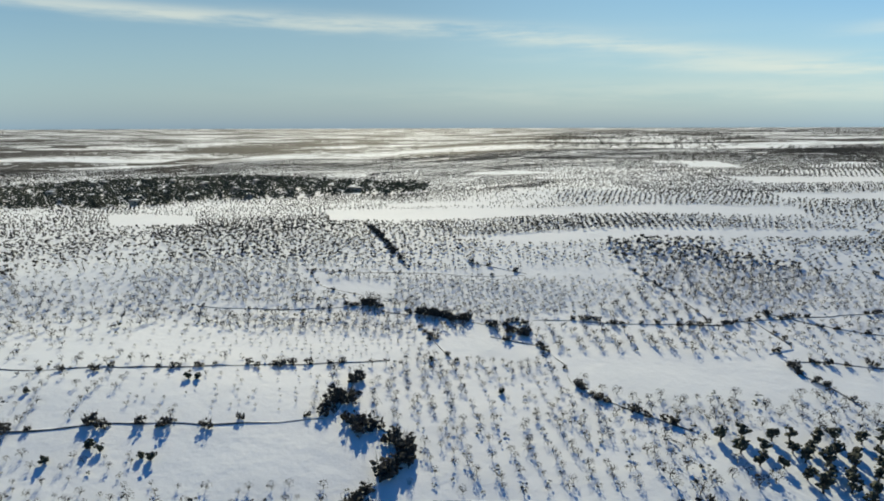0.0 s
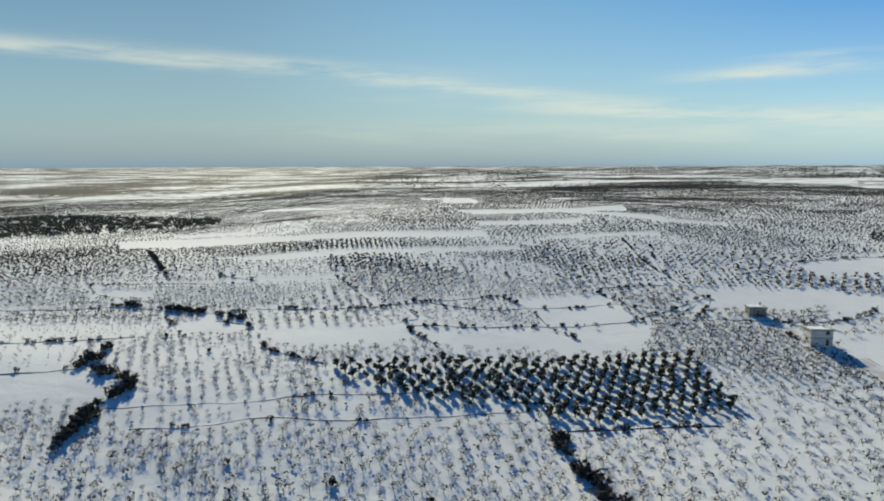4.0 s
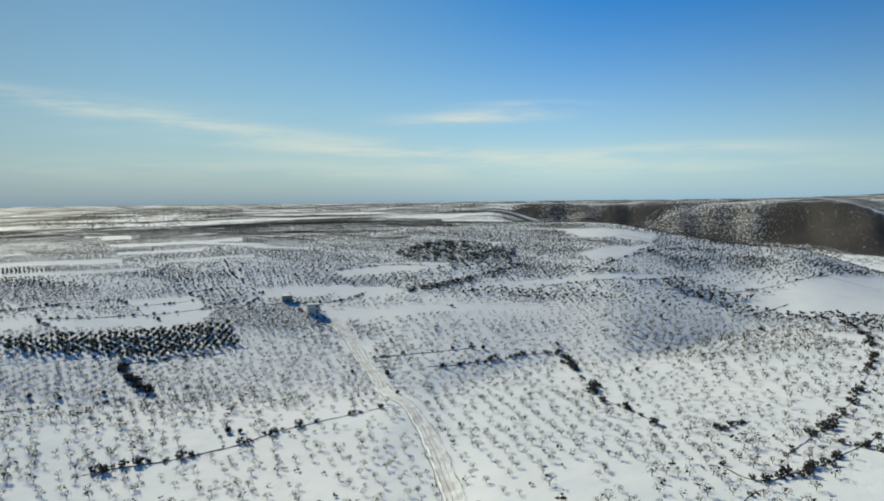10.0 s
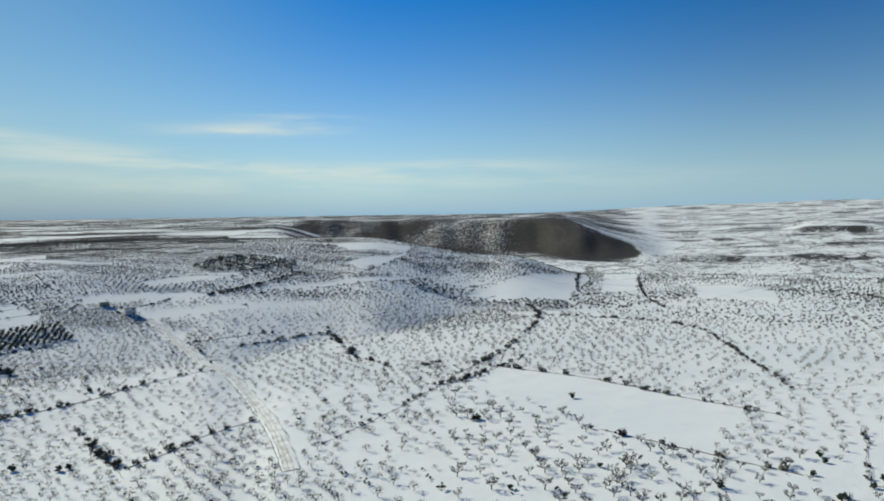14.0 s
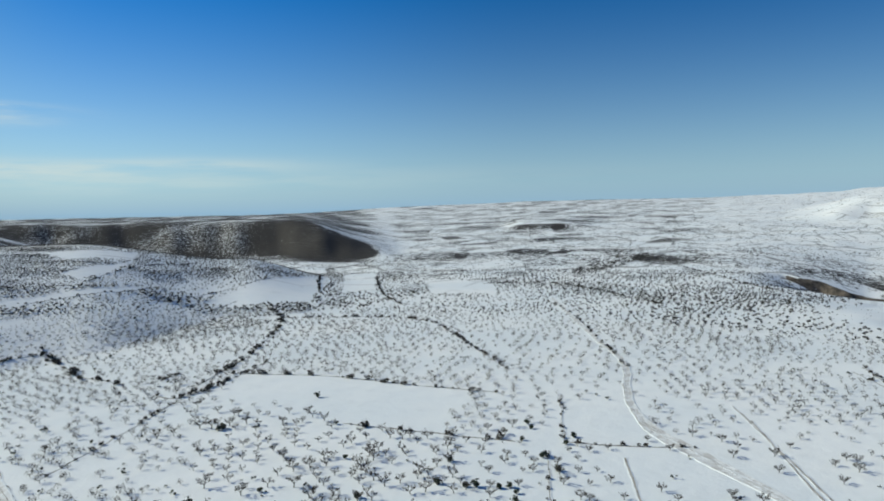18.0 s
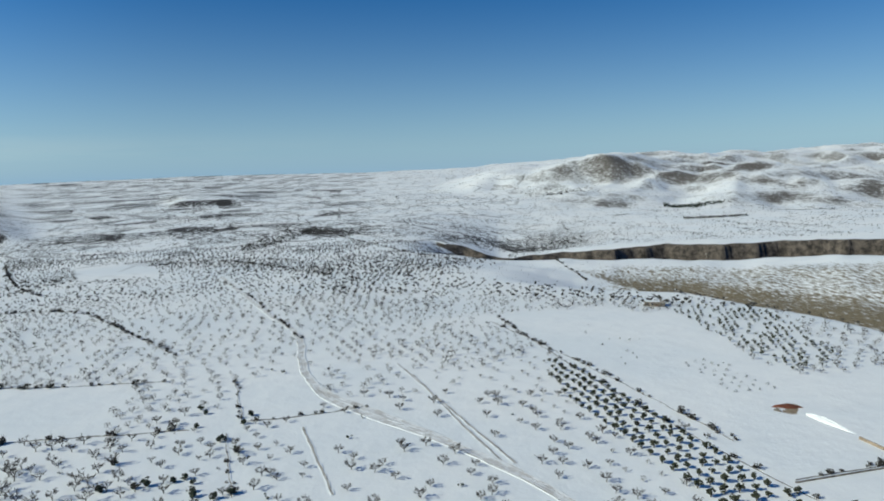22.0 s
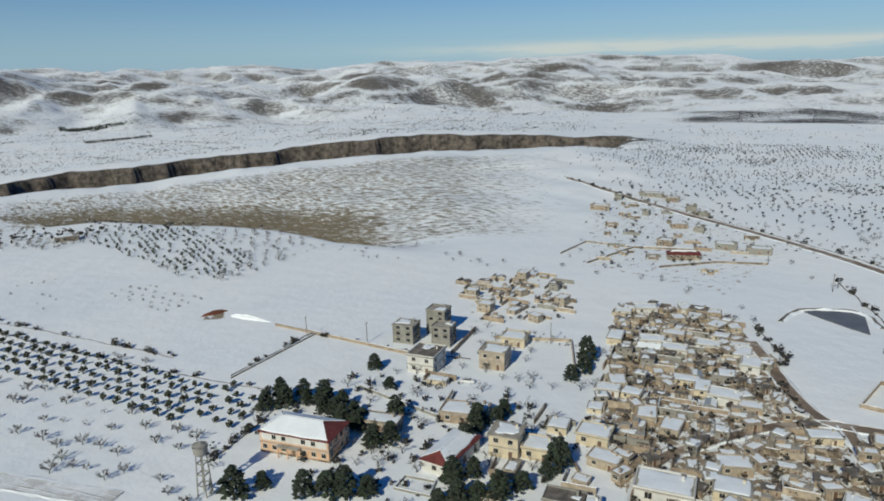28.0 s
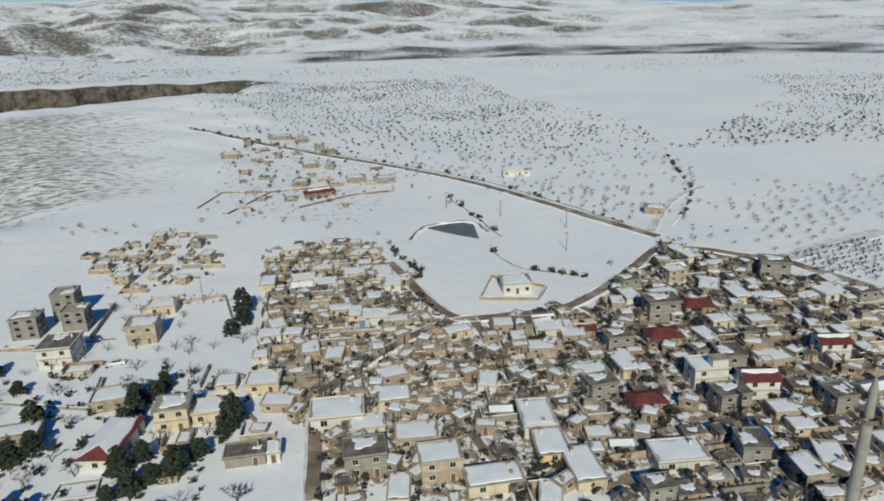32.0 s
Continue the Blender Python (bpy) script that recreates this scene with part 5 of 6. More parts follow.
# ---- buildings ----
PLASTER = {
    "beige": material("beige_stone_wall", (0.42, 0.355, 0.275), 0.9, vary=0.22, scale=0.5, fine=3.0, bump=0.5, depth=0.03, second=(0.36, 0.29, 0.21)),
    "sand": material("sandstone_wall", (0.34, 0.27, 0.20), 0.9, vary=0.25, scale=0.6, fine=3.5, bump=0.5, depth=0.03),
    "grey": material("bare_concrete_wall", (0.27, 0.26, 0.23), 0.9, vary=0.18, scale=0.4, fine=4.0, bump=0.3, second=(0.27, 0.26, 0.23)),
    "cream": material("cream_plaster_wall", (0.58, 0.50, 0.36), 0.85, vary=0.12, scale=0.5, fine=4.0, bump=0.2),
    "white": material("white_plaster_wall", (0.62, 0.61, 0.58), 0.85, vary=0.1, scale=0.5, fine=4.0, bump=0.2, second=(0.62, 0.60, 0.55)),
    "yellow": material("yellow_plaster_wall", (0.72, 0.56, 0.25), 0.85, vary=0.1, scale=0.5, fine=4.0, bump=0.2),
    "teal": material("turquoise_plaster_wall", (0.30, 0.55, 0.56), 0.85, vary=0.1, scale=0.5, fine=4.0, bump=0.2),
    "rubble": material("rubble_wall", (0.17, 0.135, 0.10), 0.95, vary=0.35, scale=0.9, fine=4.0, bump=0.8, depth=0.08, second=(0.42, 0.35, 0.27)),
    "salmon": material("salmon_plaster_wall", (0.62, 0.40, 0.26), 0.85, vary=0.12, scale=0.5, fine=4.0, bump=0.2),
}
BARE_ROOF = material("dark_earth_roof", (0.15, 0.13, 0.11), 0.95, vary=0.35, scale=0.5, fine=3.0, bump=0.5, second=(0.24, 0.21, 0.18))
CONCRETE = material("roof_concrete", (0.33, 0.30, 0.25), 0.9, vary=0.3, scale=0.35, fine=3.0, bump=0.4, second=(0.36, 0.34, 0.31))
TILE = material("red_roof_tiles", (0.14, 0.032, 0.028), 0.8, vary=0.25, scale=0.6, fine=5.0, bump=0.5, depth=0.04)
SHEET = material("corrugated_sheet", (0.42, 0.46, 0.48), 0.55, 0.3, vary=0.15, scale=0.5, fine=6.0, bump=0.3)
FRAME = material("window_frame_paint", (0.62, 0.58, 0.50), 0.6, vary=0.1, scale=1.0, fine=8.0, bump=0.1)
# window glass, and the painted dark of unglazed openings
GLASS = material("dark_glass_and_opening_shade", (0.020, 0.024, 0.030), 0.12, vary=0.3, scale=0.4, fine=2.0, bump=0.0)
DOOR = material("brown_door_paint", (0.16, 0.09, 0.055), 0.6, vary=0.2, scale=1.0, fine=6.0, bump=0.2)
LINER = material("grey_pond_liner", (0.14, 0.145, 0.155), 0.5, vary=0.2, scale=0.2, fine=1.2, bump=0.3)
REDSOIL = material("red_soil", (0.17, 0.06, 0.036), 0.95, vary=0.3, scale=0.3, fine=2.0, bump=0.7, depth=0.1)


def box(w, d, h, z=0.0, x=0.0, y=0.0, taper=1.0):
    """Vertices and quads of a box that stands on z; taper narrows its top."""
    v = [(x + sx * w / 2 * k, y + sy * d / 2 * k, zz) for zz, k in ((z, 1.0), (z + h, taper)) for sx, sy in ((-1, -1), (1, -1), (1, 1), (-1, 1))]
    return v, [(3, 2, 1, 0), (4, 5, 6, 7), (0, 1, 5, 4), (1, 2, 6, 5), (2, 3, 7, 6), (3, 0, 4, 7)]


def solid(name, boxes, mats, which=None):
    verts, faces, index = [], [], []
    for k, (v, f) in enumerate(boxes):
        base = len(verts)
        verts += v
        faces += [tuple(i + base for i in q) for q in f]
        index += [which[k] if which else 0] * len(f)
    return make_mesh(name, verts, faces, mats, index)


WINDOW = solid("window", [box(1.25, 0.14, 1.35), box(0.52, 0.10, 1.1, 0.12, -0.29, -0.05), box(0.52, 0.10, 1.1, 0.12, 0.29, -0.05), box(1.45, 0.24, 0.08, -0.08, 0, -0.05)], [FRAME, GLASS], (0, 1, 1, 0))
CASING = solid("window", [box(1.25, 0.14, 1.35), box(1.45, 0.24, 0.08, -0.08, 0, -0.05)], [FRAME])
PANE = solid("pane", [box(0.52, 0.10, 1.1)], [GLASS])
HANDLE = solid("door_handle", [box(0.14, 0.08, 0.05)], [SHEET])
# a dark slab in place of the shade inside an empty window opening
HOLE_SHADE = solid("window_opening", [box(1.3, 0.10, 1.4), box(1.5, 0.2, 0.10, -0.1)], [GLASS, CONCRETE], (0, 1))
DOORWAY = solid("door", [box(1.1, 0.16, 2.05), box(0.9, 0.1, 1.9, 0.03, 0, -0.05)], [FRAME, DOOR], (0, 1))


def snow_sheet(w, d, seed, cover=0.9, thick=0.2):
    """A snow layer with a wandering edge, thinner at the rim."""
    rng = random.Random(seed)
    n, verts = 24, []
    cx, cy = (rng.uniform(-0.5, 0.5) * (1 - cover) * s for s in (w, d))
    for ring, (k, up) in enumerate(((1.0, 0.0), (0.96, thick * 0.7), (0.75, thick))):
        for i in range(n):
            a = 2 * math.pi * i / n
            c, s = math.cos(a), math.sin(a)
            p = max(abs(c), abs(s)) ** -1 * 0.97
            q = k * cover * (1 + (0.10 * math.sin(3 * a + seed) + 0.06 * math.sin(7 * a + 2 * seed)) * (1.15 - cover) * 3)
            q = min(q, 0.98 * k)
            verts.append((cx + c * p * w / 2 * q, cy + s * p * d / 2 * q, up))
    faces = [(r * n + i, r * n + (i + 1) % n, (r + 1) * n + (i + 1) % n, (r + 1) * n + i) for r in (0, 1) for i in range(n)] + [tuple(range(2 * n, 3 * n)), tuple(range(n - 1, -1, -1))]
    return make_mesh("snow_cover", verts, faces, [SNOW])


def slope_snow(corners, cover, seed, thick=0.16):
    """Snow on a roof slope, from ridge to a wandering lower edge; corners run eave, eave, ridge, ridge."""
    a, b, c, d = (Vector(p) for p in corners)
    up = (b - a).cross(d - a).normalized()
    n, verts = 16, []
    for i in range(n + 1):
        k = 0.015 + 0.97 * i / n
        low, high = a.lerp(b, k), d.lerp(c, k)
        start = 1 - cover * (1 + 0.22 * (1.02 - cover) * (math.sin(5 * k + seed) + 0.7 * math.sin(13 * k + 2 * seed)))
        for s, lift in ((max(0.01, start), 0.012), (max(0.03, start + 0.05), thick), (0.97, thick), (0.995, 0.012)):
            verts.append(low.lerp(high, min(s, 0.995)) + up * lift)
    faces = [(i * 4 + j, (i + 1) * 4 + j, (i + 1) * 4 + j + 1, i * 4 + j + 1) for i in range(n) for j in range(3)] + [(3, 2, 1, 0), (n * 4, n * 4 + 1, n * 4 + 2, n * 4 + 3)]
    faces += [(i * 4 + 3, (i + 1) * 4 + 3, (i + 1) * 4, i * 4) for i in range(n)]
    return make_mesh("snow_cover", verts, faces, [SNOW])


def house(m, name, w, d, storeys, wall, label, category="house", group="", roof="flat", cover=0.85, seed=0, openings=WINDOW, floor=2.7, room=False, every=2.9, snowy=(), fine=False):
    """A building of its storeys: walls, slabs, parapet, snow, doors and single windows."""
    rng = random.Random(seed)
    ob = thing(name, m, label, category, group)
    h = storeys * floor
    bodies = [box(w, d, h + 0.4, -0.4)]
    if openings is HOLE_SHADE:
        bodies = [box(w - 0.3, d - 0.3, h + 0.4, -0.4)] + [box(0.45, 0.45, h + 1.0, -0.4, sx * w / 2 * 0.97, sy * d / 2 * 0.97) for sx in (-1, 1) for sy in (-1, 1)]
    part("wall_body", solid("wall_body", bodies[:1], [PLASTER[wall]]), ob)
    for extra in bodies[1:]:
        part("column", solid("column", [extra], [PLASTER[wall]]), ob)
    if openings is HOLE_SHADE or storeys > 1:
        for k in range(1, storeys):
            part("floor_slab", solid("floor_slab", [box(w + 0.16, d + 0.16, 0.26, k * floor - 0.13)], [CONCRETE]), ob)
    if roof == "flat":
        part("roof_slab", solid("roof_slab", [box(w + 0.7, d + 0.7, 0.24, h)], [BARE_ROOF if cover < 0.6 and openings is WINDOW else CONCRETE]), ob)
        lip = [box(w + 0.5, 0.2, 0.35, h + 0.24, 0, s * (d + 0.3) / 2) for s in (-1, 1)] + [box(0.2, d + 0.1, 0.35, h + 0.24, s * (w + 0.3) / 2) for s in (-1, 1)]
        if seed % 3:
            part("parapet", solid("parapet", lip, [PLASTER[wall]]), ob)
        if cover > 0.05:
            part("snow_cover", snow_sheet(w + 0.15, d + 0.15, seed, cover), ob, "smooth snow on the flat roof").location.z = h + 0.245
        if room:
            rw, rd = w * rng.uniform(0.35, 0.5), d * rng.uniform(0.4, 0.6)
            rx, ry = rng.choice((-1, 1)) * (w - rw) / 2 * 0.9, rng.choice((-1, 1)) * (d - rd) / 2 * 0.9
            part("roof_room", solid("roof_room", [box(rw, rd, 2.3, h + 0.2, rx, ry), box(rw + 0.4, rd + 0.4, 0.2, h + 2.5, rx, ry)], [PLASTER[wall], CONCRETE], (0, 1)), ob)
        part("chimney", solid("chimney", [box(0.5, 0.5, 1.1, h + 0.2, w * 0.3, d * 0.22), box(0.7, 0.7, 0.12, h + 1.3, w * 0.3, d * 0.22)], [PLASTER[wall], CONCRETE], (0, 1)), ob)
    else:
        mat = {"tiles": TILE, "sheet": SHEET}[roof]
        rise, o = d * 0.22, 0.45
        a, b = w / 2 + o, d / 2 + o
        ridge = a - (d * 0.42 if rng.random() < 0.5 and roof == "tiles" else 0.0)
        v = [(-a, -b, h), (a, -b, h), (a, b, h), (-a, b, h), (-ridge, 0, h + rise), (ridge, 0, h + rise), (-a, -b, h - 0.14), (a, -b, h - 0.14), (a, b, h - 0.14), (-a, b, h - 0.14)]
        f = [(0, 1, 5, 4), (2, 3, 4, 5), (1, 2, 5), (3, 0, 4), (6, 7, 1, 0), (7, 8, 2, 1), (8, 9, 3, 2), (9, 6, 0, 3), (9, 8, 7, 6)]
        part("roof", make_mesh("roof", v, f, [mat, PLASTER[wall]], [0, 0, int(ridge == a), int(ridge == a), 0, 0, 0, 0, 0]), ob, "red tiled roof, partly thawed" if roof == "tiles" else "grey corrugated sheet roof")
        for face, full in snowy or (((0, 1, 5, 4), cover),):
            if full > 0.05:
                part("snow_cover", slope_snow([v[i] for i in face], full, seed), ob, "smooth snow sheet on the roof slope")
    name = "window" if openings is WINDOW else "window_opening"
    for s in range(storeys):
        for turn, wide, deep in ((0, w, d), (180, w, d), (90, d, w), (-90, d, w)):
            n = max(1, int(wide / every))
            for k in range(n):
                at = (k + 0.5) / n * wide - wide / 2
                if s == 0 and turn == 0 and k == n // 2 and openings is WINDOW:
                    door = part("door", DOORWAY, ob)
                    door.matrix_basis = Matrix.Rotation(radians(turn), 4, "Z") @ Matrix.Translation((at, -deep / 2 - 0.03, 0.02))
                    if fine:
                        part("door_handle", HANDLE, door, "small metal handle").location = (0.34, -0.13, 1.0)
                elif rng.random() < 0.82:
                    window = part(name, CASING if fine else openings, ob)
                    for side in (-0.29, 0.29) if fine else ():
                        part("pane", PANE, window, "dark glass pane").location = (side, -0.05, 0.12)
                    window.matrix_basis = Matrix.Rotation(radians(turn), 4, "Z") @ Matrix.Translation((at, -deep / 2 - 0.03 + (0.12 if openings is HOLE_SHADE else 0), s * floor + 0.95))
    return ob


def at(x, y, turn=0.0):
    return pose(x, y, height(x, y), 0, 0, turn)


def wall_line(line, tall, thick, mat, label, seed=0, name="yard_wall"):
    """A free-standing wall along a line, with a snow-dusted cap."""
    ob = thing(name, pose(*line[0], height(*line[0])), label, "wall", "yard walls")
    for key, across, m in (("masonry", ((-thick, -0.4), (-thick, tall), (thick, tall), (thick, -0.4)), mat), ("cap_snow", ((-thick * 0.8, tall), (-thick * 0.4, tall + 0.1), (thick * 0.5, tall + 0.09), (thick * 0.9, tall)), SNOW)):
        if key == "cap_snow" and seed % 2:
            continue
        pts = np.concatenate([along([p, q], 4.0)[:-1] for p, q in zip(line, line[1:])] + [np.array(line[-1:], float)])
        side = sideways(pts)
        rows = [np.column_stack([pts + side * o, ground_z(pts[:, 0], pts[:, 1]) + up]) for o, up in across]
        verts, n, c = np.stack(rows, 1).reshape(-1, 3), len(pts), len(across)
        faces = [((i + 1) * c + j, (i + 1) * c + j + 1, i * c + j + 1, i * c + j)[::-1] for i in range(n - 1) for j in range(c - 1)] + [tuple(range(c)), tuple(range((n - 1) * c, n * c))[::-1]]
        me = make_mesh(key, verts, faces, [m])
        me.transform(ob.matrix_basis.inverted())
        part(key, me, ob)
    return ob


# the school with its hipped red roof
school = house(at(116.5, -98.5, 197), "school_building", 18.5, 10.0, 2, "salmon", "two-storey salmon school with a hipped red roof half under snow", "school", roof="tiles", cover=0.97, seed=12, every=2.4, fine=True, snowy=(((0, 1, 5, 4), 0.93), ((2, 3, 4, 5), 0.9), ((3, 0, 4, 4), 0.95)))
part("window_band", solid("window_band", [box(17.6, 0.08, 1.75, 3.3, 0, -5.03)], [PLASTER["white"]]), school, "white rendered band round the upper windows")
part("plinth", solid("plinth", [box(18.7, 10.2, 0.7, -0.3)], [PLASTER["rubble"]]), school)
part("porch_roof", solid("porch_roof", [box(6.0, 1.6, 0.18, 2.65, -1.0, -5.8)], [CONCRETE]), school)
for x in (-3.6, -1.0, 1.6):
    part("porch_post", solid("porch_post", [box(0.25, 0.25, 2.65, 0.0, x, -6.4)], [PLASTER["salmon"]]), school)
# concrete shells of apartment houses
house(at(140, -166, 195), "unfinished_building", 7.2, 6.2, 3, "grey", "unfinished three-storey grey concrete apartment block", "building", "unfinished blocks", cover=0.6, seed=21, openings=HOLE_SHADE, floor=2.1)
house(at(136, -179, 195), "unfinished_building", 6.6, 6.2, 4, "grey", "tall unfinished grey concrete apartment block", "building", "unfinished blocks", cover=0.55, seed=22, openings=HOLE_SHADE, floor=2.1)
house(at(128, -171, 195), "unfinished_building", 6.4, 6.0, 3, "grey", "unfinished three-storey grey concrete apartment block", "building", "unfinished blocks", cover=0.4, seed=23, openings=HOLE_SHADE, floor=2.1)
house(at(120.5, -152, 193), "villa", 8.6, 9.5, 2, "white", "white two-storey house with dark flat roof", "house", cover=0.35, seed=25, fine=True)
house(at(104, -165, 195), "villa", 8.0, 7.5, 2, "beige", "beige house at the edge of a snowy yard", "house", cover=0.8, seed=26)
house(at(108, -184, 195), "villa", 8.0, 7.0, 1, "cream", "low cream house behind a snow field", "house", cover=0.9, seed=28)
house(at(84, -114, 275), "barn", 15.0, 7.0, 1, "white", "long white barn with rusty red roof under snow", "barn", roof="tiles", cover=0.95, seed=31, floor=3.0, every=4.5, snowy=(((0, 1, 5, 4), 0.78), ((2, 3, 4, 5), 0.97)))
house(at(75, -124, 195), "villa", 7.0, 6.5, 2, "cream", "pale yellow two-storey house beside a cypress", "house", cover=0.7, seed=33)
house(at(68, -127, 195), "villa", 7.0, 6.0, 1, "cream", "low cream house with snowy flat roof", "house", cover=0.95, seed=34)
house(at(94, -131, 200), "villa", 8.0, 6.5, 1, "sand", "low sandstone house under snow", "house", cover=0.95, seed=35)
house(at(-1, -203, 190), "farmhouse", 9.0, 8.0, 1, "white", "white walled farmhouse standing in a snow field", "house", cover=0.9, seed=41, floor=3.4, fine=True)
for x, y, w, turn, wall, seed in ((96, -322, 15, 205, "rubble", 51), (168, -478, 16, 190, "grey", 52), (150, -470, 9, 195, "rubble", 58), (180, -416, 12, 200, "sand", 53), (-61, -290, 8, 170, "sand", 54), (-2, -364, 14, 185, "white", 55),
                                  (68, -350, 11, 195, "grey", 56), (410, -180, 12, 250, "rubble", 57), (84, -352, 10, 195, "grey", 59), (120, -390, 9, 210, "sand", 60), (112, -345, 8, 180, "rubble", 61)):
    house(at(x, y, turn), "farm_shed", w, 6.5, 1, wall, "low farm shed of rough blocks in the snow", "shed", "farm sheds", roof="tiles" if seed == 51 else "flat", cover=0.3 if seed == 51 else 0.8, seed=seed)
house(at(107, -116, 200), "long_shed", 9.5, 4.6, 1, "rubble", "long low shed with a snow-covered roof beside the pines", "shed", cover=0.98, seed=71, floor=2.4)
house(at(91, -135, 195), "villa", 6.4, 5.0, 1, "sand", "low house with a thick snow roof in a walled yard", "house", cover=0.98, seed=72, floor=2.4)
house(at(60, -140, 190), "villa", 7.6, 6.2, 1, "cream", "cream house with a wide white snow roof", "house", cover=0.98, seed=73, floor=2.6)
house(at(54, -112, 195), "villa", 8.0, 4.6, 1, "grey", "grey house with a dark bare roof", "house", cover=0.2, seed=74, floor=2.3)
house(at(48.5, -113, 195), "villa", 2.6, 3.6, 1, "white", "narrow white outhouse under snow", "house", cover=0.97, seed=76, floor=2.3)
# the white house by the track, and a second one behind it
house(at(193, 457, 350), "farmhouse", 6.6, 5.0, 2, "white", "white flat-roofed farmhouse in shade beside the track", "house", cover=0.9, seed=62, floor=2.3)
house(at(185, 478, 350), "farmhouse", 5.5, 4.0, 1, "grey", "small grey farmhouse among bare trees", "house", cover=0.9, seed=63)

# the villages' houses: a few kinds, repeated
KINDS = []
for k, (wall, w, d, storeys, roof, cover, room) in enumerate((
        ("beige", 8.6, 6.0, 1, "flat", 0.98, False), ("sand", 7.4, 5.2, 1, "flat", 0.45, False), ("beige", 8.4, 6.6, 2, "flat", 0.97, False), ("grey", 8.0, 6.4, 2, "flat", 0.5, False),
        ("cream", 10.5, 5.6, 1, "flat", 0.98, False), ("rubble", 7.2, 5.0, 1, "flat", 0.0, False), ("white", 8.4, 6.6, 2, "flat", 0.98, True), ("sand", 9.6, 5.4, 1, "flat", 0.6, True),
        ("beige", 6.4, 5.0, 1, "flat", 0.98, False), ("rubble", 9.2, 5.2, 1, "flat", 0.75, False), ("cream", 7.6, 6.6, 1, "flat", 0.97, False), ("grey", 8.6, 5.4, 1, "sheet", 0.9, False),
        ("beige", 8.4, 6.0, 1, "tiles", 0.0, False), ("white", 8.0, 6.6, 2, "tiles", 0.3, False), ("white", 9.0, 6.0, 1, "flat", 0.97, False), ("teal", 9.4, 6.0, 1, "flat", 0.85, False),
        ("yellow", 8.6, 6.0, 1, "flat", 0.97, False))):
    words = {"beige": "beige stone", "sand": "sandstone", "grey": "bare concrete", "cream": "cream plastered", "rubble": "rough rubble", "white": "white plastered", "yellow": "yellow plastered", "teal": "turquoise plastered"}[wall]
    top = {"flat": "flat snowy roof", "sheet": "grey sheet roof", "tiles": "dark red roof"}[roof]
    KINDS.append((wall, w, d, storeys, roof, cover, room, f"{'two' if storeys > 1 else 'one'}-storey {words} village house with {top}"))
COMMON = (0, 1, 2, 3, 4, 5, 7, 8, 9, 10, 0, 1, 4, 5, 8, 9, 14, 11, 0, 7, 4, 1, 9)
made, taken, settled = {}, [], []
for ob in [o for o in scene.objects if o.parent is None and o.get("category") in ("house", "barn", "school", "building")]:
    taken.append((ob.matrix_basis.translation.x, ob.matrix_basis.translation.y))


def village_house(x, y, turn, kind, size):
    if kind in made:
        return copy_thing(made[kind], at(x, y, turn) @ Matrix.Scale(size, 4))
    wall, w, d, storeys, roof, cover, room, label = KINDS[kind]
    made[kind] = house(at(x, y, turn) @ Matrix.Scale(size, 4), "village_house", w, d, storeys, wall, label, "house", "village houses", roof, cover, 80 + kind, room=room, every=3.6, floor=2.45)
    return made[kind]


def settle(polygon, gap, row, turn, seed, keep, red=1.0, common=COMMON, scale=1.0):
    rng = random.Random(seed)
    for x, y in rows_in(polygon, gap, row, turn, seed, 0.26):
        if rng.random() > keep or any(math.hypot(x - a, y - b) < 8.0 for a, b in taken) or any(math.hypot(x - a, y - b) < 4.9 * scale for a, b in settled):
            continue
        if any(near_line(np.array([x]), np.array([y]), line)[0] < wide / 2 + 3.4 for line, wide in ROADS):
            continue
        roll = rng.random()
        kind = 12 if roll < 0.014 * red else 13 if roll < 0.02 * red else 14 if roll < 0.06 * red else  rng.choice((1, 5, 3, 9, 10, 7, 5, 1, 0, 4, 11)) if rng.random() < (0.55 if x < -15 else 0.15) else rng.choice(common)
        facing = math.degrees(turn) + 180 + rng.gauss(0, 9) + rng.choice((0, 0, 0, 90, -90))
        village_house(x, y, facing, kind, scale * rng.uniform(0.56, 0.84) * (1.12 if x < -25 else 1.0))
        settled.append((x, y))
        if rng.random() < 0.75:
            c, s, a, b = math.cos(turn), math.sin(turn), rng.uniform(3.2, 4.6), rng.choice((-1, 1)) * rng.uniform(2.9, 3.9)
            line = [(x + u * c - v * s, y + u * s + v * c) for u, v in ((-a, b), (a, b), (a, -b * rng.uniform(0, 0.8)))]
            wall_line(line, rng.uniform(1.1, 1.9), 0.16, PLASTER[rng.choice(("rubble", "sand", "beige", "grey"))], "rough masonry yard wall between village houses", int(x) % 2)


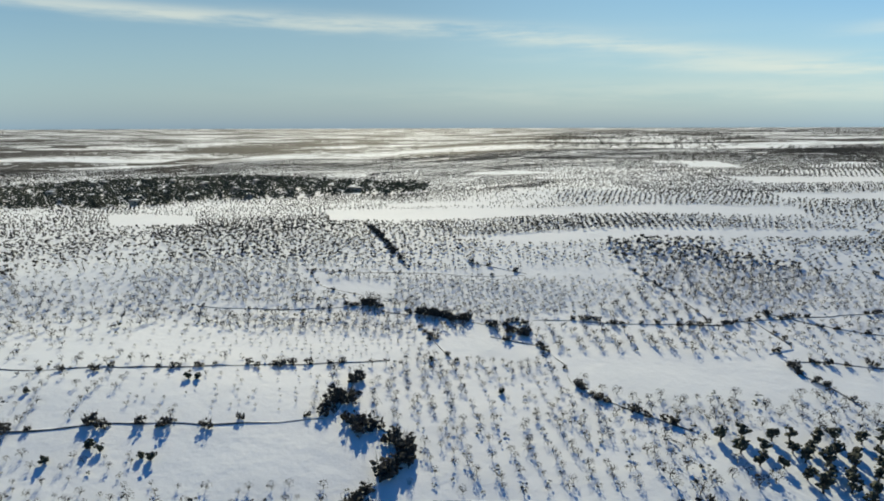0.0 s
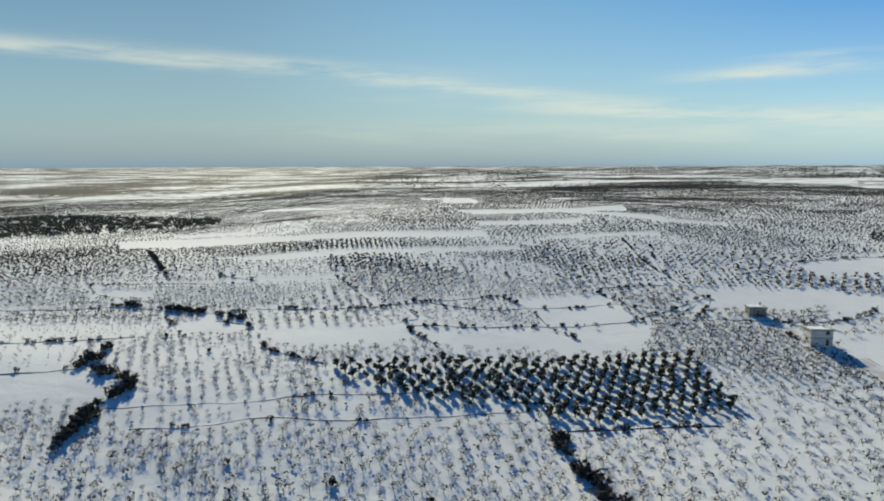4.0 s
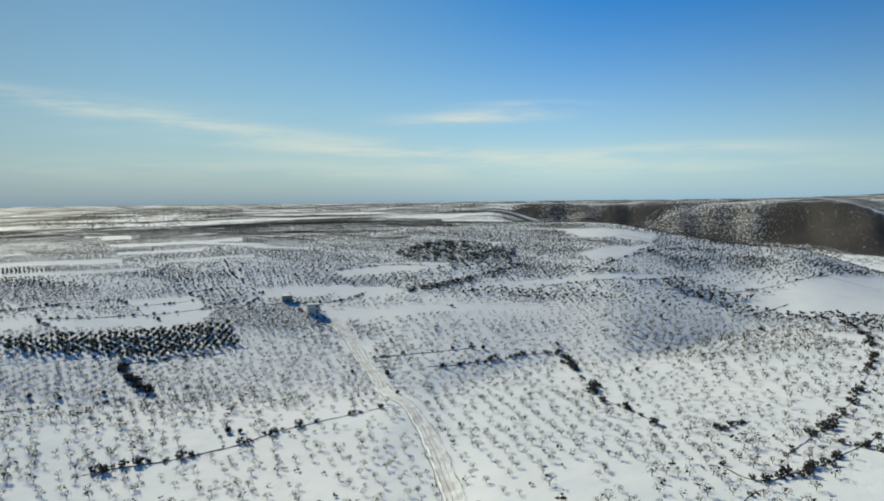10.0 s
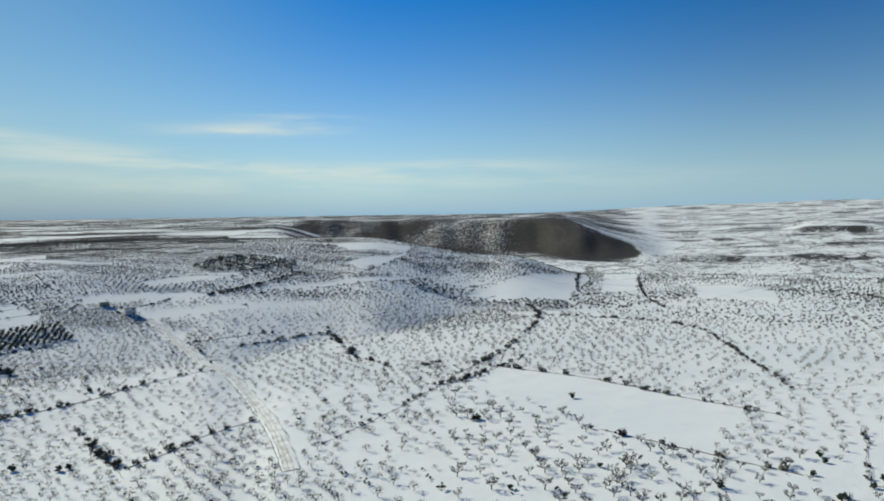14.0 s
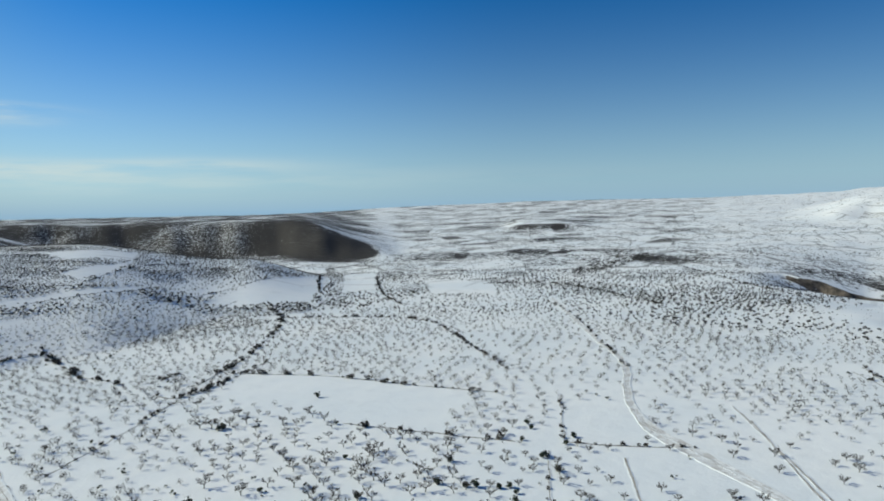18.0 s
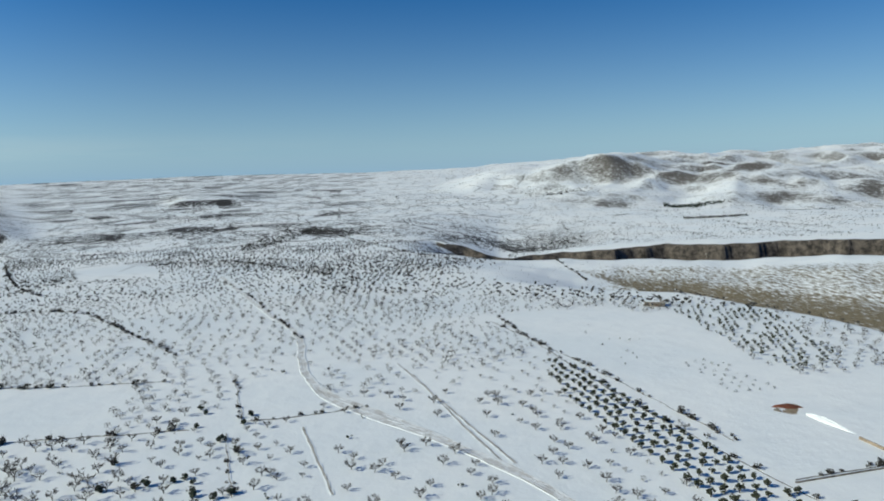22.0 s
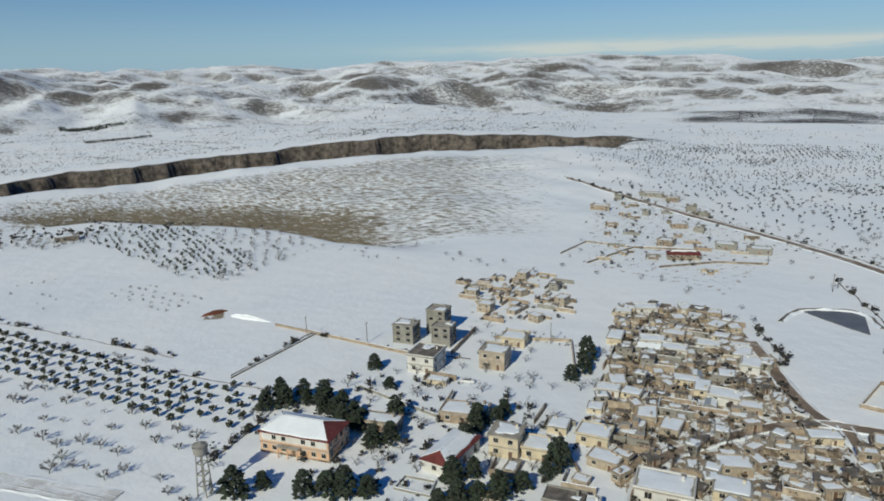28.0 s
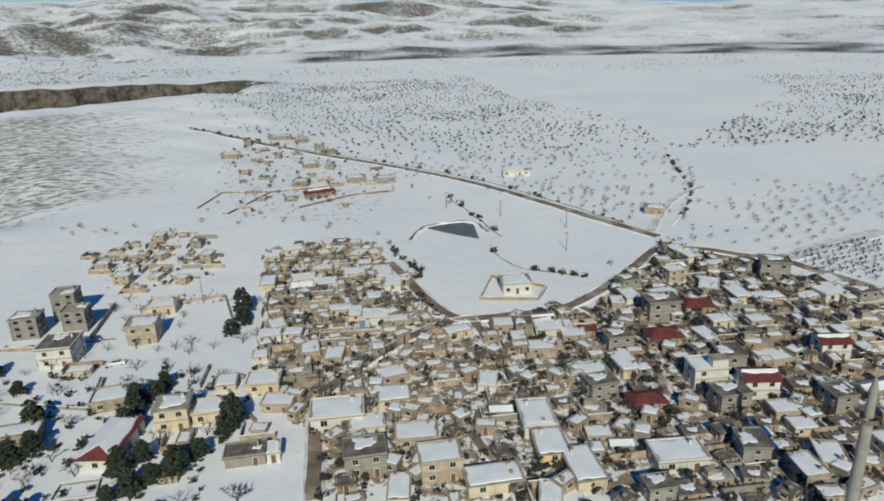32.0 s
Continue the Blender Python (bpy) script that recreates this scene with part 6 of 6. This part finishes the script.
for x, y, facing, kind, size in ((-45.6, -147.2, 190, 6, 0.95), (-7.6, -117.8, 280, 16, 1.0), (-18.3, -148.0, 195, 15, 0.9), (-53.6, -187.7, 185, 12, 1.0), (-39.9, -167.5, 190, 12, 1.05), (-55.7, -142.5, 185, 13, 0.95),
                                 (-29.7, -135.5, 195, 12, 0.9), (-79.6, -161.5, 185, 13, 0.95), (-5.0, -127.5, 280, 14, 1.1), (-13.5, -111.0, 285, 4, 1.0), (38.6, -126.9, 193, 14, 1.15), (27.2, -135.0, 192, 10, 0.95), (28.9, -110.6, 195, 3, 1.0),
                                 (3.6, -106.8, 195, 4, 1.0), (-32.1, -115.4, 190, 14, 1.0), (-84.7, -215.8, 170, 3, 1.1), (-42.4, -183.5, 190, 3, 1.1), (14.0, -110.0, 195, 2, 0.95), (20.0, -120.0, 190, 0, 1.0)):
    village_house(x, y, facing, kind, size)
    taken.append((x, y))
settle(VILLAGE, 6.4, 5.6, 0.22, 401, 0.92)
settle(((118, -146), (62, -146), (60, -130), (70, -134), (92, -140), (112, -136)), 11.5, 11.0, 0.2, 404, 0.75, 0.0)
settle(LOWER, 9.4, 8.4, 0.25, 405, 0.6, 0.3)
settle(UPPER, 9.0, 8.5, 0.1, 402, 0.7, 0.0, (9, 5, 1, 2, 7, 0, 3, 9, 5), 0.85)
settle(HAMLET, 15.0, 15.0, 0.3, 403, 0.42, 0.0, (5, 9, 1, 9, 3, 5, 9))

for k, (line, tall, mat, label) in enumerate((
        (((172, -153), (150, -155), (128, -157)), 1.1, "sand", "long low sandstone wall beside a snow field"), (((116, -184), (93, -195), (80, -171)), 1.0, "beige", "beige wall round a snow-filled yard"),
        (((97, -127), (103, -142)), 1.0, "rubble", "dark garden wall across the snow"), (((76, -139), (78, -149)), 1.3, "rubble", "tall rubble wall behind the gardens"),
        (((87, -97), (88, -102), (81, -104), (79, -99), (87, -97)), 0.6, "grey", "low concrete foundation filled with snow"), (((72, -143), (65, -133), (57, -125)), 0.9, "sand", "sandstone wall along a village lane"),
        (((165, -113), (171, -153)), 0.55, "rubble", "low dark rubble wall across the open snow"),
        (((120, -164), (126, -187)), 1.4, "rubble", "dark rubble wall beside the unfinished blocks"), (((128, -130), (98, -128)), 0.9, "grey", "low grey wall behind the school"),
        (((98, -128), (103, -141)), 1.5, "rubble", "dark garden wall on the snow"), (((7, -213), (-11, -204), (-8, -194), (10, -194), (7, -213)), 1.2, "sand", "sandstone yard wall round the white farmhouse"),
        (((190, -151), (172, -153)), 0.9, "sand", "sandstone field wall"), (((131, -290), (124, -330), (96, -340)), 1.0, "rubble", "ruined rubble wall on the slope"), (((100, -300), (80, -322), (60, -330)), 0.9, "rubble", "rubble wall round farm yards"),
        (((150, -300), (150, -330), (124, -330)), 0.9, "rubble", "old rubble wall of an empty yard"))):
    wall_line(line, tall, 0.2, PLASTER[mat], label, k)


def tower(m):
    """The village water tower: stilts, braces, a round tank and its cap."""
    ob = thing("water_tower", m, "grey concrete water tower on stilts with a round tank", "tower")
    for sx, sy in ((-1, -1), (1, -1), (1, 1), (-1, 1)):
        s = Shape()
        s.prism((sx * 1.5, sy * 1.5, -0.5), (sx * 1.0, sy * 1.0, 13.2), 0.22, 0.18, 6)
        part("leg", s.mesh("leg", [PLASTER["grey"]]), ob)
    for k, z in enumerate((3.2, 6.6, 10.0)):
        r = 1.5 - 0.5 * z / 13.2
        part("brace", solid("brace", [box(2 * r + 0.3, 0.22, 0.3, z, 0, s * r) for s in (-1, 1)] + [box(0.22, 2 * r + 0.3, 0.3, z, s * r) for s in (-1, 1)], [PLASTER["grey"]]), ob)
    s = Shape()
    for z0, z1, r0, r1 in ((12.6, 13.4, 1.2, 2.0), (13.4, 15.4, 2.0, 2.1), (15.4, 15.7, 2.35, 2.3), (15.7, 16.5, 2.0, 0.2)):
        s.prism((0, 0, z0), (0, 0, z1), r0, r1, 18)
    part("tank", s.mesh("tank", [PLASTER["grey"]]), ob)
    return ob


tower(at(119.5, -72.5, 20) @ Matrix.Scale(0.75, 4))


def minaret(m, tall):
    ob = thing("minaret", m, "slender grey stone minaret with a balcony", "minaret")
    for name, z0, z1, r0, r1, mat in (("base", -0.4, 5.0, 1.5, 1.3, "rubble"), ("shaft", 5.0, tall * 0.72, 0.95, 0.85, "grey"), ("balcony", tall * 0.72, tall * 0.76, 0.9, 1.45, "rubble"), ("upper_shaft", tall * 0.76, tall * 0.9, 0.7, 0.6, "grey"), ("spire", tall * 0.9, tall, 0.75, 0.04, "grey")):
        s = Shape()
        s.prism((0, 0, z0), (0, 0, z1), r0, r1, 14)
        part(name, s.mesh(name, [PLASTER[mat]]), ob)
    return ob


minaret(at(-55, -96.5), 31.0)

# ---- pond, cutting and snow heap ----


def patch(name, ring, mat, lift, label, category, thick=0.3, kind="structure"):
    """A raised sheet over the ground inside a ring of points."""
    n = len(ring)
    z = [height(x, y) for x, y in ring]
    verts = [(x, y, h + lift) for (x, y), h in zip(ring, z)] + [(x, y, h - thick) for (x, y), h in zip(ring, z)]
    faces = [tuple(range(n))[::-1], tuple(range(n, 2 * n))] + [(i, (i + 1) % n, n + (i + 1) % n, n + i) for i in range(n)]
    return tagged(new(name, make_mesh(name, verts, faces, [mat])), label, category, kind=kind)


patch("reservoir_liner", ((37, -269), (26, -275), (17, -277), (13, -254), (19, -257), (27, -262)), LINER, 0.35, "dark grey lined bank of a half-frozen reservoir", "reservoir")
strip_line = ((40, -252), (38, -270), (17, -279), (10, -262))
tagged(new("reservoir_bank", strip("reservoir_bank", strip_line, ((-1.6, -0.3), (-0.6, 0.6), (0.3, 0.65), (1.2, -0.3)), [SNOW, RUBBLE], (0, 1, 1))), "low earth bank round the reservoir", "bank", kind="structure")


def mound(name, x, y, w, d, h, turn, mat, label, seed):
    rng = np.random.default_rng(seed)
    n, rings = 22, 6
    verts = []
    for k in range(rings):
        f = k / (rings - 1)
        for i in range(n):
            a = 2 * math.pi * i / n
            q = (1 - f) * (1 + 0.18 * math.sin(3 * a + seed) + 0.09 * rng.normal())
            px, py = math.cos(a) * w * q, math.sin(a) * d * q
            verts.append((px, py, h * (math.sin(f * math.pi / 2) ** 1.2) * (1 + 0.12 * rng.normal()) - 0.3 * (k == 0)))
    faces = [(k * n + i, k * n + (i + 1) % n, (k + 1) * n + (i + 1) % n, (k + 1) * n + i) for k in range(rings - 1) for i in range(n)]
    ob = new(name, make_mesh(name, verts, faces, [mat]))
    ob.matrix_basis = at(x, y, turn)
    return tagged(ob, label, "mound")


mound("soil_heap", 220.5, -147, 5.6, 1.3, 1.3, 75, REDSOIL, "heap of freshly dug red soil", 3)
mound("soil_heap", 218, -141.5, 1.7, 0.9, 0.9, 20, RUBBLE, "small dark heap of rubble beside the cutting", 5)
mound("snow_bank", 205, -150.6, 11.0, 1.5, 1.3, 10, SNOW, "long low bank of piled white snow", 4)

# ---- pines, cypresses and garden trees about the school ----
PINES = ((137, -110), (133, -114), (128, -116), (123, -118), (118, -117), (103, -108), (115, -110), (111, -111), (120, -134), (133, -142), (84, -120), (86, -127), (84, -134), (85, -139), (62, -119), (61, -123), (70, -104), (73, -101), (68, -109),
         (94, -89), (97, -87), (111, -81), (113, -75), (82, -183), (79, -175), (80, -168), (107, -121), (66, -106), (76, -98), (140, -106), (100, -111), (126, -113), (131, -119), (121, -113), (136, -116), (141, -112), (113, -115), (88, -131), (78, -106), (75, -110), (64, -112), (90, -92), (101, -84))
kinds = []
for k in range(4):
    s = conifer(600 + k, 5.4 + k * 0.7, 2.7, 170, 0.42)
    kinds.append((s.mesh("trunk", [BARK], 0), s.mesh("crown", [PINE], 1)))
for k, (x, y) in enumerate(PINES):
    size = random.Random(k).uniform(0.6, 1.15)
    ob = thing("pine_tree", Matrix.LocRotScale((x, y, height(x, y)), Euler((0, 0, k)), (size,) * 3), "dark green pine beside village buildings in snow", "tree", "village pines")
    part("trunk", kinds[k % 4][0], ob), part("crown", kinds[k % 4][1], ob)
s = conifer(620, 8.5, 1.0, 110, 0.6)
trunk, crown = s.mesh("trunk", [BARK], 0), s.mesh("crown", [PINE], 1)
for x, y, size in ((73, -129, 1.0), (103, -109, 0.8), (88, -146, 0.5), (118, -73, 0.5)):
    ob = thing("cypress", Matrix.LocRotScale((x, y, height(x, y)), None, (size,) * 3), "tall narrow dark cypress in a snowy garden", "tree", "village cypresses")
    part("trunk", trunk, ob), part("crown", crown, ob)
rng = np.random.default_rng(77)
garden = rows_in(((150, -100), (130, -135), (140, -150), (120, -200), (60, -140), (20, -120), (-60, -110), (-80, -190), (-30, -190), (20, -180), (70, -240), (90, -230), (60, -95)), 6.4, 6.4, 0.5, 78, 0.3)
garden = garden[rng.random(len(garden)) < 0.55]
gap = np.array([min(math.hypot(x - o.matrix_basis.translation.x, y - o.matrix_basis.translation.y) for o in scene.objects if o.parent is None and o.get("category") in ("house", "school", "building", "barn")) for x, y in garden])
kinds = []
for k in range(4):
    s = bare_tree(650 + k, 6, 4, 5, 0.04, 4.4)
    kinds.append((s.mesh("trunk", [BARK], 0), s.mesh("crown", [TWIGS], 1)))
for k, (x, y) in enumerate(garden[gap > 4.0][:290]):
    size = rng.uniform(0.5, 1.1)
    ob = thing("garden_tree", Matrix.LocRotScale((x, y, height(x, y)), Euler((0, 0, k)), (size,) * 3), "bare garden tree between the village houses", "tree", "garden trees")
    part("trunk", kinds[k % 4][0], ob), part("crown", kinds[k % 4][1], ob)

def near_house(x, y, least):
    return any(math.hypot(x - a, y - b) < least for a, b in taken + settled)


# low sheds and lean-tos squeezed between the houses
rng = random.Random(140)
sheds = [house(at(0, -160, 0), "garden_shed", 3.4, 2.6, 1, "rubble", "low rubble garden shed with a bare flat roof", "shed", "garden sheds", cover=0.0, seed=141, floor=2.0, every=3.4),
         house(at(6, -166, 20), "garden_shed", 4.0, 2.4, 1, "sand", "low sandstone lean-to under snow", "shed", "garden sheds", cover=0.98, seed=142, floor=2.1, every=4.0),
         house(at(-10, -163, 60), "garden_shed", 3.0, 3.0, 1, "grey", "small concrete block shed under snow", "shed", "garden sheds", cover=0.97, seed=144, floor=2.2, every=3.0)]
spots = rows_in(VILLAGE, 6.2, 6.2, 0.6, 145, 0.35)
count = 0
for x, y in spots:
    if count < 170 and rng.random() < 0.7 and not near_house(x, y, 3.9):
        copy_thing(sheds[count % 3], at(x, y, rng.uniform(0, 360)))
        count += 1

# thickets and dry shrubs in the yards
rows = np.concatenate([rows_in(VILLAGE, 3.4, 3.4, 0.9, 150, 0.4), rows_in(UPPER, 6.0, 6.0, 0.2, 151, 0.4),
                       rows_in(((150, -100), (128, -150), (60, -146), (58, -96), (100, -88)), 4.6, 4.6, 0.3, 152, 0.4), rows_in(HAMLET, 11.0, 11.0, 0.3, 153, 0.4)])
dice = np.random.default_rng(154)
rows = rows[dice.random(len(rows)) < 0.8]
rows = np.array([p for p in rows if not near_house(p[0], p[1], 3.0)])
rows = np.column_stack([rows, dice.uniform(0, 6.3, len(rows)), dice.uniform(0.35, 1.25, len(rows)) * np.where(rows[:, 0] < 0, 1.35, 1.0)])
tagged(new("yard_thickets", scatter("yard_thickets", [bush(160 + k, 2.0, 1.2, 9, 14) for k in range(6)], rows, [BARK, BUSH])), "dark bushes and dry weeds in the village yards", "shrubs", kind="stuff")

# saplings dotted over the white field below the ravine
sapling = bush(170, 1.5, 0.8, 6, 5).mesh("sapling", [BARK, PINE])
spots = list(rows_in(((281, -137), (288, -154), (239, -157), (238, -136)), 5.2, 5.6, 0.15, 171, 0.12)) + [p for p in rows_in(((366, -108), (363, -137), (281, -137), (276, -111)), 13.0, 13.0, 0.4, 172, 0.35)]
spots += list(rows_in(((119, -194), (90, -199), (88, -191), (115, -186)), 3.4, 3.4, 0.2, 173, 0.2))
for k, (x, y) in enumerate(spots[:150]):
    ob = new("sapling", sapling)
    size = rng.uniform(0.5, 1.1)
    ob.matrix_basis = Matrix.LocRotScale((x, y, height(x, y)), Euler((0, 0, k)), (size,) * 3)
    tagged(ob, "small dark evergreen sapling in an open snow field", "sapling", "field saplings")

# ---- far hamlets ----
FAR_HOUSE = (solid("wall_body", [box(5.0, 4.0, 3.2, -0.5)], [PLASTER["grey"]]), solid("roof_slab", [box(5.4, 4.4, 0.3, 2.7)], [CONCRETE]), snow_sheet(5.0, 4.0, 3, 0.9))


def far_house(x, y, turn, size):
    ob = thing("distant_house", Matrix.LocRotScale((x, y, height(x, y)), Euler((0, 0, turn)), (size,) * 3), "small distant flat-roofed house among dark trees", "house", "far town")
    part("wall_body", FAR_HOUSE[0], ob), part("roof_slab", FAR_HOUSE[1], ob)
    part("snow_cover", FAR_HOUSE[2], ob).location.z = 3.0
    part("window", WINDOW, ob).location = (0, -2.03, 0.9)


rng = random.Random(91)
for polygon, gap, keep in ((TOWN_FAR, 20.0, 0.5), (COPSE, 10.0, 0.3)):
    for x, y in rows_in(polygon, gap, gap, 0.4, 92, 0.3):
        if rng.random() < keep:
            far_house(x, y, rng.uniform(0, 3), rng.uniform(0.45, 0.8))

# ---- poles and parked cars ----
POLE = material("weathered_pole_wood", (0.16, 0.13, 0.10), 0.85, vary=0.25, scale=1.0, fine=6.0, bump=0.3)
PAINTS = [material("car_paint_" + word, tone, 0.35, vary=0.05, scale=0.5, fine=4.0, bump=0.0) for word, tone in (("white", (0.7, 0.7, 0.7)), ("dark", (0.04, 0.045, 0.06)), ("silver", (0.4, 0.41, 0.43)), ("blue", (0.06, 0.12, 0.28)))]
RUBBER = material("tyre_rubber", (0.03, 0.03, 0.03), 0.8, vary=0.2, scale=2.0, fine=9.0, bump=0.2)


def utility_pole(x, y, turn, tall=7.5):
    ob = thing("utility_pole", at(x, y, turn), "thin wooden power pole standing in the snow", "pole", "utility poles")
    s = Shape()
    s.prism((0, 0, -0.5), (0, 0, tall), 0.15, 0.10, 7)
    part("shaft", s.mesh("shaft", [POLE]), ob)
    part("crossarm", solid("crossarm", [box(1.8, 0.12, 0.14, tall - 0.6)], [POLE]), ob)
    for k in (-0.75, 0.0, 0.75):
        s = Shape()
        s.prism((k, 0, tall - 0.46), (k, 0, tall - 0.25), 0.06, 0.04, 6)
        part("insulator", s.mesh("insulator", [FRAME]), ob)


def car(x, y, turn, paint):
    """A parked car: body with wheel line, glasshouse and four wheels."""
    ob = thing("parked_car", at(x, y, turn), "parked car on a slushy village road", "car", "parked cars")
    part("body", solid("body", [box(4.2, 1.7, 0.5, 0.3), box(4.0, 1.62, 0.22, 0.8, taper=0.95)], [PAINTS[paint]]), ob)
    part("cabin", solid("cabin", [box(2.2, 1.5, 0.45, 1.0, -0.15, taper=0.8)], [GLASS]), ob)
    part("roof_panel", solid("roof_panel", [box(1.75, 1.2, 0.06, 1.45, -0.15)], [PAINTS[paint]]), ob)
    for sx in (-1.3, 1.3):
        for sy in (-0.78, 0.78):
            s = Shape()
            s.prism((sx, sy - 0.1, 0.32), (sx, sy + 0.1, 0.32), 0.32, 0.32, 10)
            wheel = part("wheel", s.mesh("wheel", [RUBBER]), ob)
            s = Shape()
            s.prism((sx, sy - 0.115, 0.32), (sx, sy + 0.115, 0.32), 0.19, 0.19, 8)
            part("rim", s.mesh("rim", [PAINTS[2]]), wheel, "grey metal wheel rim")


for k, (x, y) in enumerate(((30, -300), (5, -285), (-22, -268), (60, -330), (95, -362), (134, -405), (150, -157), (172, -150), (98, -190), (-20, -240))):
    utility_pole(x, y, 20 + 13 * k)
for k, (x, y, turn) in enumerate(((22, -181, 160), (-8, -185, 10), (36, -158, 140), (-40, -215, 60), (104, -150, 200), (46, -140, 100), (-12, -190, 20))):
    car(x, y, turn, k % 4)
